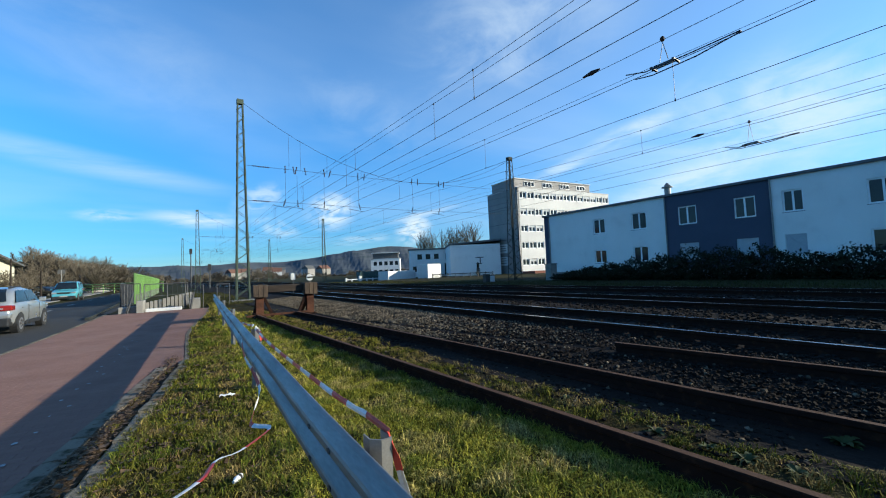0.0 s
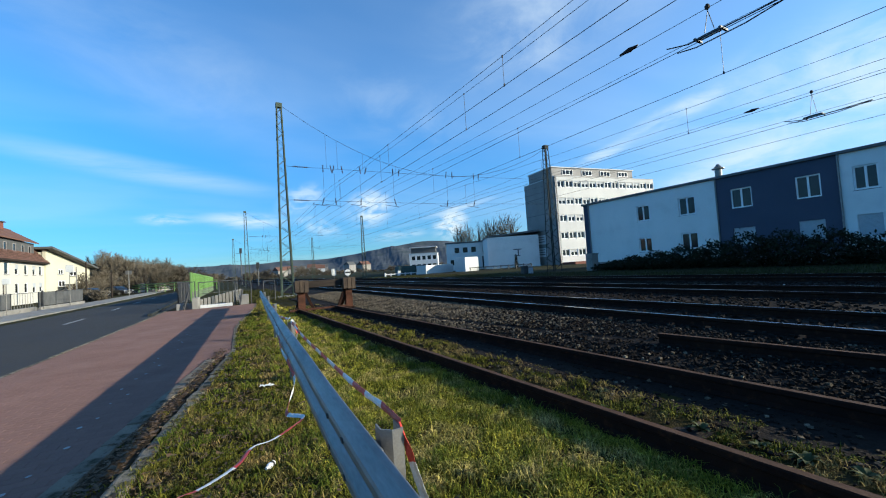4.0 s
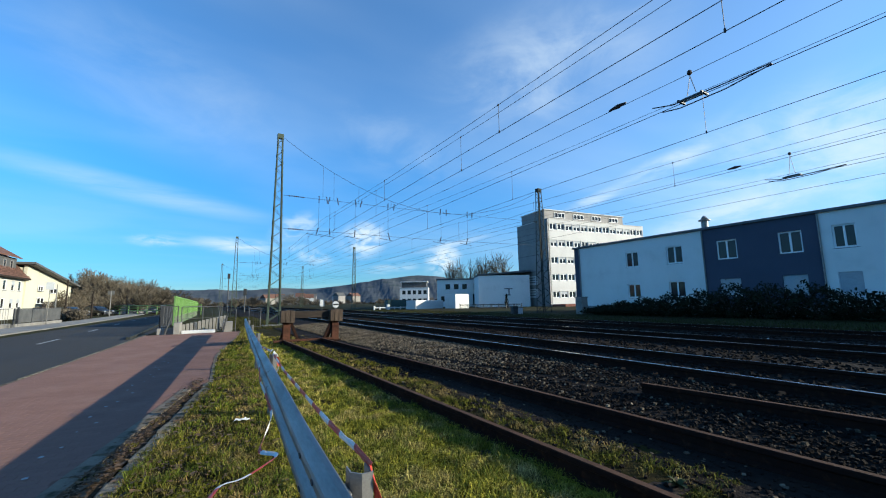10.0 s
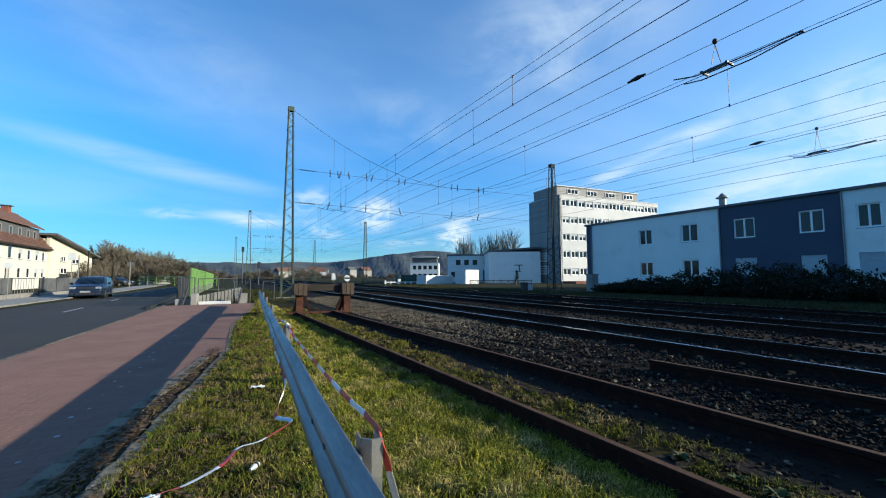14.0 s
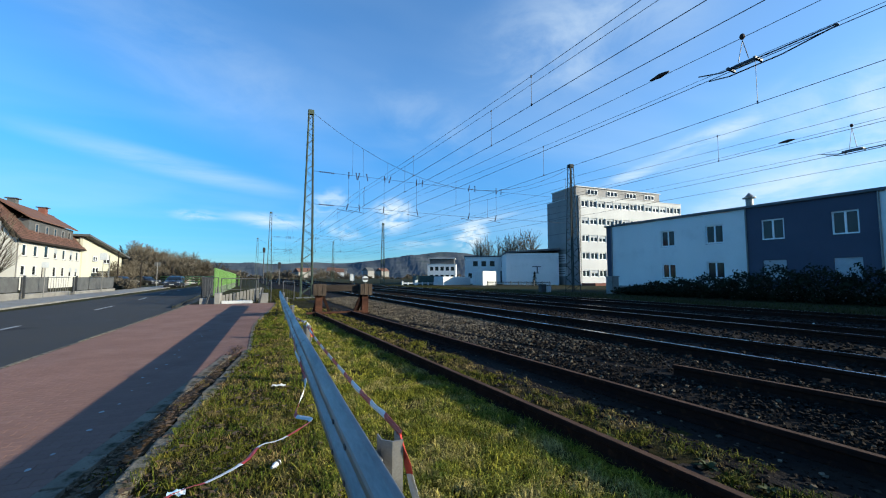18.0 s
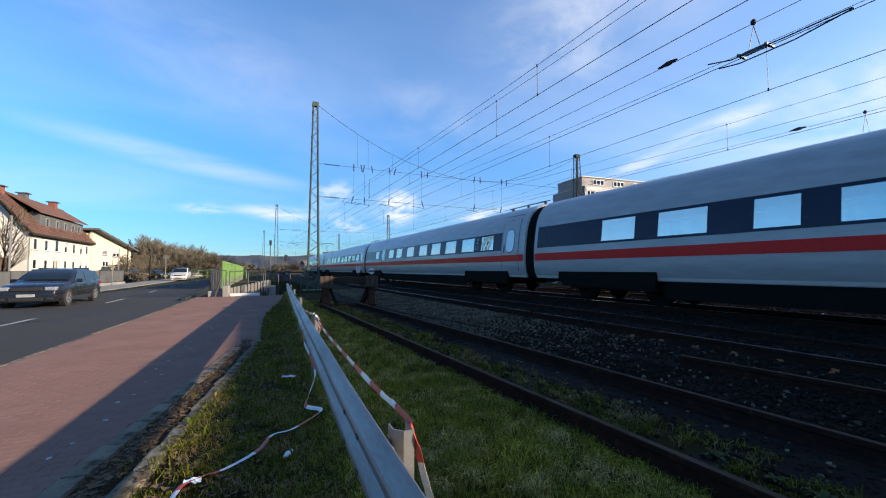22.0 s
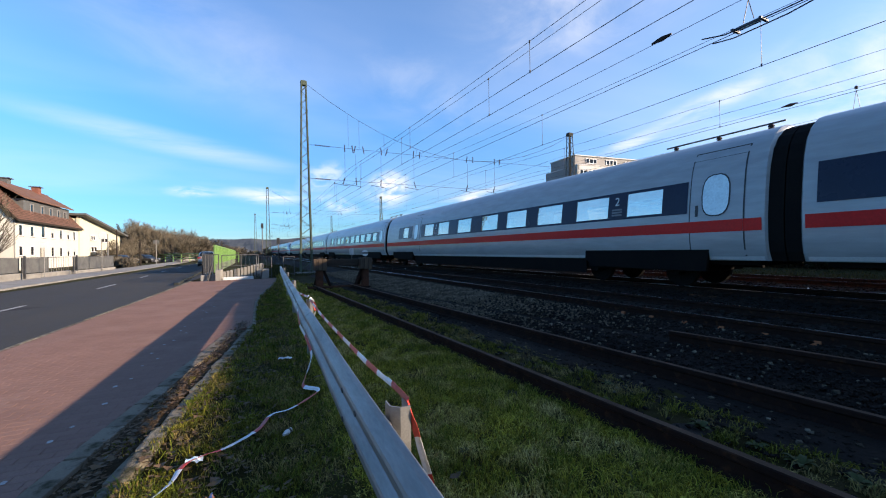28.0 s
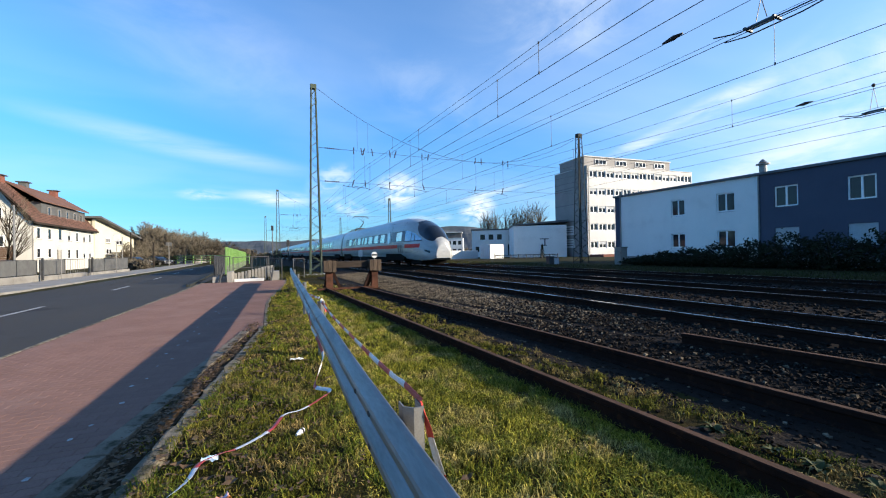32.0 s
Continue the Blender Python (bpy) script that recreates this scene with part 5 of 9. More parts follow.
def window_unit(parent, m, w, h, frame=0.07, mullions=1, depth=0.10, shutter=0.0, sill=True, frame_mat=None, cross=False):
    """A window in its own space: x along the wall, z up, -y outward; m places its lower left corner."""
    f = new("window")
    f.parent, f.matrix_basis = parent, m
    bm = B()
    box(bm, 0, w, 0.02, 0.06, 0, h)
    part("pane", bm, PANE, f)
    bars = [w * (i + 1) / (mullions + 1) for i in range(mullions)]
    cuts = [0.0] + bars + [w]
    openings = [(cuts[i] + (frame if i == 0 else frame * 0.6), cuts[i + 1] - (frame if i == mullions else frame * 0.6), frame, h - frame) for i in range(mullions + 1)]
    wall_with_holes("window_frame", f, 0, w, 0, h, openings, 0.08, frame_mat or PVC, Matrix.Translation((0, -0.03, 0)))
    if sill:
        bm = B()
        box(bm, -0.06, w + 0.06, -0.10, 0.0, -0.06, -0.012, 0.008)
        part("window_sill", bm, BITUMEN, f)
    if shutter:
        bm = B()
        n = int(h * shutter / 0.06)
        prof = [(-0.030, h)]
        for i in range(n):
            z = h - 0.06 * i
            prof += [(-0.050, z - 0.006), (-0.050, z - 0.052), (-0.034, z - 0.06)]
        prof += [(-0.028, h - 0.06 * n)]
        sweep(bm, prof, [lambda u, v, x=x: (x, u, v) for x in (0.02, w - 0.02)])
        part("roller_shutter", bm, SHUTTER, f, "closed roller shutter" if shutter > 0.8 else "half-lowered roller shutter")
    return f


def wall_with_holes(name, parent, u0, u1, z0, z1, holes, thick, mat, m, label=""):
    """A wall in its own space: u along x, z up, outer face at y = 0, openings right through."""
    us = sorted({u0, u1, *(v for h in holes for v in h[:2])})
    zs = sorted({z0, z1, *(v for h in holes for v in h[2:])})
    bm = B()
    solid = {}
    for i in range(len(us) - 1):
        for j in range(len(zs) - 1):
            cu, cz = (us[i] + us[i + 1]) / 2, (zs[j] + zs[j + 1]) / 2
            solid[i, j] = not any(a < cu < b and c < cz < d for a, b, c, d in holes)
    cache = {}

    def v(u, y, z):
        k = (round(u, 4), y, round(z, 4))
        if k not in cache:
            cache[k] = bm.verts.new((u, y, z))
        return cache[k]

    for (i, j), s in solid.items():
        if not s:
            continue
        a, b, c, d = us[i], us[i + 1], zs[j], zs[j + 1]
        for y in (0.0, thick):
            bm.faces.new((v(a, y, c), v(b, y, c), v(b, y, d), v(a, y, d)))
        for di, dj, p, q in ((-1, 0, (a, c), (a, d)), (1, 0, (b, c), (b, d)), (0, -1, (a, c), (b, c)), (0, 1, (a, d), (b, d))):
            if not solid.get((i + di, j + dj), False):
                bm.faces.new((v(p[0], 0.0, p[1]), v(q[0], 0.0, q[1]), v(q[0], thick, q[1]), v(p[0], thick, p[1])))
    o = part(name, bm, mat, parent, label)
    o.matrix_basis = m
    return o


def build_terrace():
    """Two-storey building beyond the tracks: white, blue and white sections, flat roof. Local x runs along the facade from its far corner towards -y."""
    F = pose(26.93, 25.0, 0.0, 0, 0, -90 + TURN)
    base = thing("flat_roofed_building", F, "two-storey flat-roofed building in white and dark blue render", "building")
    top, low = 5.74, 0.15
    secs = ((0.0, 0.55, RENDER_BLUE, []), (0.55, 10.65, RENDER_WHITE, ((5.0, 6.05, 3.72, 4.90, 0), (8.2, 9.32, 3.72, 4.95, 0), (5.0, 6.05, 1.38, 2.42, 0), (8.2, 9.32, 1.36, 2.48, 0))),
            (10.65, 16.45, RENDER_BLUE, ((11.45, 12.58, 3.70, 4.92, 0), (14.65, 15.72, 3.72, 4.96, 0), (11.45, 12.6, 1.35, 2.46, 1), (14.65, 15.75, 1.35, 2.48, 1))),
            (16.45, 26.5, RENDER_WHITE, ((16.95, 17.85, 3.78, 4.98, 0), (16.95, 17.85, 1.38, 2.52, 1), (20.2, 21.3, 3.72, 4.95, 0), (20.2, 21.3, 1.35, 2.5, 0), (23.5, 24.6, 3.72, 4.95, 0), (23.5, 24.6, 1.35, 2.5, 1))),
            (26.5, 40.0, RENDER_BLUE, ((27.5, 28.6, 3.7, 4.95, 0), (31.0, 32.1, 3.7, 4.95, 0), (27.5, 28.6, 1.35, 2.5, 0), (31.0, 32.1, 1.35, 2.5, 0))))
    for u0, u1, mat, wins in secs:
        wall_with_holes("wall", base, u0, u1, low, top, [w[:4] for w in wins], 0.35, mat, Matrix.Identity(4), "dark blue rendered wall" if mat is RENDER_BLUE else "white rendered wall")
        for a, b, c, d, s in wins:
            window_unit(base, Matrix.Translation((a, 0.10, c)), b - a, d - c, 0.075, 1, shutter=(0.97 if s else 0.0))
    for u in (0.0, 40.0):
        bm = B()
        box(bm, u - 0.0 if u == 0 else u - 0.35, u + 0.35 if u == 0 else u, 0.35, 11.0, low, top)
        part("wall", bm, RENDER_BLUE, base, "dark blue rendered end wall")
    bm = B()
    box(bm, 0, 40, 10.7, 11.0, low, top)
    part("wall", bm, RENDER_WHITE, base)
    bm = B()
    box(bm, -0.12, 40.12, -0.14, 11.1, top, top + 0.16, 0.02)
    part("roof", bm, BITUMEN, base, "flat roof with dark metal edge")
    bm = B()
    tube(bm, (10.65, 0.55, top + 0.15), (10.65, 0.55, top + 0.72), 0.20, n=12)
    ch = part("vent_pipe", bm, GALV, base, "short metal flue")
    bm = B()
    tube(bm, (10.65, 0.55, top + 0.72), (10.65, 0.55, top + 0.78), 0.36, n=12)
    tube(bm, (10.65, 0.55, top + 0.86), (10.65, 0.55, top + 1.05), 0.22, 0.06, n=12)
    part("cowl", bm, GALV, ch)
    bm = B()
    box(bm, 3.8, 4.5, 0.02, 0.12, low, 1.45, 0.01)
    part("door", bm, SHUTTER, base, "pale door")
    for u in (0.58, 10.66, 16.46):
        bm = B()
        tube(bm, (u, -0.06, low), (u, -0.06, top), 0.045, n=8)
        part("downpipe", bm, GALV, base)
    bm = B()
    box(bm, 0.7, 40, -0.03, -0.004, low, 0.75)
    part("plinth", bm, GREYPANEL, base)


build_terrace()


def build_office():
    """Tall office block: grey end wall towards the tracks, light front with window bands, penthouse."""
    base = thing("office_block", pose(44.1, 46.2, 0.0, 0, 0, -4), "six-storey office block with light cladding and window bands", "building")
    W, D, H = 22.0, 8.2, 14.2
    rows = 5
    holes = []
    for r in range(rows):
        z = 0.55 + r * 2.75
        for k in range(13):
            a = 0.5 + k * 1.66
            holes.append((a, a + 1.42, z + 0.95, z + 2.02))
    wall_with_holes("wall", base, 0, W, 0, H, holes, 0.35, LIGHTPANEL, Matrix.Identity(4), "light clad front wall")
    for a, b, c, d in holes:
        window_unit(base, Matrix.Translation((a, 0.12, c)), b - a, d - c, 0.10, 1, sill=False, frame_mat=PVC, shutter=random.choice((0, 0, 0, 0.35, 0.5)))
    wall_with_holes("wall", base, 0, D, 0, H, [], 0.35, GREYPANEL, Matrix.Translation((0, D, 0)) @ Matrix.Rotation(radians(-90), 4, "Z"), "windowless grey end wall")
    for r in range(1, rows):
        bm = B()
        box(bm, -0.03, -0.004, 0.0, D, r * 2.75 + 0.35, r * 2.75 + 0.43)
        part("joint_strip", bm, BITUMEN, base)
    bm = B()
    box(bm, W - 0.35, W, 0.35, D, 0, H)
    box(bm, 0.35, W - 0.35, D - 0.35, D, 0, H)
    part("wall", bm, GREYPANEL, base)
    bm = B()
    box(bm, -0.04, W + 0.05, -0.05, D + 0.05, H, H + 0.10, 0.02)
    part("roof", bm, LIGHTPANEL, base)
    bm = B()
    box(bm, 0.5, W - 3.6, 1.2, D - 0.8, H + 0.09, H + 1.75)
    p = part("penthouse", bm, GREYPANEL, base, "grey set-back penthouse")
    bm = B()
    box(bm, 0.38, W - 3.45, 1.05, D - 0.65, H + 1.75, H + 1.90, 0.02)
    part("penthouse_roof", bm, LIGHTPANEL, p)
    for k in range(4):
        window_unit(base, Matrix.Translation((2.6 + k * 4.1, 1.14, H + 0.62)), 2.2, 0.8, 0.06, 2, sill=False, frame_mat=PVC)
    bm = B()
    box(bm, 0.2, W, -3.0, -0.1, 0.0, 0.55, 0.02)
    part("red_plinth", bm, BRICKRED, base, "low red-brown base wall")
    for j in range(2):
        bm = B()
        box(bm, -0.12, -0.05, 3.0, 7.5, 1.6 + j * 2.1, 3.1 + j * 2.1, 0.01)
        s = part("sign_panel", bm, WHITE_PAINT, base, "white sign panel")
        bm = B()
        for q in range(3):
            box(bm, -0.135, -0.122, 3.5, 6.6 - q * 0.6, 2.7 + j * 2.1 - q * 0.38, 2.85 + j * 2.1 - q * 0.38)
        part("sign_bars", bm, LETTERGREY, s)


build_office()


def build_annexes():
    base = thing("low_office_annex", pose(36.0, 54.3, 0.0, 0, 0, -28), "low white annex with dark roof edge beside the office block", "building")
    wall_with_holes("wall", base, 0, 8.5, 0, 5.4, [], 0.3, RENDER_WHITE, Matrix.Identity(4))
    bm = B()
    box(bm, 0, 0.3, 0.3, 9, 0, 5.4), box(bm, 8.2, 8.5, 0.3, 9, 0, 5.4), box(bm, 0.3, 8.2, 8.7, 9, 0, 5.4)
    part("wall", bm, RENDER_WHITE, base)
    bm = B()
    vs = [bm.verts.new(p) for p in ((-0.2, -0.2, 5.4), (8.7, -0.2, 5.9), (8.7, 9.2, 5.9), (-0.2, 9.2, 5.4), (-0.2, -0.2, 5.6), (8.7, -0.2, 6.25), (8.7, 9.2, 6.25), (-0.2, 9.2, 5.6))]
    for f in ((0, 1, 2, 3), (4, 5, 6, 7), (0, 1, 5, 4), (1, 2, 6, 5), (2, 3, 7, 6), (3, 0, 4, 7)):
        bm.faces.new([vs[i] for i in f])
    part("roof", bm, BITUMEN, base)
    bm = B()
    for a, b, c, d in ((4.2, 5.6, 3.1, 3.25), (4.9, 5.1, 2.2, 3.1), (4.3, 5.3, 2.05, 2.2)):
        box(bm, a, b, -0.04, -0.01, c, d)
    part("wall_emblem", bm, BITUMEN, base, "dark abstract emblem")
    b2 = thing("white_workshop", pose(34.6, 66.5, 0.0, 0, 0, -28), "white two-storey workshop with small dark windows", "building")
    wins = [(1.6 + k * 1.6, 2.5 + k * 1.6, 3.5, 4.5) for k in range(3)] + [(7.0, 8.2, 3.3, 4.5), (6.8, 8.6, 0.4, 2.6)] + [(0.7 + k * 1.3, 1.4 + k * 1.3, 1.2, 2.2) for k in range(2)]
    wall_with_holes("wall", b2, 0, 10, 0, 5.3, wins, 0.3, RENDER_WHITE, Matrix.Identity(4))
    for a, b, c, d in wins:
        window_unit(b2, Matrix.Translation((a, 0.1, c)), b - a, d - c, 0.05, 0, sill=False, frame_mat=STEEL)
    bm = B()
    box(bm, 0, 0.3, 0.3, 12, 0, 5.3), box(bm, 9.7, 10, 0.3, 12, 0, 5.3), box(bm, 0.3, 9.7, 11.7, 12, 0, 5.3)
    part("wall", bm, RENDER_WHITE, b2)
    bm = B()
    box(bm, -0.15, 10.15, -0.15, 12.15, 5.3, 5.55, 0.03)
    part("roof", bm, BITUMEN, b2)
    b3 = thing("far_white_house", pose(49.0, 121.0, 0.0, 0, 0, -28), "far white three-storey house with dark attic", "building")
    wins = [(0.8 + k * 1.75, 1.9 + k * 1.75, z, z + 1.3) for k in range(5) for z in (0.9, 3.6)]
    wall_with_holes("wall", b3, 0, 9.4, 0, 5.7, wins, 0.3, RENDER_WHITE, Matrix.Identity(4))
    for a, b, c, d in wins:
        window_unit(b3, Matrix.Translation((a, 0.1, c)), b - a, d - c, 0.06, 0, sill=False, frame_mat=STEEL)
    bm = B()
    box(bm, 0, 0.3, 0.3, 10, 0, 5.7), box(bm, 9.1, 9.4, 0.3, 10, 0, 5.7), box(bm, 0.3, 9.1, 9.7, 10, 0, 5.7)
    part("wall", bm, RENDER_WHITE, b3)
    bm = B()
    box(bm, 0.6, 8.8, 0.8, 9.5, 5.7, 7.6)
    part("attic", bm, SLATE, b3, "dark set-back attic")
    bm = B()
    box(bm, 0.2, 9.2, 0.3, 9.9, 7.6, 7.9, 0.03), box(bm, -0.1, 9.5, -0.1, 10.1, 5.7, 5.85, 0.02)
    part("roof", bm, WHITE_PAINT, b3)
    tr = thing("white_trailer", pose(24.6, 54.4, -0.05, 0, 0, 14), "long white box trailer parked beyond the tracks", "trailer")
    bm = B()
    box(bm, 0, 5.6, 0, 2.4, 0.1, 1.55, 0.04)
    part("box_body", bm, WHITE_PAINT, tr)
    bm = B()
    box(bm, 0.2, 5.4, 0.1, 2.3, 0.0, 0.12, 0.02)
    part("underframe", bm, BLACKTRIM, tr)
    k = thing("white_kiosk", pose(29.7, 51.2, 0.0, 0, 0, 16), "white kiosk with a pale picture panel", "kiosk")
    bm = B()
    box(bm, 0, 3.0, 0, 2.2, 0.0, 2.35, 0.04)
    part("cabin", bm, WHITE_PAINT, k)
    bm = B()
    box(bm, 0.9, 2.3, -0.03, -0.004, 0.25, 1.3)
    part("panel", bm, LIGHTPANEL, k, "pale brown panel")
    sw = thing("switch_cabinet", pose(24.4, 22.2, 0.1, 0, 0, TURN), "pale grey switch cabinet on the bank", "cabinet")
    bm = B()
    box(bm, -0.35, 0.35, -0.3, 0.3, 0, 1.35, 0.02)
    part("housing", bm, CONCRETE, sw)
    bm = B()
    box(bm, -0.40, 0.40, -0.35, 0.35, 1.35, 1.42, 0.01)
    part("lid", bm, GALV, sw)


build_annexes()


def build_house():
    """Long rendered house across the road: facade to the road, gable towards the camera, tall tiled roof with a dormer row."""
    base = thing("long_rendered_house", pose(-22.1, 51.2, 0.0, 0, 0, 3.6), "long whitewashed rendered house with a red tiled roof and dormer", "house")
    L, D, E, R = 17.6, 6.2, 5.18, 9.5
    ys = [1.2, 3.7, 6.3, 8.9, 11.4, 13.8, 15.9]
    holes = []
    for i, y in enumerate(ys):
        w = 0.80 if i != 2 else 0.95
        holes.append((y, y + w + 0.1, 3.45, 4.62 if i != 2 else 4.75))
        if i > 2 or i < 2:
            holes.append((y, y + w + 0.1, 1.35 if i > 2 else 1.5, 2.5))
    holes.append((5.9, 6.8, 0.1, 2.4))
    face = Matrix.Rotation(radians(90), 4, "Z")
    wall_with_holes("wall", base, 0, L, 0, E, holes, 0.35, RENDER_CREAM, face, "cream rendered street wall")
    for a, b, c, d in holes:
        if c < 0.5:
            bm = B()
            box(bm, -0.30, -0.2, a, b, c, d, 0.01)
            part("door", bm, TIMBER, base, "brown front door")
        else:
            window_unit(base, face @ Matrix.Translation((a, 0.045, c)), b - a, d - c, 0.06, 0, sill=True, shutter=random.choice((0, 0, 0.5)))
    for y in (0.0, L - 0.35):
        bm = B()
        pts = [(-D, 0), (0, 0), (0, E), (-D / 2, R - 0.15), (-D, E)]
        sweep(bm, pts, [lambda u, v, yy=yy: (u - (0.36 if u == 0 else 0), yy, v) for yy in (y, y + 0.35)])
        part("gable_wall", bm, RENDER_CREAM, base, "weathered cream gable wall")
    bm = B()
    box(bm, -D, -D + 0.35, 0.35, L - 0.35, 0, E)
    part("wall", bm, RENDER_CREAM, base)
    rows = 24
    for side in (1, -1):
        bm = B()
        for i in range(rows):
            k0, k1 = i / rows, (i + 1.12) / rows
            def at(k):
                e = 0.45 * (1 - k) ** 3
                x = (D / 2 + 0.5) * (1 - k)
                z = E + 0.02 + (R - E - 0.02) * k - e * 0.4
                return x, z
            (xa, za), (xb, zb) = at(k0), at(min(k1, 1))
            n = 34
            for j in range(n):
                if (i + j) % 1 == 0:
                    y0, y1 = -0.45 + (L + 0.9) * j / n, -0.45 + (L + 0.9) * (j + 1) / n - 0.02
                    v = [bm.verts.new((-D / 2 + side * x, y, z)) for x, y, z in ((xa, y0, za + 0.05), (xa, y1, za + 0.05), (xb, y1, zb), (xb, y0, zb))]
                    bm.faces.new(v)
        o = part("roof_tiles", bm, ROOFTILE, base, "weathered red roof tiles")
        o["kind"] = "stuff"
        bm = B()
        (xa, za), (xb, zb) = at(0), at(1)
        vs = [bm.verts.new((-D / 2 + side * x, y, z - 0.04)) for x, y, z in ((xa, -0.45, za), (xa, L + 0.45, za), (xb, L + 0.45, zb), (xb, -0.45, zb))] + [bm.verts.new((-D / 2 + side * x, y, z - 0.16)) for x, y, z in ((xa, -0.45, za), (xa, L + 0.45, za), (xb, L + 0.45, zb), (xb, -0.45, zb))]
        for f in ((0, 1, 2, 3), (4, 5, 6, 7), (0, 1, 5, 4), (1, 2, 6, 5), (2, 3, 7, 6), (3, 0, 4, 7)):
            bm.faces.new([vs[i] for i in f])
        part("roof_deck", bm, TIMBER, base)
    # dormer row
    bm = B()
    box(bm, -2.3, -0.42, 3.4, 15.9, 5.45, 7.42)
    dm = part("dormer", bm, SLATE, base, "long slate-hung dormer")
    bm = B()
    vs = [(-0.10, 2.8, 7.40), (-0.10, 16.5, 7.40), (-2.95, 16.5, 9.32), (-2.95, 2.8, 9.32)]
    a = [bm.verts.new(p) for p in vs] + [bm.verts.new((x, y, z + 0.14)) for x, y, z in vs]
    for f in ((0, 1, 2, 3), (4, 5, 6, 7), (0, 1, 5, 4), (1, 2, 6, 5), (2, 3, 7, 6), (3, 0, 4, 7)):
        bm.faces.new([a[i] for i in f])
    part("dormer_roof", bm, ROOFTILE, base)
    for y in (4.8, 7.4, 9.7, 12.0, 14.0):
        window_unit(base, Matrix.Translation((-0.42, y, 6.05)) @ face @ Matrix.Translation((0, -0.03, 0)), 0.8, 1.0, 0.08, 0, sill=False, frame_mat=GREYPANEL)
    for y, h in ((1.6, 0.5), (6.6, 0.7), (12.6, 0.6)):
        bm = B()
        box(bm, -D / 2 - 0.3 + (0.5 if y > 10 else 0), -D / 2 + 0.35 + (0.5 if y > 10 else 0), y, y + 0.8, R - 1.6, R + h * 0.55, 0.01)
        c = part("chimney", bm, SLATE if 5 < y < 10 else BRICKRED, base, "dark slate-clad chimney" if 5 < y < 10 else "red brick chimney")
        bm = B()
        box(bm, -D / 2 - 0.5 + (0.5 if y > 10 else 0), -D / 2 + 0.55 + (0.5 if y > 10 else 0), y - 0.12, y + 0.92, R + h * 0.55 - 0.005, R + h * 0.55 + 0.09, 0.01)
        part("chimney_cap", bm, BITUMEN, c)
    # gable windows and timber balconies
    for x, z, w, h in ((-3.3, 7.45, 0.5, 0.8), (-5.6, 5.3, 1.1, 1.2), (-3.3, 5.35, 1.3, 1.1), (-5.4, 2.7, 1.2, 1.6), (-2.9, 2.6, 1.0, 1.1)):
        window_unit(base, Matrix.Translation((x, -0.05, z)), w, h, 0.07, 1)
    for z in (2.1, 5.0):
        bm = B()
        box(bm, -6.4, -3.5, -1.2, -0.02, z, z + 0.14, 0.01)
        bal = part("balcony", bm, TIMBER, base, "brown timber balcony")
        bm = B()
        for k in range(6):
            box(bm, -6.4, -3.5, -1.22, -1.16, z + 0.25 + k * 0.14, z + 0.36 + k * 0.14)
        part("balcony_boards", bm, TIMBER, bal)
    bm = B()
    tube(bm, (0.06, 0.1, 0), (0.06, 0.1, E), 0.05, n=8)
    part("downpipe", bm, GALV, base)
    for k in range(15):
        bm = B()
        box(bm, -6.6, -0.5, -2.02, -1.94, 0.1 + k * 0.165, 0.255 + k * 0.165, 0.006)
        part("terrace_board", bm, BROWNBOARD, base, "brown terrace board" if k == 0 else "")
    for x in (-6.5, -4.5, -2.5, -0.6):
        bm = B()
        box(bm, x - 0.06, x + 0.06, -1.93, -1.82, 0.0, 2.7, 0.01)
        part("terrace_post", bm, BROWNBOARD, base)


BROWNBOARD = material("brown_board", (0.115, 0.070, 0.045), (0.085, 0.052, 0.034), 0.85, scale=2, fine=30, bump=0.3, stretch=(0.3, 3, 3), per_object=0.15, spec=0.15)
build_house()


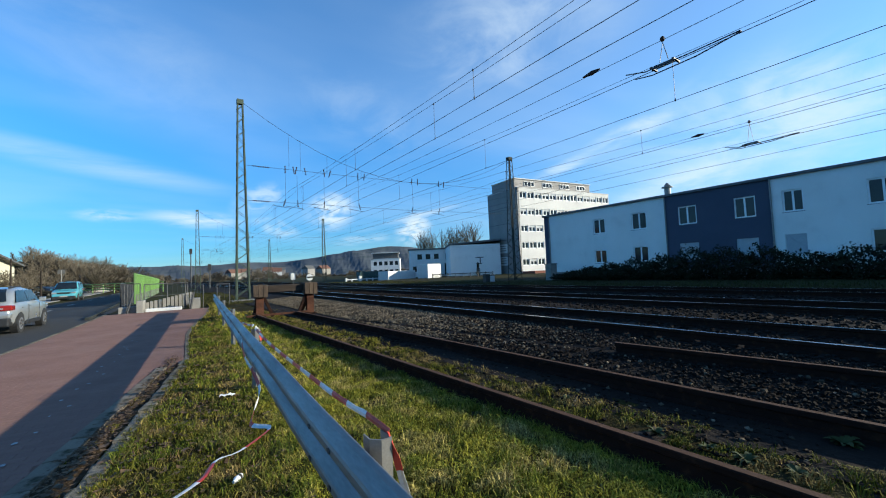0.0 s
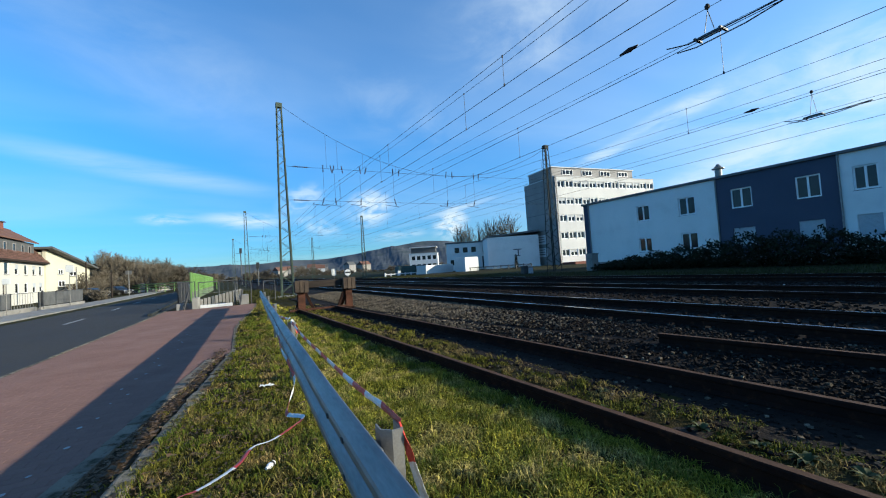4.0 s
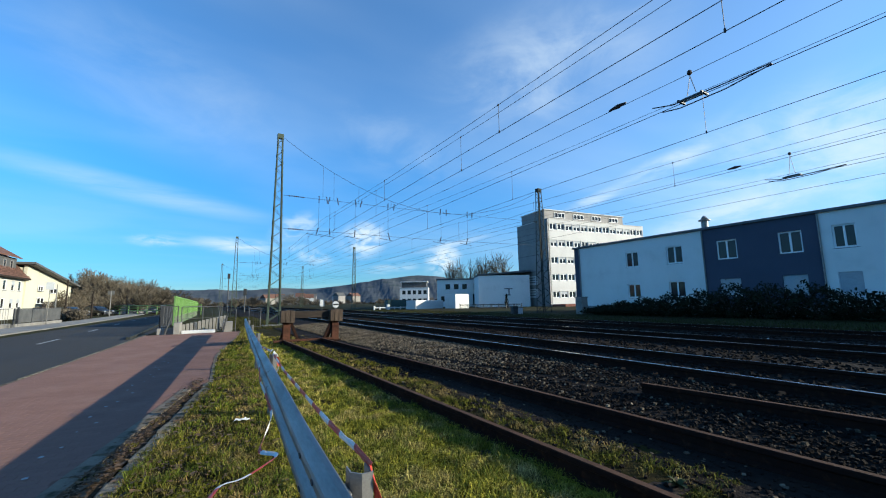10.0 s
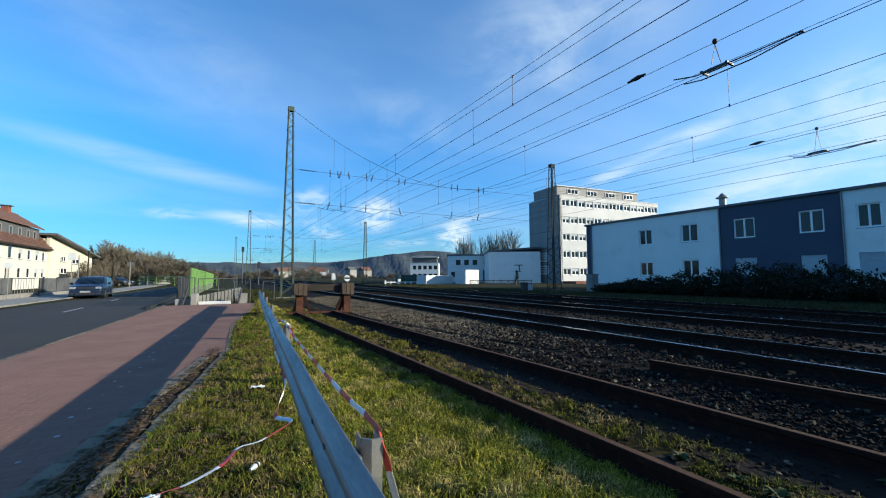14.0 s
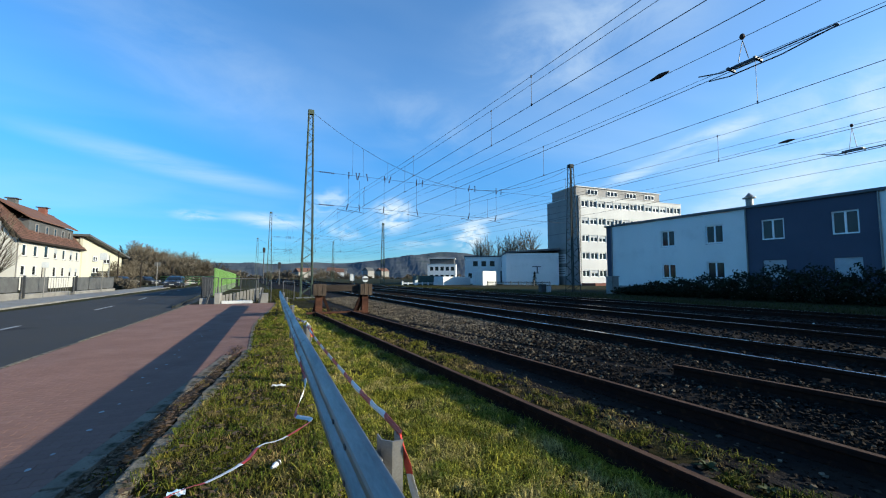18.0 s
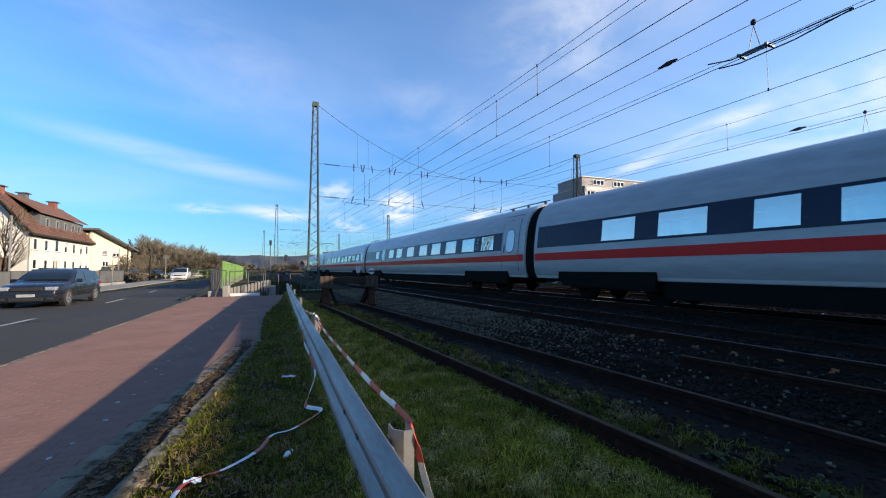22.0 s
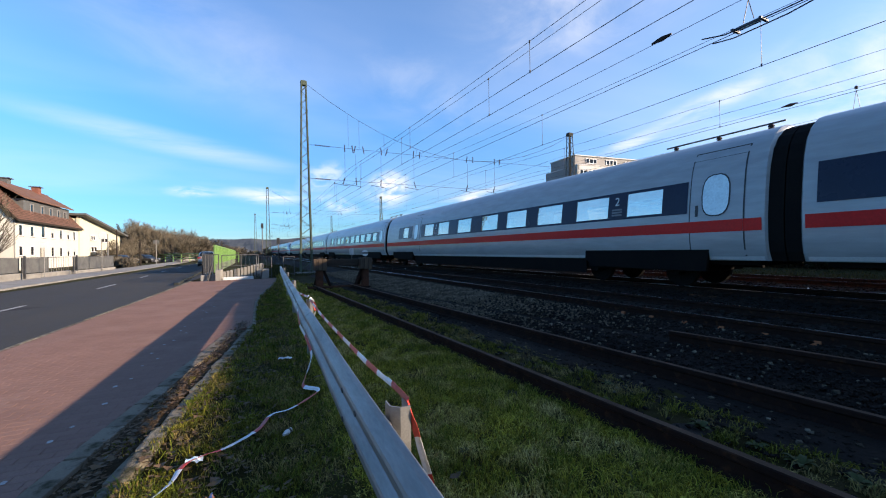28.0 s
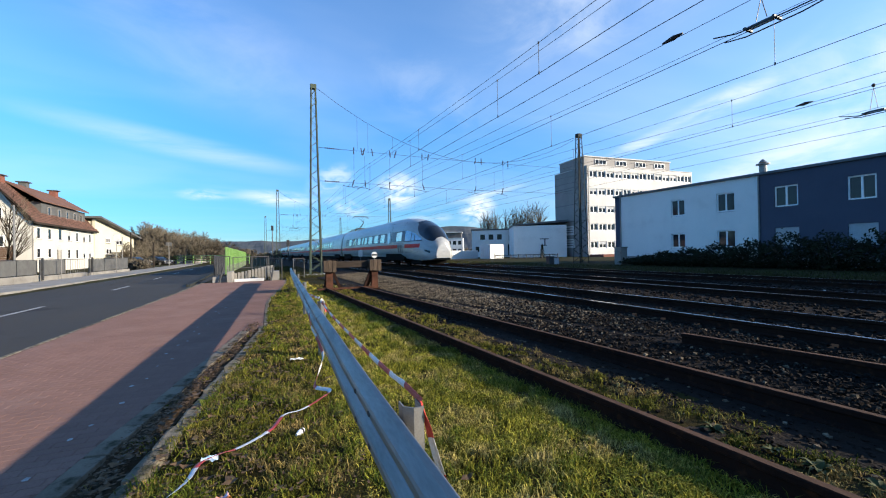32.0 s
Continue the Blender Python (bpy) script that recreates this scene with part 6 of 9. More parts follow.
def build_yellow_house():
    base = thing("yellow_gabled_house", pose(-23.0, 84.7, 0.0, 0, 0, 0), "pale yellow house with a broad low gable facing the road", "house")
    L, E, R = 15.0, 4.4, 7.0
    face = Matrix.Rotation(radians(90), 4, "Z") @ Matrix.Translation((-13.5, 0, 0))
    holes = [(1.0, 3.2, 1.9, 2.7), (1.0, 2.6, 3.6, 4.3), (5.0, 7.6, 3.4, 4.1)]
    bm = B()
    sweep(bm, [(-16.0, 0), (0, 0), (0, 4.7), (-16.0, 6.75)], [lambda u, v, x=x: (x, u, v) for x in (0.0, -0.35)])
    part("gable_wall", bm, RENDER_YELLOW, base, "pale yellow gable wall")
    for a, b, c, d in holes:
        window_unit(base, face @ Matrix.Translation((a, -0.06, c)), b - a, d - c, 0.07, 1, sill=True)
    bm = B()
    box(bm, 0.0, 0.9, -13.2, -9.6, 1.25, 1.40, 0.01)
    bal = part("balcony", bm, TIMBER, base)
    bm = B()
    for k in range(5):
        box(bm, 0.86, 0.92, -13.2, -9.6, 1.45 + k * 0.15, 1.57 + k * 0.15)
    part("balcony_boards", bm, TIMBER, bal)
    bm = B()
    sweep(bm, [(-16.6, 6.88), (0.9, 4.60), (0.9, 4.85), (-16.6, 7.15)], [lambda u, v, x=x: (x, u, v) for x in (0.9, -12.0)])
    part("roof", bm, SLATE, base, "dark low-pitched roof")
    bm = B()
    box(bm, -11.6, -0.36, -15.9, -15.6, 0, 6.5)
    part("wall", bm, RENDER_YELLOW, base)
    bm = B()
    box(bm, -11.6, -0.36, -0.35, 0.0, 0, 4.5)
    part("wall", bm, RENDER_YELLOW, base)
    s = thing("yellow_shed", pose(-14.9, 96, 0.0) @ Matrix.Scale(0.42, 4), "small ochre shed beyond the road bend", "shed")
    bm = B()
    box(bm, -3, 3, -2, 2, 0, 3.2, 0.05), box(bm, -2, 0, -2, 2, 3.2, 4.6, 0.05)
    part("wall", bm, RENDER_YELLOW, s)
    bm = B()
    box(bm, -3.2, 3.2, -2.2, 2.2, 3.2, 3.35, 0.02)
    part("roof", bm, ROOFTILE, s)


build_yellow_house()


def build_plot_wall():
    """Long grey wall of panels across the road, before the thicket."""
    t = thing("grey_plot_wall", (0, 0, 0), "long grey concrete panel wall across the road", "wall")
    n = 9
    a, b = Vector((-19.2, 83.2, 0)), Vector((-13.9, 92.5, 0))
    ang = math.degrees(math.atan2(b.y - a.y, b.x - a.x))
    for i in range(n):
        p = a.lerp(b, (i + 0.5) / n)
        L = (b - a).length / n
        bm = B()
        box(bm, -L / 2 + 0.06, L / 2 - 0.06, -0.06, 0.06, -0.2, 1.70, 0.01)
        o = part("panel", bm, GREYPANEL, t)
        o.matrix_basis = pose(p.x, p.y, 0, 0, 0, ang)
        bm = B()
        box(bm, -L / 2 - 0.06, -L / 2 + 0.06, -0.09, 0.09, -0.2, 1.78, 0.01)
        o = part("post", bm, CONCRETE, t)
        o.matrix_basis = pose(p.x, p.y, 0, 0, 0, ang)


build_plot_wall()

# ---- traffic and the street's furniture ----
PAINT = {
    "silver": material("silver_car_paint", (0.34, 0.355, 0.36), (0.31, 0.325, 0.33), 0.28, 0.5, scale=1, fine=200, bump=0.0, coat=0.8),
    "teal": material("teal_car_paint", (0.10, 0.36, 0.40), (0.09, 0.33, 0.37), 0.3, 0.2, scale=1, fine=200, bump=0.0, coat=0.8),
    "navy": material("dark_blue_car_paint", (0.010, 0.016, 0.036), (0.010, 0.015, 0.033), 0.3, 0.0, scale=1, fine=200, bump=0.0, spec=0.3, coat=0.35),
    "black": material("black_car_paint", (0.010, 0.011, 0.015), (0.010, 0.011, 0.014), 0.3, 0.0, scale=1, fine=200, bump=0.0, spec=0.3, coat=0.35),
    "white": material("white_car_paint", (0.52, 0.51, 0.47), (0.49, 0.48, 0.45), 0.3, 0.0, scale=1, fine=200, bump=0.0, coat=0.8),
    "champagne": material("champagne_car_paint", (0.30, 0.295, 0.27), (0.28, 0.275, 0.25), 0.28, 0.5, scale=1, fine=200, bump=0.0, coat=0.8),
}


def build_vehicle(label, paint, length, width, height, hood, cowl, roof0, roof1, tail, belt=0.93, hoodz=0.95, wheel=0.33, axles=(0.82, 0.78), tailz=1.0, cat="car", group="passing cars", windows=3):
    """A road vehicle, nose towards +y. hood, cowl, roof0, roof1, tail: distances from the nose to the edges of its profile."""
    t = thing("parked_car" if group == "parked cars" else "car" if cat == "car" else "van", Matrix.Identity(4), label, cat, group)
    H, W, L = height, width / 2, length
    prof = [(0.0, 0.55), (0.05, 0.72), (0.18, hoodz - 0.12), (hood * 0.6, hoodz - 0.03), (hood, hoodz), (cowl, hoodz + 0.06), ((cowl + roof0) / 2, (hoodz + H) / 2 + 0.05), (roof0, H - 0.05), ((roof0 * 2 + roof1) / 3, H), ((roof0 + roof1) / 2, H + 0.005), (roof1, H - 0.05), ((roof1 + tail) / 2, (H + tailz) / 2 + 0.06), (tail, tailz), (L - 0.06, tailz - 0.18), (L, 0.62)]
    bm = B()
    rings = []
    for d, zt in prof:
        end = min(d, L - d)
        w = W * (0.84 + 0.16 * min(1, (end / 0.55)) ** 0.6)
        low = 0.24 + 0.10 * max(0, 1 - end / 0.35)
        if zt > belt + 0.1:
            k = (zt - belt) / (H - belt)
            pts = [(w * 0.93, low), (w * 0.985, low + 0.10), (w, 0.56), (w * 0.985, belt - 0.03), (w * 0.965, belt), (w * (0.965 - 0.17 * k), zt - 0.05), (w * (0.72 - 0.06 * k), zt), (0, zt + 0.02)]
        else:
            pts = [(w * 0.93, low), (w * 0.985, low + 0.10), (w, min(0.56, zt - 0.12)), (w * 0.985, zt - 0.09), (w * 0.95, zt - 0.05), (w * 0.88, zt - 0.02), (w * 0.6, zt), (0, zt + 0.015)]
        ring = [bm.verts.new((-x, -d, z)) for x, z in pts] + [bm.verts.new((x, -d, z)) for x, z in pts[-2::-1]]
        rings.append(ring)
    n = len(rings[0])
    for a, b in zip(rings, rings[1:]):
        for j in range(n - 1):
            bm.faces.new((a[j], a[j + 1], b[j + 1], b[j]))
        bm.faces.new((a[0], b[0], b[-1], a[-1]))
    bm.faces.new(rings[0]), bm.faces.new(rings[-1][::-1])
    part("body", bm, paint, t, smooth=True)

    def top(d):
        return lerp_table(prof, d)

    def gx(z, d):
        k = max(0.0, min(1.0, (z - belt) / (H - belt)))
        return W * (0.965 - 0.17 * k) + 0.012

    def quad(name, mat, pts, label=""):
        bm = B()
        bm.faces.new([bm.verts.new(p) for p in pts])
        return part(name, bm, mat, t, label)

    zt, zb = H - 0.10, belt + 0.05
    for name, a, b, lab in (("windscreen", cowl + 0.03, roof0 - 0.02, "raked windscreen"), ("rear_window", tail - 0.03, roof1 + 0.03, "rear window")):
        s = 1 if name == "windscreen" else -1
        za, zc = top(a) + 0.035, top(b) + 0.012
        bm = B()
        rows = []
        for i in range(5):
            k = i / 4
            d = a + (b - a) * k
            zz = top(d) + 0.03
            wx = gx(min(zz, H), d) - (0.075 if s > 0 else 0.15) - 0.02 * k
            rows.append([bm.verts.new((x * wx, -d + s * (0.045 - 0.02 * abs(x) ** 2), zz - 0.015 * abs(x) ** 2)) for x in (-1, -0.5, 0, 0.5, 1)])
        for r0, r1 in zip(rows, rows[1:]):
            for j in range(4):
                bm.faces.new((r0[j], r0[j + 1], r1[j + 1], r1[j]))
        part(name, bm, CARGLASS, t, lab, smooth=True)
    span0, span1 = cowl + (roof0 - cowl) * 0.30, tail - (tail - roof1) * 0.30
    cuts = [span0 + (span1 - span0) * k for k in ((0, 0.40, 0.76, 1.0) if windows == 3 else (0, 0.52, 1.0))]
    for sx in (-1, 1):
        for i, (a, b) in enumerate(zip(cuts, cuts[1:])):
            a2, b2 = a + 0.03, b - 0.03
            ta, tb = (max(a2, roof0 - 0.02) if i == 0 else a2), (min(b2, roof1 + 0.04) if i == len(cuts) - 2 else b2)
            quad("side_window", CARGLASS, [(sx * gx(zb, a2), -a2, zb), (sx * gx(zb, b2), -b2, zb), (sx * gx(zt, tb), -tb, zt), (sx * gx(zt, ta), -ta, zt)])
        for a in (span0 + 0.05, cuts[1], cuts[2] if windows == 3 else cuts[1]):
            bm = B()
            box(bm, sx * (W + 0.001) - 0.004, sx * (W + 0.001) + 0.004, -a - 0.006, -a + 0.006, 0.34, belt - 0.05)
            part("door_seam", bm, SEAM, t)
        bm = B()
        box(bm, sx * (W + 0.10) - 0.09, sx * (W + 0.10) + 0.09, -cowl - 0.42, -cowl - 0.30, belt, belt + 0.15, 0.03)
        part("mirror", bm, paint, t)
        bm = B()
        box(bm, sx * (W - 0.05) - 0.06, sx * (W - 0.05) + 0.062, -(L - axles[1] - 0.5), -(axles[0] + 0.5), 0.22, 0.36, 0.02)
        part("sill", bm, BLACKTRIM, t)
        for k in (cuts[1] - 0.18, cuts[2] - 0.15 if windows == 3 else cuts[1] + 0.6):
            bm = B()
            box(bm, sx * (W + 0.012) - 0.012, sx * (W + 0.012) + 0.012, -k - 0.09, -k + 0.09, belt - 0.14, belt - 0.11, 0.005)
            part("door_handle", bm, paint, t)
        hl = part("headlamp", box(B(), sx * W * 0.72 - 0.17, sx * W * 0.72 + 0.17, -0.30, -0.03, hoodz - 0.30, hoodz - 0.15, 0.04), HEADLAMP, t, "clear headlamp")
        bm = B()
        box(bm, sx * W * 0.76 - W * 0.20, sx * W * 0.76 + W * 0.20, -L + 0.0, -L + 0.30, tailz - 0.24, tailz - 0.07, 0.03)
        tl = part("tail_lamp", bm, TAILLAMP, t, "red tail lamp")
        bm = B()
        box(bm, sx * W * 0.66 - 0.06, sx * W * 0.66 + 0.06, -L - 0.006, -L + 0.10, tailz - 0.20, tailz - 0.15, 0.01)
        part("reversing_lamp", bm, HEADLAMP, tl, "clear reversing lamp")
        bm = B()
        box(bm, sx * W * 0.74 - 0.10, sx * W * 0.74 + 0.10, -0.16, 0.025, 0.30, 0.40, 0.02)
        part("fog_lamp", bm, BLACKTRIM, t, "dark fog lamp recess")
        for ax in (axles[0], L - axles[1]):
            bm = B()
            tube(bm, (sx * (W - 0.16), -ax, wheel + 0.01), (sx * (W + 0.003), -ax, wheel + 0.01), wheel + 0.06, n=24)
            part("wheel_arch", bm, BLACKTRIM, t, "dark wheel arch")
            bm = B()
            tube(bm, (sx * (W - 0.19), -ax, wheel), (sx * (W + 0.010), -ax, wheel), wheel, n=24)
            w = part("wheel", bm, RUBBER, t)
            bm = B()
            tube(bm, (sx * (W - 0.02), -ax, wheel), (sx * (W + 0.016), -ax, wheel), wheel * 0.66, n=20)
            r = part("rim", bm, RIM, w, "alloy rim")
            bm = B()
            for q in range(5):
                an = 2 * math.pi * (q + 0.5) / 5
                c = Vector((0, math.cos(an), math.sin(an)))
                tube(bm, (sx * (W + 0.012), -ax + c.y * wheel * 0.36, wheel + c.z * wheel * 0.36), (sx * (W + 0.021), -ax + c.y * wheel * 0.36, wheel + c.z * wheel * 0.36), wheel * 0.13, n=8)
            part("rim_gap", bm, BLACKTRIM, w)
    bm = B()
    box(bm, -W * 0.90, W * 0.90, -0.42, 0.02, 0.22, 0.50, 0.06)
    part("front_bumper", bm, BLACKTRIM if paint in (PAINT["teal"],) else paint, t)
    bm = B()
    box(bm, -W * 0.48, W * 0.48, -0.16, 0.012, hoodz - 0.30, hoodz - 0.17, 0.02)
    part("grille", bm, BLACKTRIM, t, "black grille")
    bm = B()
    box(bm, -W * 0.52, W * 0.52, -0.10, 0.035, 0.27, 0.40, 0.02)
    part("air_intake", bm, BLACKTRIM, t, "black lower air intake")
    bm = B()
    box(bm, -W * 0.92, W * 0.92, -L - 0.02, -L + 0.35, 0.50, 0.66, 0.05)
    part("rear_bumper", bm, paint, t)
    bm = B()
    box(bm, -W * 0.90, W * 0.90, -L - 0.03, -L + 0.35, 0.24, 0.52, 0.05)
    low = part("rear_bumper", bm, BLACKTRIM, t, "black lower rear bumper")
    bm = B()
    box(bm, -W * 0.55, W * 0.55, -L - 0.045, -L + 0.10, 0.30, 0.40, 0.02)
    part("skid_plate", bm, RIM, low, "silver skid plate")
    bm = B()
    box(bm, -0.26, 0.26, 0.02, 0.05, 0.42, 0.53, 0.01)
    part("number_plate", bm, PLATE, t, "pale number plate")
    bm = B()
    box(bm, -0.26, 0.26, -L - 0.015, -L + 0.06, tailz - 0.26, tailz - 0.15, 0.01)
    part("number_plate", bm, PLATE, t, "pale number plate")
    for sx in (-1, 1):
        bm = B()
        box(bm, sx * W * 0.62 - 0.012, sx * W * 0.62 + 0.012, -roof1 + 0.05, -roof0 - 0.25, H - 0.03, H + 0.045, 0.008)
        part("roof_rail", bm, BLACKTRIM, t, "dark roof rail")
    return t


def lane_pose(lane, y, back):
    """On the road at y; back: driving towards -y."""
    way = (lambda q: middle(q) + 6.45) if back else road_bend
    a = math.degrees(math.atan(way(y + 0.5) - way(y - 0.5)))
    return pose(lane + way(y), y, -0.035, 0, 0, -a + (180 if back else 0))


def drive(v, lane, yf, back):
    TRAFFIC.append((v, [(float(t), lane_pose(lane, yf(float(t)), back)) for t in range(0, 33, 1)]))


TRAFFIC = []
hatch = build_vehicle("small silver hatchback with black rear bumper", PAINT["silver"], 3.85, 1.65, 1.46, 0.85, 1.05, 1.75, 3.15, 3.70, wheel=0.29, axles=(0.75, 0.65), tailz=0.98, windows=2)
drive(hatch, -5.72, lambda t: 21.5 + 13.5 * t, False)
mpv_van = build_vehicle("teal high-roofed small van with grey bumper", PAINT["teal"], 3.95, 1.80, 1.80, 0.75, 0.98, 1.70, 3.62, 3.90, belt=1.05, hoodz=1.02, wheel=0.31, axles=(0.78, 0.70), tailz=1.15, cat="van", windows=3)
drive(mpv_van, -8.35, lambda t: 49.0 - 13.0 * t, True)
navy_hatch = build_vehicle("dark blue hatchback with bright headlamps", PAINT["navy"], 4.3, 1.78, 1.47, 0.95, 1.15, 1.95, 3.45, 4.15, wheel=0.31, tailz=1.02)
drive(navy_hatch, -8.35, lambda t: 45.0 - 11.4 * (t - 13), True)
estate = build_vehicle("black estate car with alloy wheels", PAINT["black"], 4.75, 1.83, 1.49, 1.05, 1.25, 2.1, 4.1, 4.62, wheel=0.33, axles=(0.9, 0.95), tailz=1.02)
drive(estate, -8.35, lambda t: 24.4 - 9.5 * (t - 21.5), True)
people_carrier = build_vehicle("white people carrier with dark grille", PAINT["white"], 4.4, 1.80, 1.64, 0.85, 1.08, 1.85, 3.85, 4.30, belt=0.98, hoodz=1.0, wheel=0.32, tailz=1.08)
drive(people_carrier, -8.35, lambda t: 28.2 - 13.9 * (t - 24), True)
suv = build_vehicle("champagne silver compact SUV with alloy wheels", PAINT["champagne"], 4.45, 1.85, 1.66, 0.98, 1.18, 1.95, 3.6, 4.32, belt=1.02, hoodz=1.05, wheel=0.36, axles=(0.9, 0.88), tailz=1.12)
drive(suv, -5.55, lambda t: 13.26 + (12.2 if t < 24 else 11.9) * (t - 24) if t < 25 else 25.16 + 10.6 * (t - 25), False)
for (x, y, rz, lab, paint, s) in ((-17.4, 70.5, 242, "parked dark hatchback beyond the fence", "black", 0.0), (-15.9, 75.5, 235, "parked dark car beyond the hedge", "black", 0.0)):
    v = build_vehicle(lab, PAINT[paint], 4.2, 1.76, 1.47, 0.95, 1.15, 1.95, 3.4, 4.08, wheel=0.31, tailz=1.02, group="parked cars")
    v.matrix_basis = pose(x, y, -0.06, 0, 0, rz)


def build_fence():
    """Dark panel fence with steel posts on a low pale wall, in runs that step down with the street."""
    w = tagged(new("garden_wall"), "low pale concrete wall carrying the fence", "wall", kind="structure")
    runs = ((-30.0, 31.5, -13.35, 0.42), (31.5, 37.6, -13.25, 0.34), (37.6, 46.0, -13.0, 0.30))
    for y0, y1, x, h in runs:
        bm = B()
        box(bm, x - 0.15, x + 0.15, y0, y1 - 0.02, -0.1, h, 0.015)
        part("wall_block", bm, CONCRETE, w)
    t = thing("panel_fence", (0, 0, 0), "dark grey panel fence with steel posts on a low wall", "fence")
    for y0, y1, x, h in runs:
        n = int((y1 - y0) / 2.1)
        step = (y1 - y0) / n
        for i in range(n):
            a = y0 + i * step
            gate = 33.0 < a < 35.2
            if not gate:
                bm = B()
                box(bm, x - 0.015, x + 0.015, a + 0.05, a + step - 0.05, h + 0.05, 1.30, 0.004)
                part("panel", bm, SLATE, t)
            bm = B()
            box(bm, x - 0.03, x + 0.03, a - 0.03, a + 0.03, h - 0.05, 1.36, 0.006)
            part("post", bm, STEEL, t)
            bm = B()
            tube(bm, (x, a, 1.33), (x, a + step, 1.33), 0.022, n=6)
            part("top_rail", bm, STEEL, t)
            if gate:
                for k in range(9):
                    bm = B()
                    tube(bm, (x, a + 0.1 + k * (step - 0.2) / 8, h), (x, a + 0.1 + k * (step - 0.2) / 8, 1.32), 0.012, n=5)
                    part("bar", bm, GALV, t)
    for k, (x, y, h) in enumerate(((-13.0, 31.2, 1.45), (-12.9, 37.9, 1.45))):
        bm = B()
        box(bm, x - 0.05, x + 0.05, y - 0.05, y + 0.05, 0.1, h, 0.01)
        part("gate_post", bm, STEEL, t)
    return t


build_fence()


def bar_railing(name, pts, height, label, step=0.12, filled=None):
    """A steel railing along a line of points on the ground."""
    t = thing(name, (0, 0, 0), label, "railing", "railings at the end of the footway")
    for a, b in zip(pts, pts[1:]):
        a, b = Vector(a), Vector(b)
        n = max(1, round((b - a).length / 1.6))
        for i in range(n + 1):
            p = a.lerp(b, i / n)
            bm = B()
            tube(bm, p, p + Vector((0, 0, height)), 0.024, n=8)
            part("post", bm, STEEL, t)
        for z in (height, 0.14):
            bm = B()
            tube(bm, a + Vector((0, 0, z)), b + Vector((0, 0, z)), 0.022 if z > 0.5 else 0.014, n=6)
            part("rail", bm, STEEL, t)
        m = int((b - a).length / step)
        for i in range(1, m):
            p = a.lerp(b, i / m)
            bm = B()
            tube(bm, p + Vector((0, 0, 0.14)), p + Vector((0, 0, height)), 0.007, n=4, caps=False)
            part("bar", bm, STEEL, t)
    return t


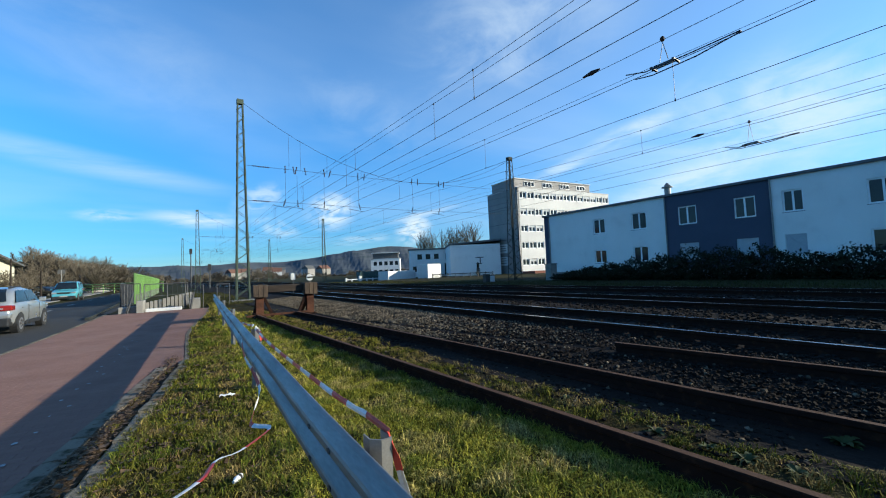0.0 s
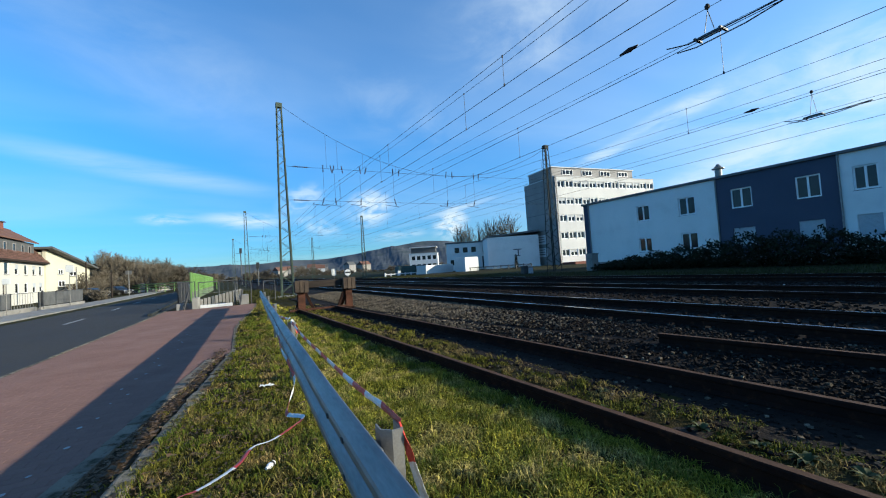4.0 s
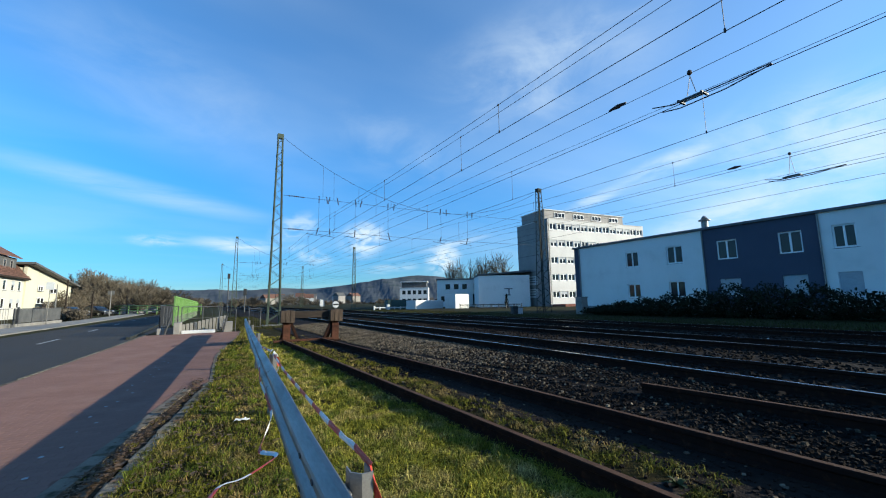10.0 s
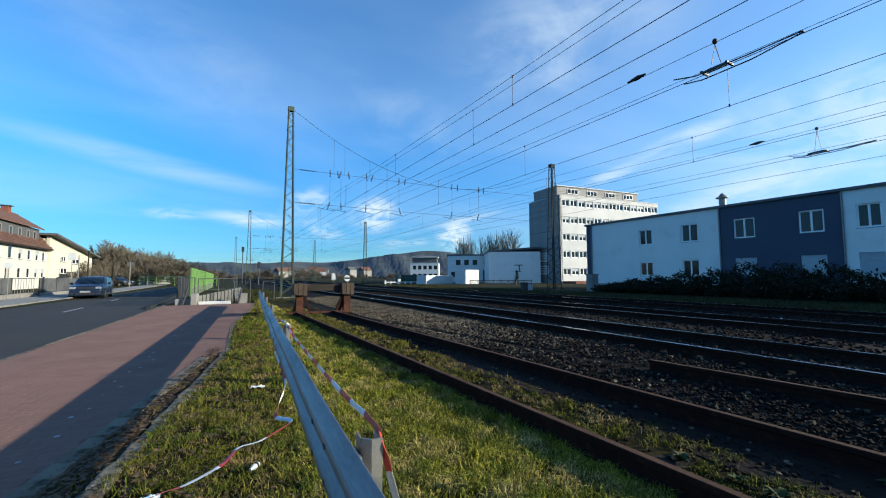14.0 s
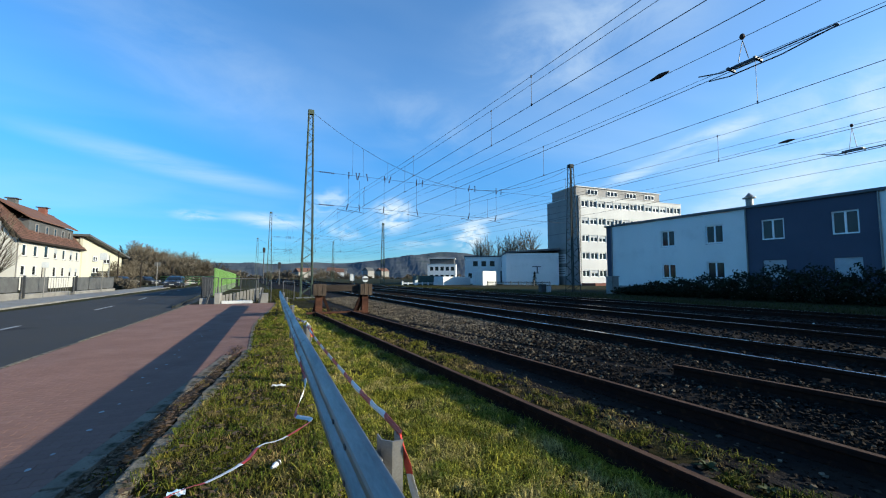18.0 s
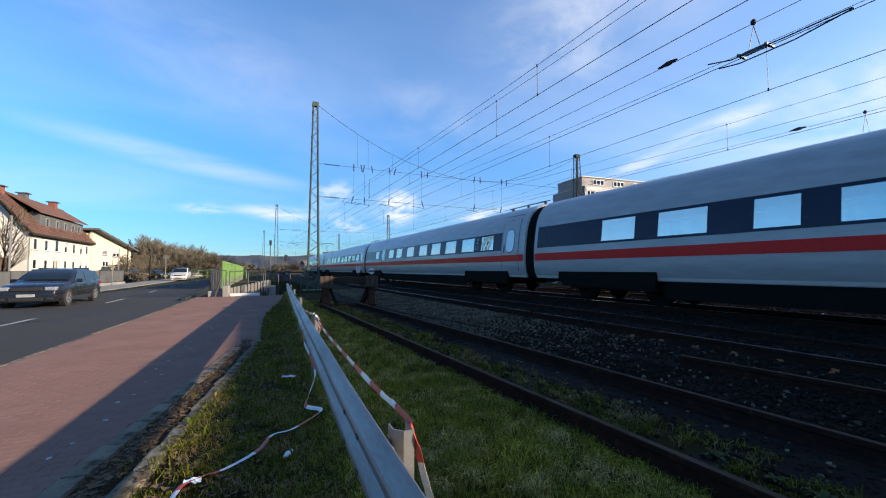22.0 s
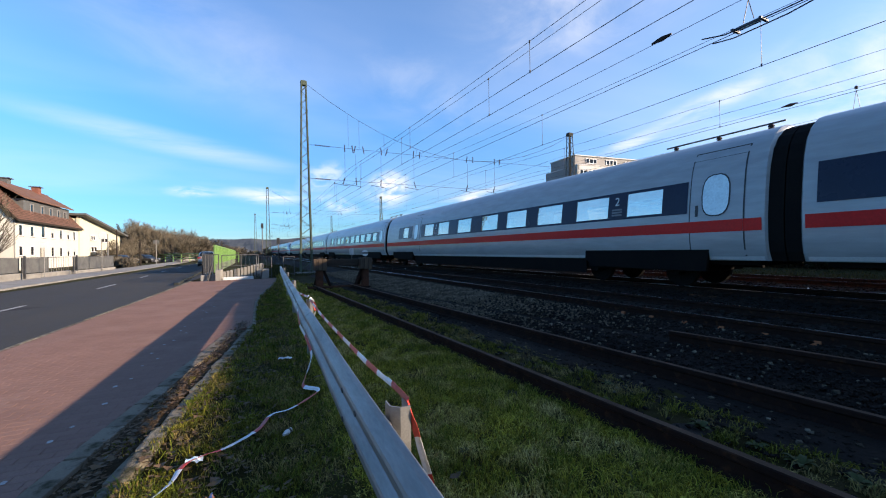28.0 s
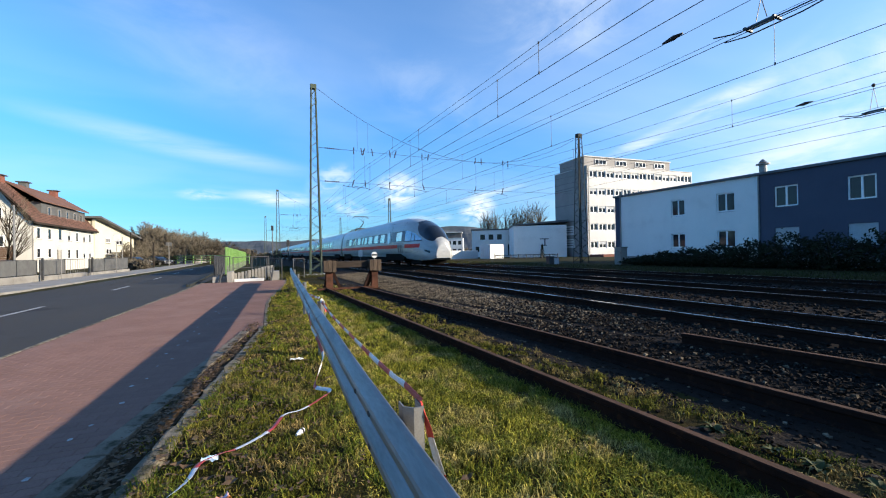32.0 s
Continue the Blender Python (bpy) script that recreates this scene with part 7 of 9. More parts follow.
def build_underpass():
    """Where the footway ends: stair walls, railings and the green screen that follows the road."""
    w = tagged(new("ramp_wall"), "pale concrete walls of the ramp at the end of the footway", "wall", kind="structure")
    for x0, x1, y0, y1, h in ((-3.07, -2.42, 23.2, 23.55, 0.30), (-2.40, -2.14, 23.0, 24.1, 0.55), (-0.34, 0.12, 23.2, 24.2, 0.50)):
        bm = B()
        box(bm, x0, x1, y0, y1, -0.4, h, 0.02)
        part("wall_block", bm, CONCRETE, w)
    for i in range(12):
        bm = B()
        a = i / 11
        x = -2.14 + 1.80 * a
        box(bm, x, x + 0.125, 23.95 + 1.7 * a, 24.15 + 1.7 * a, -0.5, 0.42 + 0.35 * a, 0.01)
        part("stake", bm, CONCRETE, w, "pale concrete palisade stake")
    b = thing("concrete_beam", pose(-1.36, 23.3, -0.02), "white concrete beam lying across the end of the footway", "beam")
    bm = B()
    box(bm, -0.72, 0.72, -0.11, 0.11, 0.0, 0.17, 0.03)
    part("beam", bm, WHITE_PAINT, b)
    bar_railing("railing", [(-3.0, 23.4, 0.2), (-2.3, 23.6, 0.2)], 1.15, "dark steel railing with thin bars on a low wall")
    bar_railing("railing", [(-3.0, 23.4, 0.2), (-3.25, 30.0, 0.1)], 1.20, "dark steel railing along the road edge")
    bar_railing("railing", [(-2.2, 24.2, 0.55), (-0.45, 26.2, 0.55)], 0.75, "thin railing above the palisade stakes", 0.3)
    bar_railing("railing", [(-0.50, 23.6, 0.1), (0.25, 23.3, 0.0)], 1.15, "dark steel railing beside the ramp")
    bar_railing("railing", [(0.9, 24.4, 0.0), (1.5, 24.6, 0.0)], 1.15, "short dark railing near the mast")
    for (x, y, h, r) in ((-2.75, 23.1, 0.95, 14), (-0.30, 23.1, 0.85, 10)):
        t = thing("leaning_post", pose(x, y, -0.02, 0, r, 0), "dark leaning steel post at the end of the footway", "post")
        bm = B()
        tube(bm, (0, 0, 0), (0, 0, h), 0.045, n=8)
        part("post", bm, STEEL, t)
    s = thing("green_screen", (0, 0, 0), "bright green slatted noise screen along the road", "noise barrier")
    for i in range(26):
        y = 33.0 + i * 1.15
        x = -3.35 + road_bend(y) * 0.55 + 0.0
        bm = B()
        box(bm, x - 0.03, x + 0.03, y, y + 1.06, 0.62, 2.02 - 0.010 * i, 0.01)
        pan = part("panel", bm, NOISEGREEN, s)
        for k in range(5):
            bm = B()
            box(bm, x - 0.055, x + 0.055, y + 0.12 + k * 0.2, y + 0.16 + k * 0.2, 0.66, 1.98 - 0.010 * i)
            part("slat", bm, NOISEGREEN, pan)
        bm = B()
        box(bm, x - 0.05, x + 0.05, y - 0.06, y + 0.02, 0.0, 2.04 - 0.010 * i, 0.008)
        part("post", bm, NOISEGREEN, s)
        for k in range(6):
            bm = B()
            box(bm, x - 0.02, x + 0.02, y + 0.1 + k * 0.17, y + 0.14 + k * 0.17, 0.0, 0.62)
            part("lower_slat", bm, GALV, s, "pale lower slat")
    c = thing("green_railing", (0, 0, 0), "long green railing across the road bend", "railing")
    for i in range(14):
        a = Vector((-3.5 - i * 1.5, 62.0 + i * 2.2, 0.1))
        b = Vector((-3.5 - (i + 1) * 1.5, 62.0 + (i + 1) * 2.2, 0.1))
        for z in (0.55, 0.95, 1.3):
            bm = B()
            tube(bm, a + Vector((0, 0, z)), b + Vector((0, 0, z)), 0.07, n=6)
            part("rail", bm, NOISEGREEN, c)
        bm = B()
        tube(bm, a, a + Vector((0, 0, 1.35)), 0.05, n=6)
        part("post", bm, NOISEGREEN, c)


build_underpass()


def street_post(x, y, h, label, arm=0.0, r=0.05, head=None, mat=None):
    t = thing("street_lamp" if arm else "sign_post", pose(x, y, 0.0), label, "lamp" if arm else "post")
    bm = B()
    tube(bm, (0, 0, 0), (0, 0, h), r, r * 0.7, n=8)
    part("pole", bm, mat or GALV, t)
    if arm:
        bm = B()
        chain(bm, [(0, 0, h), (arm * 0.4, 0, h + 0.25), (arm, 0, h + 0.3)], r * 0.6)
        part("arm", bm, mat or GALV, t)
        bm = B()
        box(bm, arm - 0.1, arm + 0.45, -0.12, 0.12, h + 0.22, h + 0.34, 0.03)
        part("lamp_head", bm, GALV, t)
    if head:
        bm = B()
        box(bm, -head[0] / 2, head[0] / 2, -0.03, 0.03, h - head[1], h, 0.01)
        part("sign_board", bm, head[2], t)
    return t


street_post(-13.7, 30.0, 4.5, "slender grey pole beside the garden fence", r=0.06)
street_post(-15.5, 56.0, 4.3, "tall wooden pole beside the hedge", r=0.09, mat=TIMBER)
street_post(-15.0, 51.5, 3.6, "grey pipe frame beside the yellow house", r=0.06)
street_post(-14.4, 60.5, 3.2, "weathered wooden post beside the road", r=0.10, mat=TIMBER)
street_post(-13.9, 66.0, 3.4, "grey sign post with a small board", r=0.06, head=(0.7, 0.5, SLATE))
street_post(-12.9, 33.2, 2.3, "thin sign post in front of the house", r=0.03, head=(0.35, 0.35, WHITE_PAINT))
street_post(-12.8, 42.5, 3.4, "thin sign post with a square sign", r=0.03, head=(0.5, 0.6, WHITE_PAINT))


def build_signals():
    for (x, y, h) in ((-0.6, 88.0, 7.2), (1.9, 70.0, 3.6)):
        t = thing("railway_signal", pose(x, y, 0), "dark railway signal on a slim mast", "railway signal")
        bm = B()
        tube(bm, (0, 0, 0), (0, 0, h), 0.09, n=8)
        part("mast", bm, STEEL, t)
        bm = B()
        box(bm, -0.24, 0.24, -0.12, 0.12, h - 0.8, h + 0.2, 0.03)
        part("signal_head", bm, BLACKTRIM, t)
    t = thing("white_signal_board", pose(5.95, 30.0, 0.1), "small round-topped white board on a post by the track", "railway sign")
    bm = B()
    tube(bm, (0, 0, 0), (0, 0, 1.1), 0.03, n=6)
    part("post", bm, STEEL, t)
    bm = B()
    box(bm, -0.16, 0.16, -0.03, 0.03, 1.02, 1.55, 0.10)
    part("board", bm, WHITE_PAINT, t)
    for (d, s) in ((9.59, 24.9), (13.76, 5.6)):
        t = thing("track_marker", track(d, s, 0.1), "small white marker post between the tracks", "marker", "white markers between the tracks")
        bm = B()
        box(bm, -0.02, 0.02, -0.02, 0.02, -0.05, 0.09 if d > 9.5 else 0.16, 0.008)
        part("post", bm, WHITE_PAINT, t)


build_signals()


def build_anchors():
    for y in (5.3, 4.73, 4.15, 3.6, 3.05, 2.5):
        t = thing("rail_anchor", track(6.33, y, 0.13), "small rust-orange rail anchor plate beside the rail", "rail anchor", "rail anchors")
        bm = B()
        box(bm, -0.055, 0.03, -0.05, 0.05, 0.0, 0.012, 0.003)
        part("plate", bm, ANCHOR, t)
        bm = B()
        sweep(bm, [(-0.04, 0.012), (0.02, 0.012), (0.02, 0.055), (0.0, 0.05)], [lambda u, v, yy=yy: (u, yy, v) for yy in (-0.035, 0.035)])
        part("wedge", bm, ANCHOR, t)


ANCHOR = material("orange_rust", (0.30, 0.10, 0.04), (0.20, 0.07, 0.03), 0.85, scale=12, fine=60, bump=0.3, spec=0.15)
build_anchors()

# ---- plants, stones, hills ----
rng = np.random.default_rng(11)


def patchy(x, y, f=1.0, seed=0.0):
    """A cheap smooth field between about -1 and 1."""
    s = np.sin(1.7 * f * x + 2.3 * f * y + seed) + np.sin(3.1 * f * x - 1.9 * f * y + 1.3 + seed) + 0.7 * np.sin(5.3 * f * x + 4.1 * f * y + 2.1 * seed) + 0.6 * np.sin(7.9 * f * y - 6.1 * f * x + seed)
    return s / 3.0


def many(name, pts, shape, mats, label="", category="", parent=None, smooth=False, index=None):
    """One mesh of many alike small pieces: pts is (pieces, corners, 3), shape lists each piece's faces."""
    n, k, _ = pts.shape
    me = bpy.data.meshes.new(name)
    me.vertices.add(n * k)
    me.vertices.foreach_set("co", pts.reshape(-1).astype(np.float32))
    loops = np.concatenate([np.array(f) for f in shape])
    starts = np.cumsum([0] + [len(f) for f in shape[:-1]])
    allv = (np.arange(n)[:, None] * k + loops[None, :]).reshape(-1)
    alls = (np.arange(n)[:, None] * len(loops) + starts[None, :]).reshape(-1)
    me.loops.add(len(allv))
    me.loops.foreach_set("vertex_index", allv.astype(np.int32))
    me.polygons.add(len(alls))
    me.polygons.foreach_set("loop_start", alls.astype(np.int32))
    if index is not None:
        me.polygons.foreach_set("material_index", np.repeat(index, len(shape)).astype(np.int32))
    me.update(calc_edges=True)
    me.validate()
    for m in mats:
        me.materials.append(m)
    me.polygons.foreach_set("use_smooth", [smooth] * len(me.polygons))
    ob = new(name, me)
    ob.parent = parent
    if category:
        tagged(ob, label, category, kind="stuff")
    return ob


BLADE_SHAPE = [(0, 1, 3, 2), (2, 3, 4)]


def blades(x, y, z, h, w, bend):
    """Bent tapering blades standing at x, y, z."""
    n = len(x)
    a, b = rng.uniform(0, 2 * math.pi, n), rng.uniform(0, 2 * math.pi, n)
    wx, wy = np.cos(b) * w / 2, np.sin(b) * w / 2
    lx, ly = np.cos(a) * h * bend, np.sin(a) * h * bend
    p = np.zeros((n, 5, 3))
    p[:, 0] = np.stack((x - wx, y - wy, z - 0.01), 1)
    p[:, 1] = np.stack((x + wx, y + wy, z - 0.01), 1)
    p[:, 2] = np.stack((x - wx * 0.8 + lx * 0.35, y - wy * 0.8 + ly * 0.35, z + h * 0.6), 1)
    p[:, 3] = np.stack((x + wx * 0.8 + lx * 0.35, y + wy * 0.8 + ly * 0.35, z + h * 0.6), 1)
    p[:, 4] = np.stack((x + lx, y + ly, z + h * np.maximum(1 - 0.35 * bend, 0.45)), 1)
    return p


def verge_z(x, y):
    return -0.012 + hump(x, y)


edge_v = np.vectorize(grass_edge)


def sow(n, x0, x1, y0, y1, tall, wide, keep, clump=22, loose=1.25):
    """Blades scattered between two lines, in tufts, left out where keep(x, y) says."""
    c = rng.uniform(0, 1, (max(n // clump, 1), 2))
    pick = rng.integers(0, len(c), n)
    u = np.clip(c[pick, 0] + rng.normal(0, 0.012 * loose, n), 0, 1)
    y = y0 + (y1 - y0) * np.clip(c[pick, 1] + rng.normal(0, 0.03 * loose / (y1 - y0), n), 0, 1)
    xa, xb = x0(y), x1(y)
    x = xa + (xb - xa) * u
    tuft = rng.uniform(0.50, 1.75, len(c))[pick]
    ok = keep(x, y) & (rng.uniform(0, 1, n) < 0.70 + 0.40 * patchy(x, y, 1.3, 2.0) + 0.42 * patchy(x, y, 5.0, 7.0))
    x, y, tuft = x[ok], y[ok], tuft[ok]
    m = len(x)
    h = rng.uniform(*tall, m) * (1.0 + 0.35 * patchy(x, y, 2.1, 5.0)) * tuft
    return blades(x, y, verge_z(x, y), h, rng.uniform(*wide, m) * 1.25, rng.uniform(0.3, 1.5, m))


def grow_grass():
    rail_l, rail_r = SIDE_L, SIDE_R
    clear = lambda x, y: (np.abs(x - rail_l(y)) > 0.042) & (np.abs(x - rail_r(y)) > 0.042)
    worn = lambda x, y: rng.uniform(0, 1, len(x)) < np.clip(0.30 + 0.48 * (x - edge_v(y)) + 0.62 * patchy(x, y, 2.2, 4.0), 0.03, 1)
    left, post, foot = (lambda y: edge_v(y) - 0.02), (lambda y: 0.40 + 0.012 * y), (lambda y: rail_l(y) - 0.03)
    old = [sow(76000, left, post, 0.7, 5.0, (0.018, 0.055), (0.003, 0.0065), worn),
           sow(42000, left, post, 5.0, 12.0, (0.02, 0.06), (0.005, 0.009), worn),
           sow(16000, left, post, 12.0, 27.0, (0.03, 0.09), (0.008, 0.016), worn)]
    # tufts that creep over the gutter stones and the soil
    old.append(sow(9000, lambda y: edge_v(y) - 0.10, lambda y: edge_v(y) + 0.06, 0.7, 8.3, (0.015, 0.05), (0.003, 0.007), lambda x, y: patchy(x, y, 2.7, 1.0) > -0.1))
    old.append(sow(5000, lambda y: edge_v(y) - 0.38, lambda y: edge_v(y) - 0.18, 0.7, 8.3, (0.010, 0.035), (0.003, 0.007), lambda x, y: patchy(x, y, 3.1, 6.0) > 0.25))
    old.append(sow(22000, left, post, -5.0, 0.7, (0.02, 0.06), (0.004, 0.008), worn))
    # thin growth between the siding's rails, in the dull colour to deepen its shade
    old.append(sow(24000, lambda y: rail_l(y) + 0.05, lambda y: SIDING(y) + 0.22, 0.4, 7.0, (0.02, 0.06), (0.003, 0.007), lambda x, y: clear(x, y) & (patchy(x, y, 1.5, 3.3) > -0.35)))
    old.append(sow(16000, lambda y: rail_l(y) + 0.06, lambda y: SIDING(y) + 0.3, 7.0, 18.0, (0.03, 0.08), (0.006, 0.011), clear))
    many("worn_grass", np.concatenate(old), BLADE_SHAPE, [BLADE_DULL], "thin worn grass with bare soil and dead leaves, darkened for shade", "grass")
    sets = [sow(150000, post, foot, 0.7, 5.0, (0.018, 0.052), (0.003, 0.0065), clear),
            sow(80000, post, foot, 5.0, 12.0, (0.02, 0.06), (0.005, 0.009), clear),
            sow(30000, post, foot, 12.0, 27.0, (0.03, 0.09), (0.008, 0.016), clear),
            sow(7000, lambda y: rail_r(y) + 0.06, lambda y: rail_r(y) + 0.6, 0.4, 20.0, (0.015, 0.04), (0.004, 0.010), lambda x, y: patchy(x, y, 1.1, 9) > 0.45)]
    # taller darker tufts scattered in both
    tufts = [sow(26000, left, foot, 0.8, 6.0, (0.035, 0.085), (0.003, 0.0065), clear, 70, 1.9), sow(15000, left, foot, 6.0, 15.0, (0.04, 0.10), (0.006, 0.011), clear, 50, 2.0)]
    many("tufted_grass", np.concatenate(tufts), BLADE_SHAPE, [BLADE_TUFT], "taller dark green grass tufts in the verge", "grass")
    sets.append(sow(90000, post, foot, -5.0, 0.7, (0.02, 0.06), (0.004, 0.008), clear))
    sets.append(sow(9000, lambda y: rail_l(y) + 0.06, lambda y: rail_r(y) - 0.05, -5.0, 0.4, (0.03, 0.07), (0.005, 0.010), clear))
    many("verge_grass", np.concatenate(sets), BLADE_SHAPE, [BLADE], "short tufted yellow-green grass with bare patches", "grass")
    # rough grass beyond the tracks and round the mast feet
    n = 16000
    y = rng.uniform(-8, 60, n)
    x = rng.uniform(18.6, 24.5, n) - LEAN * y
    p = blades(x, y, np.full(n, 0.12), rng.uniform(0.05, 0.16, n), rng.uniform(0.015, 0.03, n), rng.uniform(0.2, 0.8, n))
    n = 9000
    y = rng.uniform(24, 46, n)
    x = rng.uniform(0.4, 4.0, n) - LEAN * y
    q = blades(x, y, np.full(n, -0.01), rng.uniform(0.05, 0.22, n), rng.uniform(0.012, 0.025, n), rng.uniform(0.2, 0.8, n))
    many("bank_grass", np.concatenate((p, q)), BLADE_SHAPE, [BANK], "rough grass on the railway bank, darkened for shade", "grass")


grow_grass()

CUBE = np.array([(x, y, z) for x in (-1, 1) for y in (-1, 1) for z in (-1, 1)], float)
CUBE_FACES = [(0, 1, 3, 2), (4, 6, 7, 5), (0, 4, 5, 1), (2, 3, 7, 6), (0, 2, 6, 4), (1, 5, 7, 3)]


def rocks(x, y, z, size):
    """Angular stones: jittered, turned blocks."""
    n = len(x)
    p = CUBE[None] * rng.uniform(0.45, 1.0, (n, 8, 3))
    a, b = rng.uniform(0, 6.28, n), rng.uniform(-0.8, 0.8, n)
    ca, sa, cb, sb = np.cos(a)[:, None], np.sin(a)[:, None], np.cos(b)[:, None], np.sin(b)[:, None]
    px, pz = p[..., 0] * cb - p[..., 2] * sb, p[..., 0] * sb + p[..., 2] * cb
    qx, qy = px * ca - p[..., 1] * sa, px * sa + p[..., 1] * ca
    s = size[:, None]
    return np.stack((qx * s + x[:, None], qy * s + y[:, None], pz * s * 0.75 + z[:, None]), 2)


def bed_z(x, y):
    return bed_rise(x + LEAN * y, y)


def lay_stones():
    n = 27000
    y = -3.0 + 28 * rng.uniform(0, 1, n) ** 1.2
    d = rng.uniform(4.15, 6.3, n)
    x = d - LEAN * y
    ok = (x > SIDING(y) + 0.95) & (np.abs(x - (5.62 - 0.165 * y)) > 0.08)
    x, y = x[ok], y[ok]
    # share of dark stones rises towards the near end
    dark = rng.uniform(0, 1, len(x)) < np.clip((9.5 - y) / 6.0, 0, 0.93)
    one = rocks(x, y, bed_z(x, y) + rng.uniform(0, 0.035, len(x)), rng.uniform(0.009, 0.023, len(x)) * (1 + 0.02 * y))
    n = 16000
    y = rng.uniform(1.0, 30, n)
    d = rng.uniform(6.3, 18.2, n)
    x = d - LEAN * y
    two = rocks(x, y, bed_z(x, y) + rng.uniform(0, 0.03, n), rng.uniform(0.02, 0.045, n))
    n = 2600
    y = rng.uniform(1.0, 18, n)
    x = SIDING(y) + rng.normal(0.2, 0.35, n)
    tri = rocks(x, y, np.maximum(hump(x, y), np.where(x + LEAN * y > 3.3, bed_rise(x + LEAN * y, y), 0)), rng.uniform(0.008, 0.024, n))
    pale = rng.uniform(0, 1, n) < 0.12
    many("ballast_stones", np.concatenate((one[~dark], tri[pale])), CUBE_FACES, [STONE], "loose angular brown-grey ballast stones", "stones")
    many("track_stones", np.concatenate((two, one[dark], tri[~pale])), CUBE_FACES, [BALLAST], "dark ballast stones between the tracks and at the near end", "stones")


lay_stones()


def drop_leaves():
    n = 5200
    y = 0.8 + 8.2 * rng.uniform(0, 1, n) ** 1.2
    x = edge_v(y) + np.where(rng.uniform(0, 1, n) < 0.45, -0.27 + rng.normal(0, 0.06, n), np.abs(rng.normal(0, 0.7, n)) - 0.05)
    s = rng.uniform(0.006, 0.018, n) * np.where(rng.uniform(0, 1, n) < 0.09, 2.1, 1.0)
    a = rng.uniform(0, 6.28, n)
    base = np.array([(-1.4, 0, 0.3), (-0.3, -0.7, 0.1), (-0.3, 0.7, 0.35), (0.7, -0.6, 0.3), (0.7, 0.6, 0.05), (1.5, 0, 0.5)])
    p = base[None] * s[:, None, None] * np.array([1, 1, 1])
    p[..., 2] *= rng.uniform(0.3, 1.6, (n, 1))
    ca, sa = np.cos(a)[:, None], np.sin(a)[:, None]
    q = np.stack((p[..., 0] * ca - p[..., 1] * sa + x[:, None], p[..., 0] * sa + p[..., 1] * ca + y[:, None], p[..., 2] + rng.uniform(0.0, 0.03, (n, 1))), 2)
    many("fallen_leaves", q, [(0, 1, 2), (1, 3, 4, 2), (3, 5, 4)], [DEADLEAF], "small brown dead leaves lying on soil and grass", "leaves")


drop_leaves()


def build_weed(x, y, z, n, size):
    t = thing("weed", (x, y, z), "broad-leaved green weed growing beside the siding rail", "plant", "weeds by the rail")
    for i in range(n):
        a = i * 137.5 + random.uniform(-20, 20)
        L, w, up = size * random.uniform(0.6, 1.0), size * random.uniform(0.16, 0.24), random.uniform(0.2, 0.9)
        bm = B()
        rows = []
        for k in range(6):
            q = k / 5
            r = L * q
            h = 0.01 + L * up * math.sin(q * 2.2) * 0.55
            ww = w * math.sin(math.pi * min(0.08 + q * 0.92, 1)) ** 0.8 * (1 + 0.15 * random.uniform(-1, 1))
            rows.append([bm.verts.new((r, s * ww, h + abs(s) * ww * 0.35)) for s in (-1, 0, 1)])
        for p, q in zip(rows, rows[1:]):
            for j in range(2):
                bm.faces.new((p[j], p[j + 1], q[j + 1], q[j]))
        o = part("leaf", bm, LEAF, t, smooth=True)
        o.matrix_basis = pose(0, 0, 0, random.uniform(-12, 12), 0, a)
    return t


for wx, wy, wn_, ws in ((3.0, 1.3, 11, 0.17), (3.08, 1.06, 9, 0.15), (2.98, 1.9, 12, 0.16), (3.02, 1.55, 8, 0.12), (3.8, 1.0, 12, 0.19), (2.75, 2.6, 8, 0.11), (3.1, 2.9, 9, 0.12), (1.95, 1.7, 7, 0.09), (2.55, 4.1, 8, 0.10), (1.2, 2.4, 7, 0.08)):
    build_weed(wx, wy, float(hump(wx, wy)) - 0.01, wn_ + 4, ws * 0.62)


def leaf_cloud(n, centre, radii, size, floor=None, squash=0.35):
    """Leaf-sized bent quads gathered near an uneven rounded shell."""
    v = rng.normal(0, 1, (n, 3))
    v /= np.linalg.norm(v, axis=1)[:, None]
    lump = 1 + 0.28 * np.sin(v[:, 0] * 4 + centre[1]) * np.sin(v[:, 1] * 5 + centre[0]) + 0.22 * np.sin(v[:, 2] * 7 + v[:, 0] * 6)
    r = rng.uniform(0.35, 1.0, n) ** squash * lump * rng.uniform(0.9, 1.12, n)
    c = np.array(centre) + v * r[:, None] * np.array(radii)
    if floor is not None:
        c[:, 2] = np.maximum(c[:, 2], floor + rng.uniform(0, 0.3, n))
    u = rng.normal(0, 1, (n, 3))
    u /= np.linalg.norm(u, axis=1)[:, None]
    w = np.cross(u, rng.normal(0, 1, (n, 3)))
    w /= np.linalg.norm(w, axis=1)[:, None] + 1e-9
    s = rng.uniform(*size, n)[:, None]
    return np.stack((c - u * s, c + w * s * 0.45, c + u * s, c - w * s * 0.45), 1)


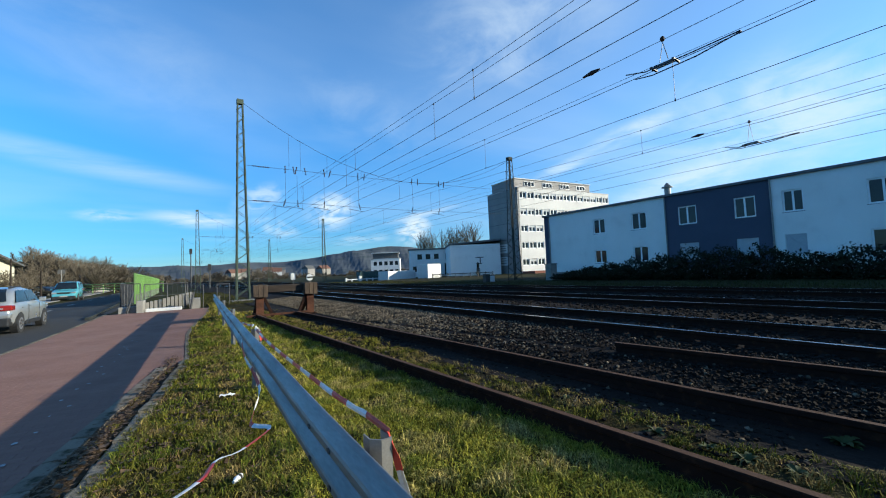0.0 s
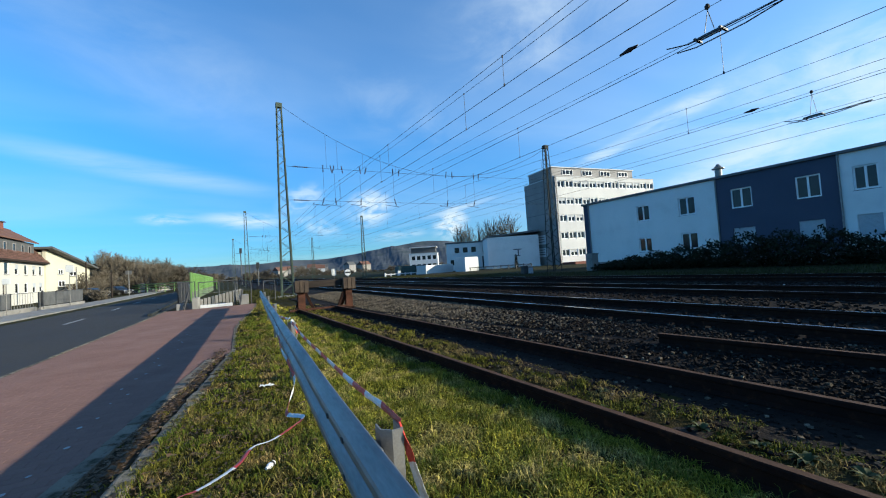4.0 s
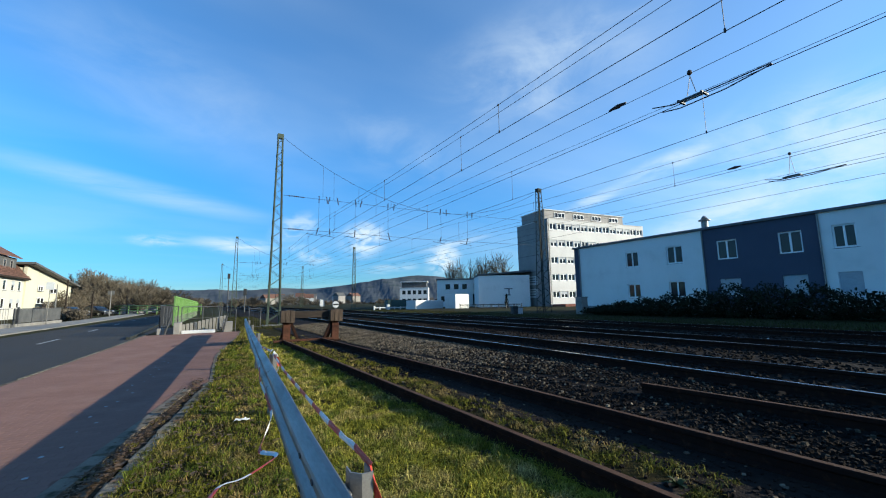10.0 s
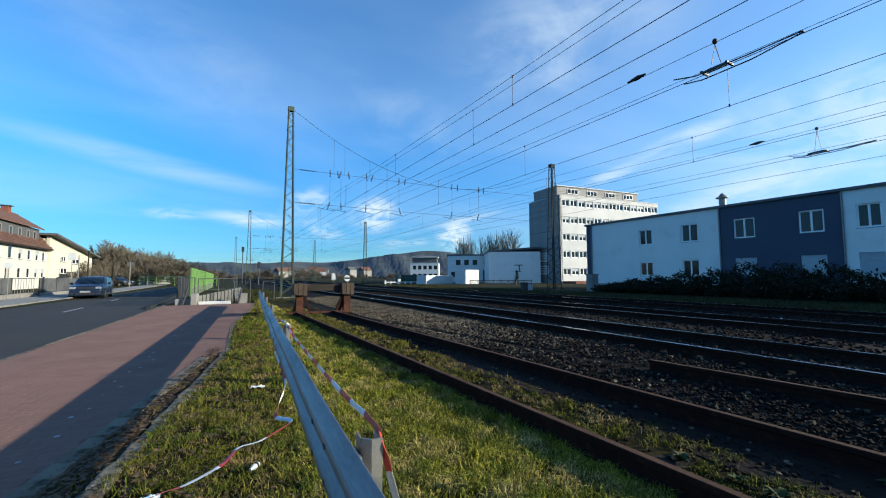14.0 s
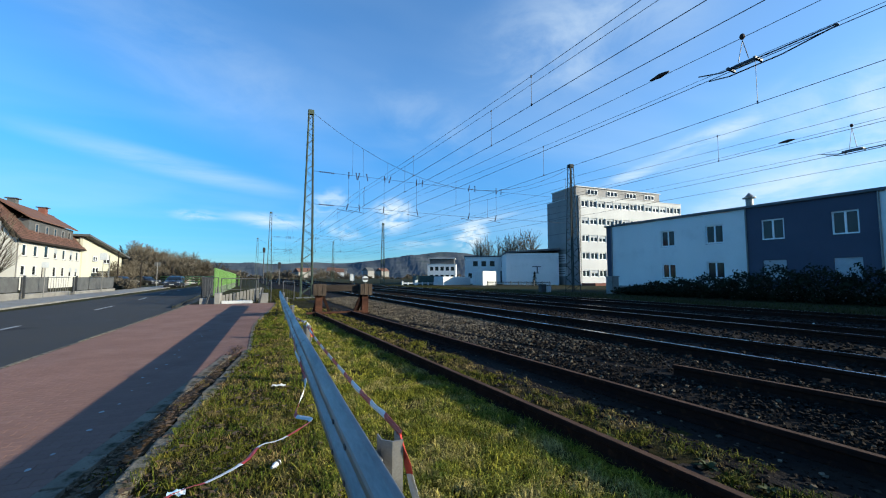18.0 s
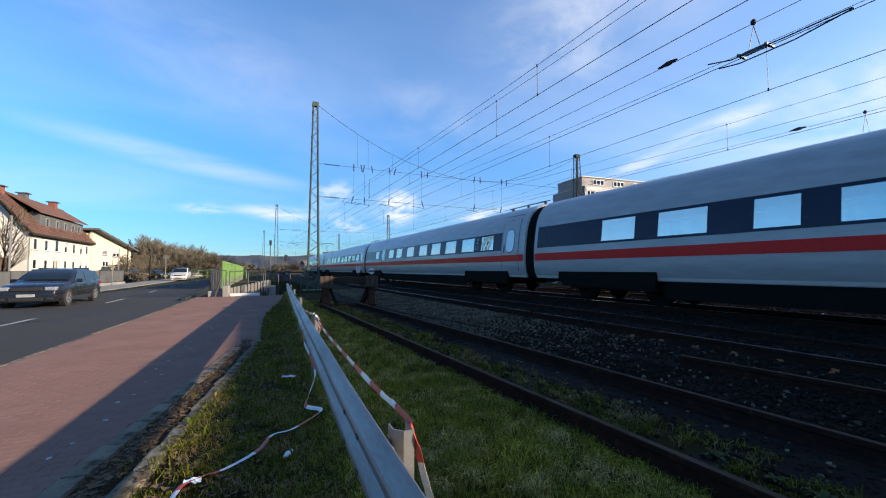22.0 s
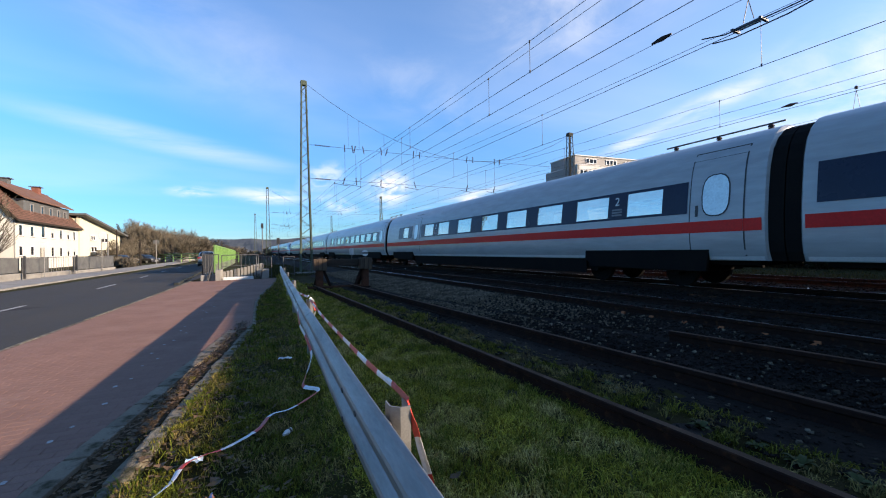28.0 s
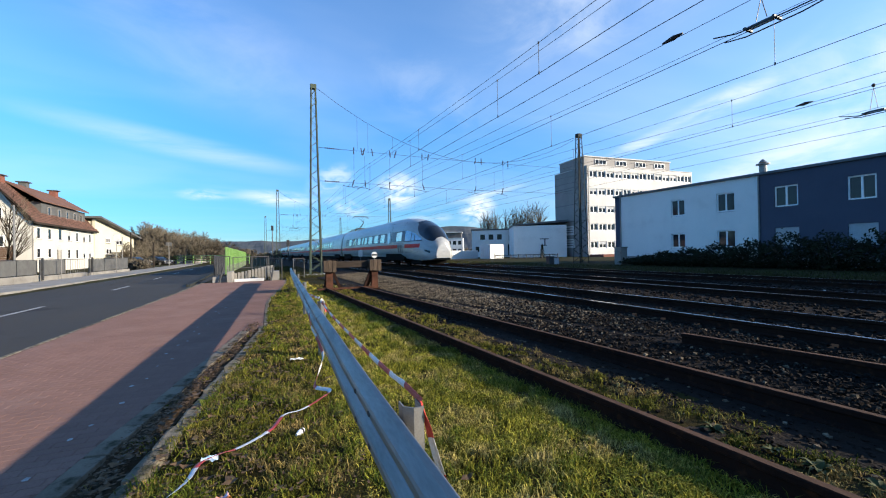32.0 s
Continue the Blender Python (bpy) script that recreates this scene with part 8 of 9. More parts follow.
def build_bush(x, y, z, rx, ry, h, leaves, mat, label, size, group):
    t = thing("bush", (x, y, z), label, "bush", group)
    bm = B()
    for i in range(12):
        a = i * 2.4
        e = Vector((math.cos(a) * rx * random.uniform(0.4, 1.0), math.sin(a) * ry * random.uniform(0.4, 1.0), h * random.uniform(0.6, 1.02)))
        m = e * 0.5 + Vector((0, 0, 0.1))
        tube(bm, (0, 0, -0.1), m, 0.03, 0.02, n=5), tube(bm, m, e, 0.02, 0.006, n=4)
    part("stem", bm, BARK, t, "thin woody stems")
    p = leaf_cloud(leaves, (0, 0, h * 0.46), (rx, ry, h * 0.54), size, floor=0.0)
    many("foliage", p, [(0, 1, 2, 3)], [mat], parent=t)
    return t


def terrace_hedge():
    tops = ((20.6, 0.75), (17.8, 1.15), (14.7, 1.5), (11.9, 1.9), (9.6, 2.05), (8.3, 1.75), (6.1, 1.5), (0, 1.6), (-16, 1.6))
    ty, tz = [a for a, _ in tops][::-1], [b for _, b in tops][::-1]
    y = 20.4
    while y > -15:
        h = float(np.interp(y, ty, tz)) * random.uniform(0.80, 0.97)
        build_bush(25.5 - LEAN * y + random.uniform(-0.3, 0.3), y, 0.12, 1.25, 1.35, h, 2600, HEDGE, "dense dark evergreen bush in front of the terrace", (0.05, 0.11), "bushes before the terrace")
        y -= 1.75
    for i in range(9):
        build_bush(-13.4 - 0.42 * i + random.uniform(-0.2, 0.2), 51.5 + i * 0.75, 0.08, 0.75, 0.85, random.uniform(0.85, 1.15), 900, TWIG, "low brown clipped winter hedge across the road", (0.06, 0.13), "clipped hedge by the road")


terrace_hedge()


def bare_tree(seed, height, spread, levels, rmin):
    """Points of a leafless tree as tapered three-sided limbs."""
    r = random.Random(seed)
    segs = []

    def grow(p, d, length, rad, level):
        q = p
        n = 3 if level < 2 else 2
        for i in range(n):
            e = q + d * (length / n)
            r1 = max(rad * (1 - 0.3 * (i + 1) / n), rmin)
            segs.append((q, e, max(rad * (1 - 0.3 * i / n), rmin), r1))
            q = e
            d = (d + Vector((r.uniform(-1, 1), r.uniform(-1, 1), r.uniform(-0.3, 0.7))) * 0.16).normalized()
            if level < levels and (level > 0 or i > 0 or r.random() < 0.3):
                for k in range(2 if level else 2):
                    a = r.uniform(0, 2 * math.pi)
                    o = Vector((math.cos(a), math.sin(a), r.uniform(0.1, 0.9))) * spread
                    grow(q, (d * 0.75 + o).normalized(), length * r.uniform(0.52, 0.78), r1 * 0.62, level + 1)
        if level < levels:
            grow(q, d, length * 0.7, rad * 0.62, level + 1)

    grow(Vector((0, 0, -0.2)), Vector((0, 0, 1)), height * 0.34, height * 0.016, 0)
    top = max(b.z for _, b, _, _ in segs)
    k = height / top
    return [(a * k, b * k, c, d) for a, b, c, d in segs]


def limbs(segs):
    out = np.zeros((len(segs), 6, 3))
    for i, (a, b, r0, r1) in enumerate(segs):
        d = (b - a).normalized()
        u = d.orthogonal().normalized()
        w = d.cross(u)
        for j in range(3):
            ang = 2.094 * j
            o = u * math.cos(ang) + w * math.sin(ang)
            out[i, j], out[i, j + 3] = a + o * r0, b + o * r1
    return out


LIMB_FACES = [(0, 1, 4, 3), (1, 2, 5, 4), (2, 0, 3, 5)]


def make_tree(seed, height, rmin, levels=4, spread=0.62):
    segs = bare_tree(seed, height, spread, levels, rmin)
    big = [s for s in segs if s[2] > rmin * 1.6]
    return limbs(big), limbs(segs)


def plant_trees():
    kinds = []
    for seed, lv, rm in ((3, 4, 0.021), (8, 4, 0.021), (14, 4, 0.021), (21, 4, 0.021), (5, 3, 0.012), (12, 3, 0.012)):
        big, fine = make_tree(seed, 8.0, rm, lv)
        a = bpy.data.meshes.new("trunk")
        o = many("trunk", big, LIMB_FACES, [BARK])
        a = o.data
        bpy.data.objects.remove(o)
        o = many("crown", fine, LIMB_FACES, [TWIG if rm > 0.01 else PALETWIG])
        b = o.data
        bpy.data.objects.remove(o)
        kinds.append((a, b))

    def place(x, y, h, k, label, group):
        t = thing("bare_tree", pose(x, y, 0.0, 0, 0, random.uniform(0, 360)) @ Matrix.Scale(h / 8.0, 4), label, "tree", group)
        for name, me in (("trunk", kinds[k][0]), ("crown", kinds[k][1])):
            o = new(name, me)
            o.parent = t

    for i in range(26):
        az = -15.3 + 9.0 * i / 25 + random.uniform(-0.2, 0.2)
        r = random.uniform(86, 128)
        top = float(np.interp(az, (-15.5, -13.0, -10.0, -7.8, -6.0), (3.7, 4.1, 3.5, 2.6, 1.6))) * random.uniform(0.78, 1.03)
        place(r * math.sin(radians(az)), r * math.cos(radians(az)), r * math.tan(radians(top)) + 1.4, i % 4, "bare brown winter tree in the thicket beyond the road", "winter trees beyond the road")
    for i in range(9):
        az = 28.9 + 1.08 * i + random.uniform(-0.25, 0.25)
        r = random.uniform(92, 104)
        top = (6.0, 5.7, 6.1, 5.9, 6.4, 6.2, 6.7, 6.9, 6.8)[i]
        place(r * math.sin(radians(az)), r * math.cos(radians(az)), r * math.tan(radians(top)) + 1.4, 4 + i % 2, "tall thin bare winter tree behind the workshop", "winter trees behind the workshop")
    place(-20.3, 43.5, 6.8, 5, "bare garden tree before the long house", "")
    place(-29.0, 45.0, 6.5, 4, "bare garden tree before the long house", "")
    # thickets that nobody could count
    out = []
    seeds = [make_tree(s, 1.0, 0.0045, 4, 0.75)[1] for s in (31, 37, 41)]
    for i in range(300):
        az = rng.uniform(-16.5, 34)
        near = az < -6.5
        r = rng.uniform(80, 130) if near and rng.uniform() < 0.8 else rng.uniform(170, 330)
        h = rng.uniform(2.2, 5.2) if r < 140 else rng.uniform(2.5, 7.0) * (0.75 + 0.25 * math.sin(az))
        if r > 140 and az > 12:
            h *= 0.6
        p = seeds[i % 3] * np.array([h * 1.3, h * 1.3, h])
        a = rng.uniform(0, 6.28)
        q = p.copy()
        q[..., 0], q[..., 1] = p[..., 0] * math.cos(a) - p[..., 1] * math.sin(a), p[..., 0] * math.sin(a) + p[..., 1] * math.cos(a)
        q += np.array([r * math.sin(math.radians(az)), r * math.cos(math.radians(az)), -0.3])
        out.append(q)
    many("far_thicket", np.concatenate(out), LIMB_FACES, [TWIG], "brown leafless thicket along the line and fields", "woods")


plant_trees()


def build_hills():
    az0 = (-75, -40, -15.2, -7.2, -1.3, 2, 5.4, 9.8, 14.4, 19.2, 24.2, 28.3, 34, 45, 75)
    el0 = (1.2, 1.3, 1.45, 2.0, 1.96, 1.93, 2.27, 2.08, 2.6, 3.28, 3.96, 3.7, 2.0, 1.9, 1.6)
    n, m = 900, 26
    a = np.linspace(-75, 75, n)
    el = np.interp(a, az0, el0)
    el = np.convolve(np.pad(el, 8, mode="edge"), np.ones(17) / 17, "valid")
    vs = np.zeros((m, n, 3))
    for j in range(m):
        k = j / (m - 1)
        r = 520 + 780 * k
        shape = (k * k * (3 - 2 * k)) * (0.90 + 0.10 * np.sin(a * 0.35 + 2 * k)) if k < 0.97 else 1.0
        z = 1300 * np.tan(np.radians(el)) * shape * min(1, 0.12 + k)
        z = z + (rng.uniform(-1, 1, n) * 0.9 + 2.5 * np.sin(a * 1.3 + 5 * k) * np.sin(a * 0.47 + 2.0 * k)) * (k > 0.12) * (k < 0.99)
        ang = np.radians(a + 0.05 * rng.uniform(-1, 1, n))
        vs[j] = np.stack((r * np.sin(ang), r * np.cos(ang), z - 3), 1)
    faces = [(j * n + i, j * n + i + 1, (j + 1) * n + i + 1, (j + 1) * n + i) for j in range(m - 1) for i in range(n - 1)]
    tagged(raw("hills", vs.reshape(-1, 3).tolist(), faces, HAZY_WOODS, smooth=True), "low wooded winter hills along the horizon, tinted for haze", "hills", kind="structure")
    # village roofs and walls at the hill's foot
    for i in range(14):
        az, r = random.uniform(3, 16), random.uniform(400, 520)
        w, d, h = random.uniform(8, 13), random.uniform(7, 9), random.uniform(3.5, 5.5)
        t = thing("distant_house", pose(r * math.sin(radians(az)), r * math.cos(radians(az)), -0.2 + (r - 330) * 0.03, 0, 0, random.uniform(-40, 40)), "distant small village house with a pitched roof", "house", "village houses")
        bm = B()
        box(bm, -w / 2, w / 2, -d / 2, d / 2, -3, h)
        part("wall", bm, random.choice((SHUTTER, CONCRETE, GREYPANEL)), t)
        bm = B()
        sweep(bm, [(-d / 2 - 0.4, h - 0.2), (d / 2 + 0.4, h - 0.2), (0, h + d * 0.42)], [lambda u, v, x=x: (x, u, v) for x in (-w / 2 - 0.3, w / 2 + 0.3)])
        part("roof", bm, random.choice((ROOFTILE, SLATE)), t)


build_hills()

# ---- pavers, barrier tape, litter ----


def paver_mesh(lx, ly):
    c, h, a, b = 0.0015, 0.06, lx / 2, ly / 2
    v = [(sx * a, sy * b, z) for z in (-h, -0.002) for sx, sy in ((-1, -1), (1, -1), (1, 1), (-1, 1))] + [(sx * (a - c), sy * (b - c), 0) for sx, sy in ((-1, -1), (1, -1), (1, 1), (-1, 1))]
    f = [(8, 9, 10, 11)]
    for k in range(4):
        n = (k + 1) % 4
        f += [(k, n, 4 + n, 4 + k), (4 + k, 4 + n, 8 + n, 8 + k)]
    return v, f


def lay_pavers():
    bed = bpy.data.objects["pavement"]
    L, W, G = 0.20, 0.10, 0.003
    v, f = paver_mesh(L - G, W - G)
    proto = bpy.data.meshes.new("paver")
    proto.from_pydata(v, [], f)
    proto.materials.append(PAVER)
    pv = np.array(v)
    rest, count = [], 0
    j0, j1 = int(-5.0 / W), int(23.0 / W)
    for j in range(j0, j1):
        y = (j + 0.5) * W
        xl, xr = ROAD_R(y) + 0.07, pave_edge(y)
        x = xl + (L / 2 if j % 2 else 0.0) - L
        while x < xr:
            a, b = max(x, xl), min(x + L, xr)
            if b - a > 0.035:
                cx, k = (a + b) / 2, (b - a - G) / (L - G)
                z = 0.0035 + 0.001 * noise.noise((cx * 0.9, y * 0.9, 1))
                tilt = pose(cx, y, z, random.uniform(-0.02, 0.02), random.uniform(-0.02, 0.02), random.uniform(-0.4, 0.4)) @ Matrix.Diagonal((k, 1, 1, 1))
                if count < 290 and 3.6 < y < 6.6 and cx > -2.3:
                    o = new("paver", proto)
                    o.parent = bed
                    o.matrix_basis = tilt
                    count += 1
                else:
                    rest.append(pv @ np.array(tilt.to_3x3()).T + np.array(tilt.translation))
            x += L
    o = many("pavers", np.array(rest), f, [PAVER], parent=bed)
    o["kind"] = "stuff"
    # pale chewed spots trodden into the footway
    base = tagged(new("pavement_spots"), "small pale trodden spots on the red footway", "stain", kind="structure")
    for i in range(22):
        y = 3.4 + i * 0.42 + random.uniform(-0.2, 0.2)
        bm = B()
        n = 9
        r = random.uniform(0.012, 0.026)
        c = Vector((-1.50 + 0.012 * y + random.uniform(-0.10, 0.10), y, 0.0105))
        ring = [bm.verts.new(c + Vector((math.cos(6.283 * q / n) * r * random.uniform(0.7, 1.2), math.sin(6.283 * q / n) * r * 1.4 * random.uniform(0.7, 1.2), 0))) for q in range(n)]
        hub = bm.verts.new(c + Vector((0, 0, 0.003)))
        for q in range(n):
            bm.faces.new((ring[q], ring[(q + 1) % n], hub))
        part("spot", bm, ROADMARK, base)


def ribbon(parent, pts, width, twist, first=0, piece=0.30):
    """A limp striped tape through points, in alternate red and white pieces; twist gives the band's lean at each point."""
    P = [Vector(p) for p in pts]
    fine = []
    for i in range(len(P) - 1):
        p0, p1, p2, p3 = P[max(i - 1, 0)], P[i], P[i + 1], P[min(i + 2, len(P) - 1)]
        n = max(2, int((p2 - p1).length / 0.03))
        for k in range(n):
            t = k / n
            q = 0.5 * ((2 * p1) + (p2 - p0) * t + (2 * p0 - 5 * p1 + 4 * p2 - p3) * t * t + (3 * p1 - p0 - 3 * p2 + p3) * t ** 3)
            fine.append((q, twist[i] + (twist[i + 1] - twist[i]) * t))
    fine.append((P[-1], twist[-1]))
    runs, cur, dist = [], [fine[0]], 0.0
    for a, b in zip(fine, fine[1:]):
        dist += (b[0] - a[0]).length
        cur.append(b)
        if dist > piece:
            runs.append(cur)
            cur, dist = [b], 0.0
    if len(cur) > 1:
        runs.append(cur)
    for r, run in enumerate(runs):
        bm = B()
        rings = []
        for i, (q, w) in enumerate(run):
            d = (run[min(i + 1, len(run) - 1)][0] - run[max(i - 1, 0)][0]).normalized()
            side = d.cross(Vector((0, 0, 1)))
            side = side.normalized() if side.length > 0.05 else Vector((1, 0, 0))
            up = side.cross(d)
            o = (side * math.cos(radians(w)) + up * math.sin(radians(w))) * width / 2
            nn = o.cross(d).normalized()
            wr = 0.004 * noise.noise(q * 30)
            rings.append([bm.verts.new(q + o * s + nn * (e + wr * s)) for s, e in ((-1, 0.0), (0, 0.004), (1, 0.0), (1, -0.0012), (0, 0.0028), (-1, -0.0012))])
        for a, b in zip(rings, rings[1:]):
            for k in range(6):
                bm.faces.new((a[k], a[(k + 1) % 6], b[(k + 1) % 6], b[k]))
        bm.faces.new(rings[0][::-1]), bm.faces.new(rings[-1])
        red = (r + first) % 2
        part("stripe", bm, TAPE_RED if red else TAPE_WHITE, parent, "red stripe" if red else "white stripe")


def build_tape():
    t = thing("barrier_tape", (0, 0, 0), "torn red and white barrier tape trailing into the grass", "barrier tape", "barrier tapes")
    ribbon(t, [(-0.65, 2.66, 0.03), (-0.57, 2.80, 0.04), (-0.53, 2.98, 0.05), (-0.42, 3.06, 0.05), (-0.30, 3.11, 0.05), (-0.11, 3.30, 0.055), (-0.01, 3.57, 0.05), (0.13, 3.62, 0.05),
               (0.30, 3.79, 0.055), (0.415, 3.96, 0.065), (0.295, 4.17, 0.055), (0.345, 4.40, 0.10), (0.41, 4.50, 0.275), (0.375, 4.78, 0.42), (0.335, 5.10, 0.52), (0.335, 5.40, 0.66)],
           0.040, [40, 25, 10, 25, 10, 5, 20, 10, 15, 30, 45, 70, 60, 75, 80, 80], 0, 0.27)
    t = thing("barrier_tape", (0, 0, 0), "red and white barrier tape slung between two guard rail posts", "barrier tape", "barrier tapes")
    ribbon(t, [(0.507, 1.55, 0.772), (0.512, 1.81, 0.765), (0.510, 2.00, 0.752), (0.510, 2.40, 0.737), (0.510, 3.10, 0.727), (0.508, 4.50, 0.722), (0.500, 5.52, 0.772)], 0.029, [80, 80, 82, 70, 85, 75, 60], 1, 0.24)
    ribbon(t, [(0.505, 1.56, 0.772), (0.514, 1.535, 0.72), (0.545, 1.53, 0.588), (0.583, 1.53, 0.454), (0.611, 1.53, 0.342), (0.66, 1.52, 0.15), (0.71, 1.50, 0.04)], 0.030, [50, 50, 40, 60, 50, 30, 0], 1, 0.15)
    ribbon(t, [(0.50, 5.50, 0.79), (0.55, 5.56, 0.72), (0.58, 5.60, 0.60), (0.55, 5.66, 0.50)], 0.04, [80, 20, 70, 85], 0, 0.10)
    ribbon(t, [(0.47, 5.58, 0.78), (0.50, 5.70, 0.80), (0.52, 6.2, 0.74), (0.50, 7.0, 0.70), (0.50, 7.9, 0.66), (0.50, 9.4, 0.72)], 0.028, [60, 10, 80, 60, 80, 70], 0, 0.30)


build_tape()


def crumple(name, x, y, size, mat, label, category, seed):
    """A crumpled wrapper: a folded sheet with thickness."""
    r = random.Random(seed)
    bm = B()
    n = 6
    g = [[bm.verts.new(((i / n - 0.5) * size[0], (j / 4 - 0.5) * size[1], r.uniform(0.0, size[2]))) for j in range(5)] for i in range(n + 1)]
    low = [[bm.verts.new(v.co - Vector((0, 0, 0.002))) for v in row] for row in g]
    for i in range(n):
        for j in range(4):
            bm.faces.new((g[i][j], g[i + 1][j], g[i + 1][j + 1], g[i][j + 1]))
            bm.faces.new((low[i][j], low[i][j + 1], low[i + 1][j + 1], low[i + 1][j]))
    for i in range(n):
        for row in (0, 4):
            bm.faces.new((g[i][row], g[i + 1][row], low[i + 1][row], low[i][row]))
    for j in range(4):
        for i in (0, n):
            bm.faces.new((g[i][j], g[i][j + 1], low[i][j + 1], low[i][j]))
    o = part(name, bm, mat, None)
    o.matrix_basis = pose(x, y, 0.035, 0, 0, r.uniform(0, 180))
    return tagged(o, label, category)


WRAP_BLUE = material("blue_wrapper", (0.35, 0.55, 0.68), (0.62, 0.70, 0.75), 0.35, scale=30, fine=60, bump=0.0)
WRAP_ORANGE = material("orange_wrapper", (0.10, 0.22, 0.45), (0.65, 0.25, 0.06), 0.4, scale=24, fine=60, bump=0.0, mixat=(0.45, 0.55))
crumple("wrapper", -0.48, 3.03, (0.10, 0.07, 0.03), WRAP_BLUE, "crumpled pale blue wrapper lying in the grass", "litter", 1)
crumple("wrapper", -0.35, 2.50, (0.08, 0.06, 0.03), WRAP_ORANGE, "small blue and orange wrapper in the grass", "litter", 2)
crumple("paper_scrap", 0.18, 5.4, (0.16, 0.07, 0.03), TAPE_WHITE, "torn white paper scrap lying in the grass", "litter", 3)


def build_bottle():
    t = thing("bottle", pose(0.10, 3.18, 0.045, 90, 0, -38) @ Matrix.Scale(0.72, 4), "small white plastic bottle lying in the grass", "bottle")
    bm = B()
    prof = [(0.0, -0.055), (0.026, -0.053), (0.028, -0.02), (0.028, 0.02), (0.018, 0.042), (0.012, 0.048)]
    for (r0, z0), (r1, z1) in zip(prof, prof[1:]):
        tube(bm, (0, 0, z0), (0, 0, z1), max(r0, 0.001), r1, n=12, caps=False)
    bmesh.ops.remove_doubles(bm, verts=bm.verts, dist=0.0005)
    part("bottle_body", bm, TAPE_WHITE, t, smooth=True)
    bm = B()
    tube(bm, (0, 0, 0.046), (0, 0, 0.066), 0.014, n=12)
    part("cap", bm, WHITE_PAINT, t)
    bm = B()
    tube(bm, (0, 0, -0.035), (0, 0, -0.008), 0.0288, n=12)
    part("bottle_band", bm, BLACKTRIM, t, "dark printed band")


build_bottle()

# ---- yard beyond the tracks ----


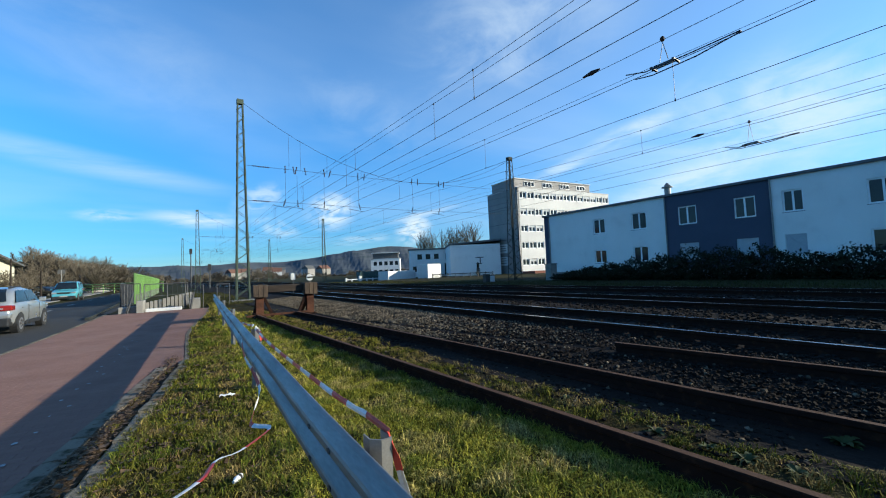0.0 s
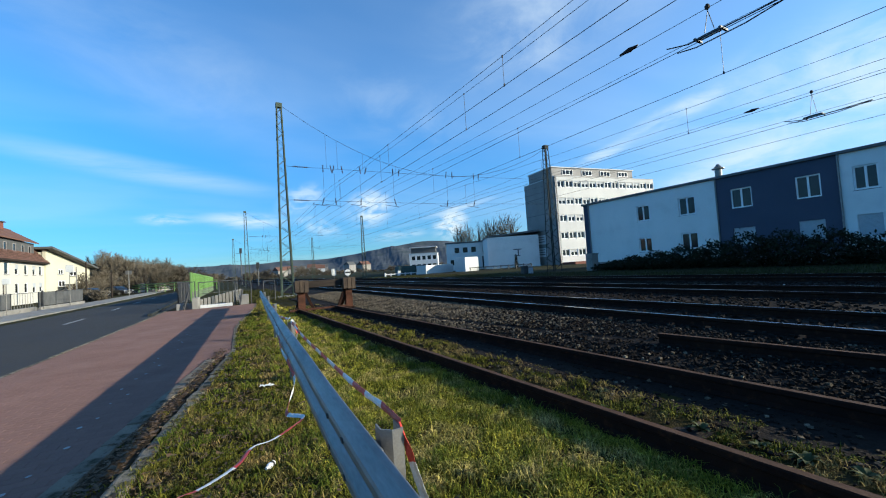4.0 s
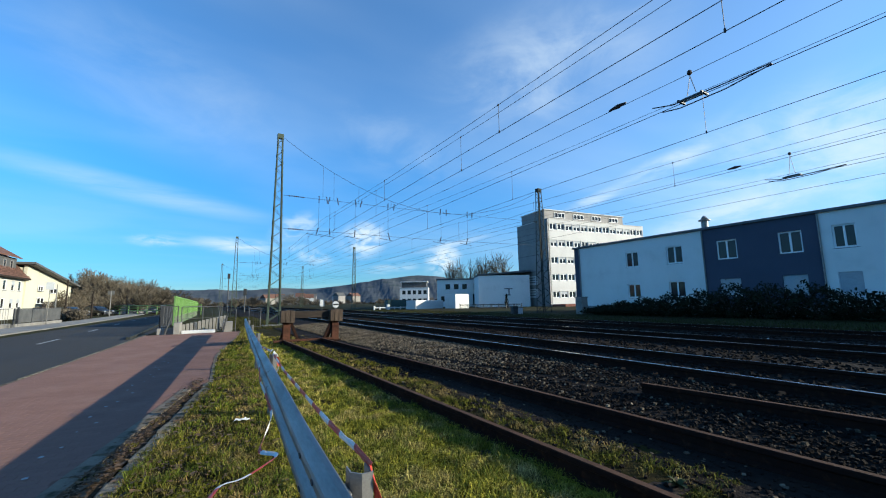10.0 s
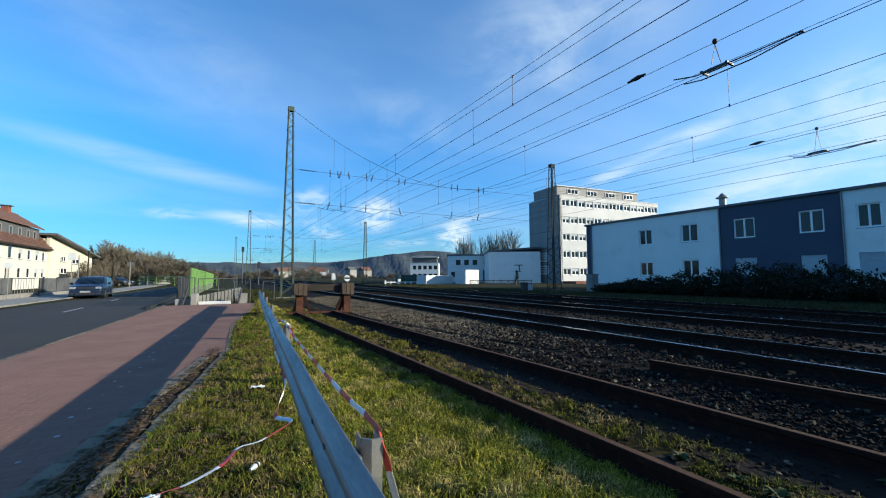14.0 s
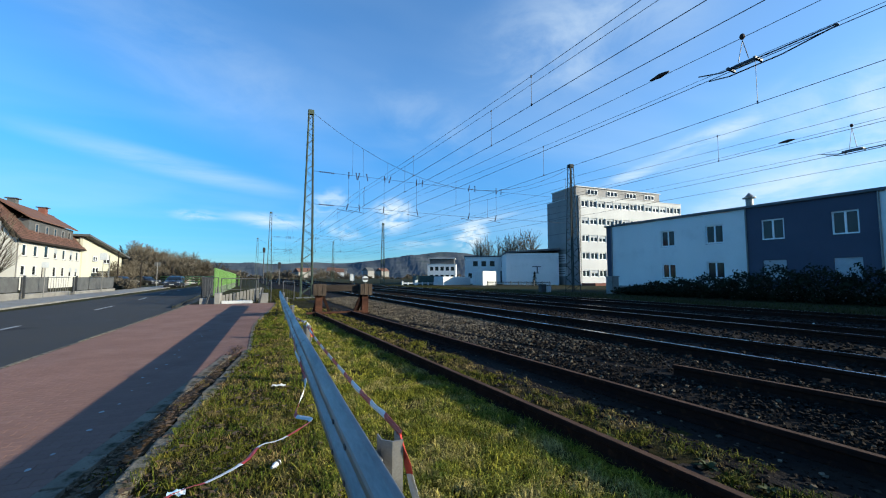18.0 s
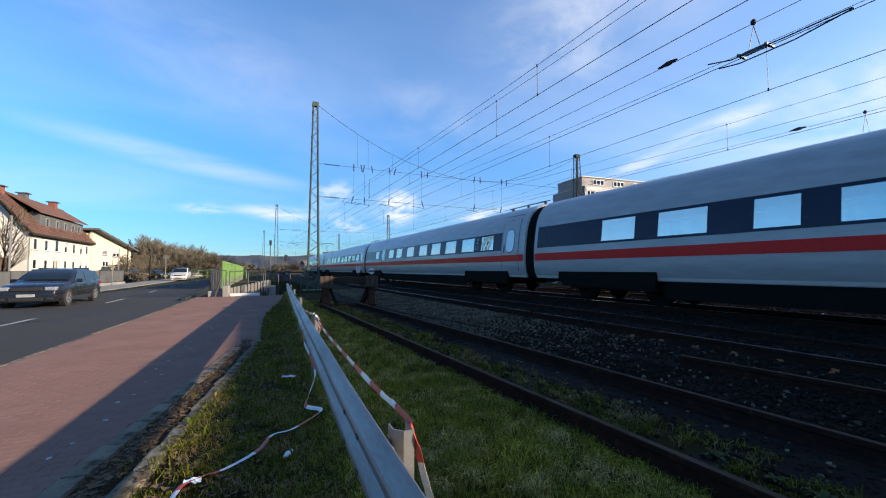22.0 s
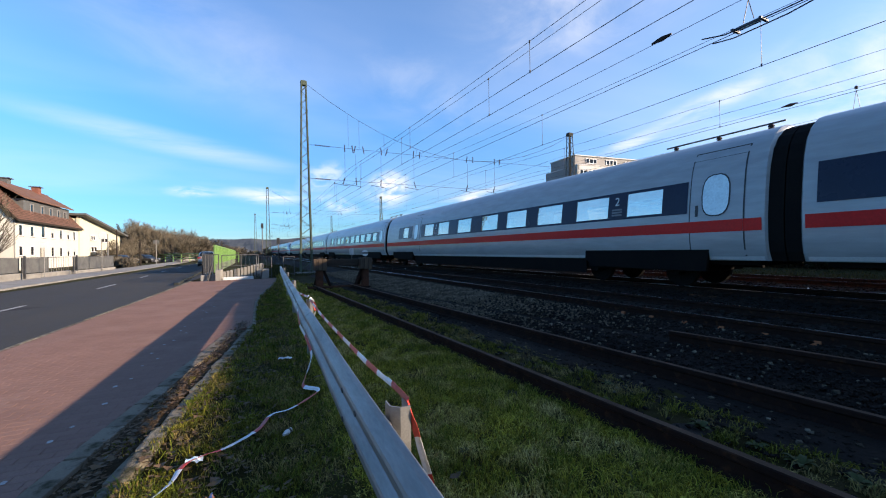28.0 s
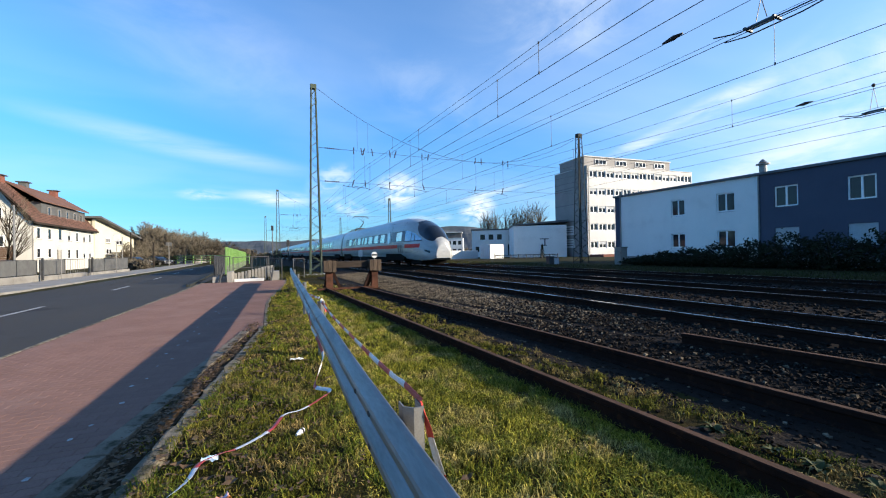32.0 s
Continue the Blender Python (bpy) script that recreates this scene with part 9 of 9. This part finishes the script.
def build_yard():
    bar_fence = thing("yard_railing", (0, 0, 0), "low dark railing along the yard beyond the tracks", "railing")
    a, b = Vector((28.6, 48.0, -0.05)), Vector((36.4, 44.0, -0.05))
    for i in range(9):
        p = a.lerp(b, i / 8)
        bm = B()
        box(bm, p.x - 0.04, p.x + 0.04, p.y - 0.04, p.y + 0.04, -0.1, 0.85)
        part("post", bm, STEEL, bar_fence)
    for z in (0.15, 0.78):
        bm = B()
        tube(bm, a + Vector((0, 0, z)), b + Vector((0, 0, z)), 0.05, n=6)
        part("rail", bm, MAST_DARK, bar_fence)
    for i in range(1, 64):
        if i % 8 == 0:
            continue
        p = a.lerp(b, i / 64)
        bm = B()
        tube(bm, p + Vector((0, 0, 0.15)), p + Vector((0, 0, 0.78)), 0.018, n=4, caps=False)
        part("bar", bm, MAST_DARK, bar_fence)
    t = thing("green_container", pose(22.3, 60.0, -0.1, 0, 0, -4), "dark green low container behind a white railing", "container")
    bm = B()
    box(bm, 0, 4.3, 0, 2.2, 0, 1.75, 0.03)
    body = part("container_body", bm, CONTAINER, t)
    for k in range(14):
        bm = B()
        box(bm, 0.18 + k * 0.29, 0.30 + k * 0.29, -0.04, -0.002, 0.12, 1.65)
        part("rib", bm, CONTAINER, body)
    w = thing("white_railing", (0, 0, 0), "low white railing with stout posts beyond the tracks", "railing")
    for x, r, h in ((19.3, 0.12, 0.75), (20.2, 0.09, 0.6), (21.55, 0.22, 0.95), (22.6, 0.09, 0.6), (23.6, 0.09, 0.6), (24.6, 0.09, 0.6), (25.5, 0.2, 0.85)):
        bm = B()
        box(bm, x - r, x + r, 58 - r, 58 + r, -0.1, h, 0.02)
        part("post", bm, WHITE_PAINT, w)
    bm = B()
    box(bm, 19.2, 25.5, 57.95, 58.05, 0.40, 0.54, 0.01)
    part("rail", bm, WHITE_PAINT, w)
    c = thing("conifer", pose(37.6, 49.0, -0.1), "small dark columnar conifer in front of the annex", "tree")
    bm = B()
    tube(bm, (0, 0, 0), (0, 0, 2.2), 0.06, 0.015, n=6)
    part("trunk", bm, BARK, c)
    n = 1600
    z = rng.uniform(0.1, 2.35, n)
    r = (0.52 * (1 - z / 2.45) ** 0.8) * rng.uniform(0.35, 1.08, n)
    a = rng.uniform(0, 6.283, n)
    at = np.stack((r * np.cos(a), r * np.sin(a), z), 1)
    out = np.stack((np.cos(a), np.sin(a), np.full(n, 0.9)), 1) * rng.uniform(0.06, 0.13, (n, 1))
    side = np.stack((-np.sin(a), np.cos(a), np.zeros(n)), 1) * 0.025
    many("crown", np.stack((at - side, at + side, at + out), 1), [(0, 1, 2)], [HEDGE], parent=c)
    for x, y, h, mat in ((21.5, 27.0, 0.75, STEEL), (22.2, 27.2, 0.62, SHUTTER)):
        k = thing("track_cabinet", pose(x, y, 0.05), "small trackside cabinet on the bank", "cabinet", "trackside cabinets")
        bm = B()
        box(bm, -0.25, 0.25, -0.2, 0.2, 0.0, h, 0.02)
        part("housing", bm, mat, k)
        bm = B()
        box(bm, -0.28, 0.28, -0.23, 0.23, h, h + 0.04, 0.01)
        part("lid", bm, STEEL, k)


CONTAINER = material("green_container_paint", (0.02, 0.05, 0.045), (0.016, 0.04, 0.036), 0.6, scale=1, fine=20, bump=0.1)
build_yard()
lay_pavers()

# ---- what moves ----


def motions():
    times = [float(i) for i in range(33)]
    for car, (back, turned) in CARS.items():
        rows = []
        for t in times:
            m = track(11.5, train_tip(t) - back, RAIL_TOP)
            rows.append((t, m @ Matrix.Rotation(math.pi, 4, "Z") if turned else m))
        walk(car, rows)
    for vehicle, rows in TRAFFIC:
        walk(vehicle, rows)


motions()
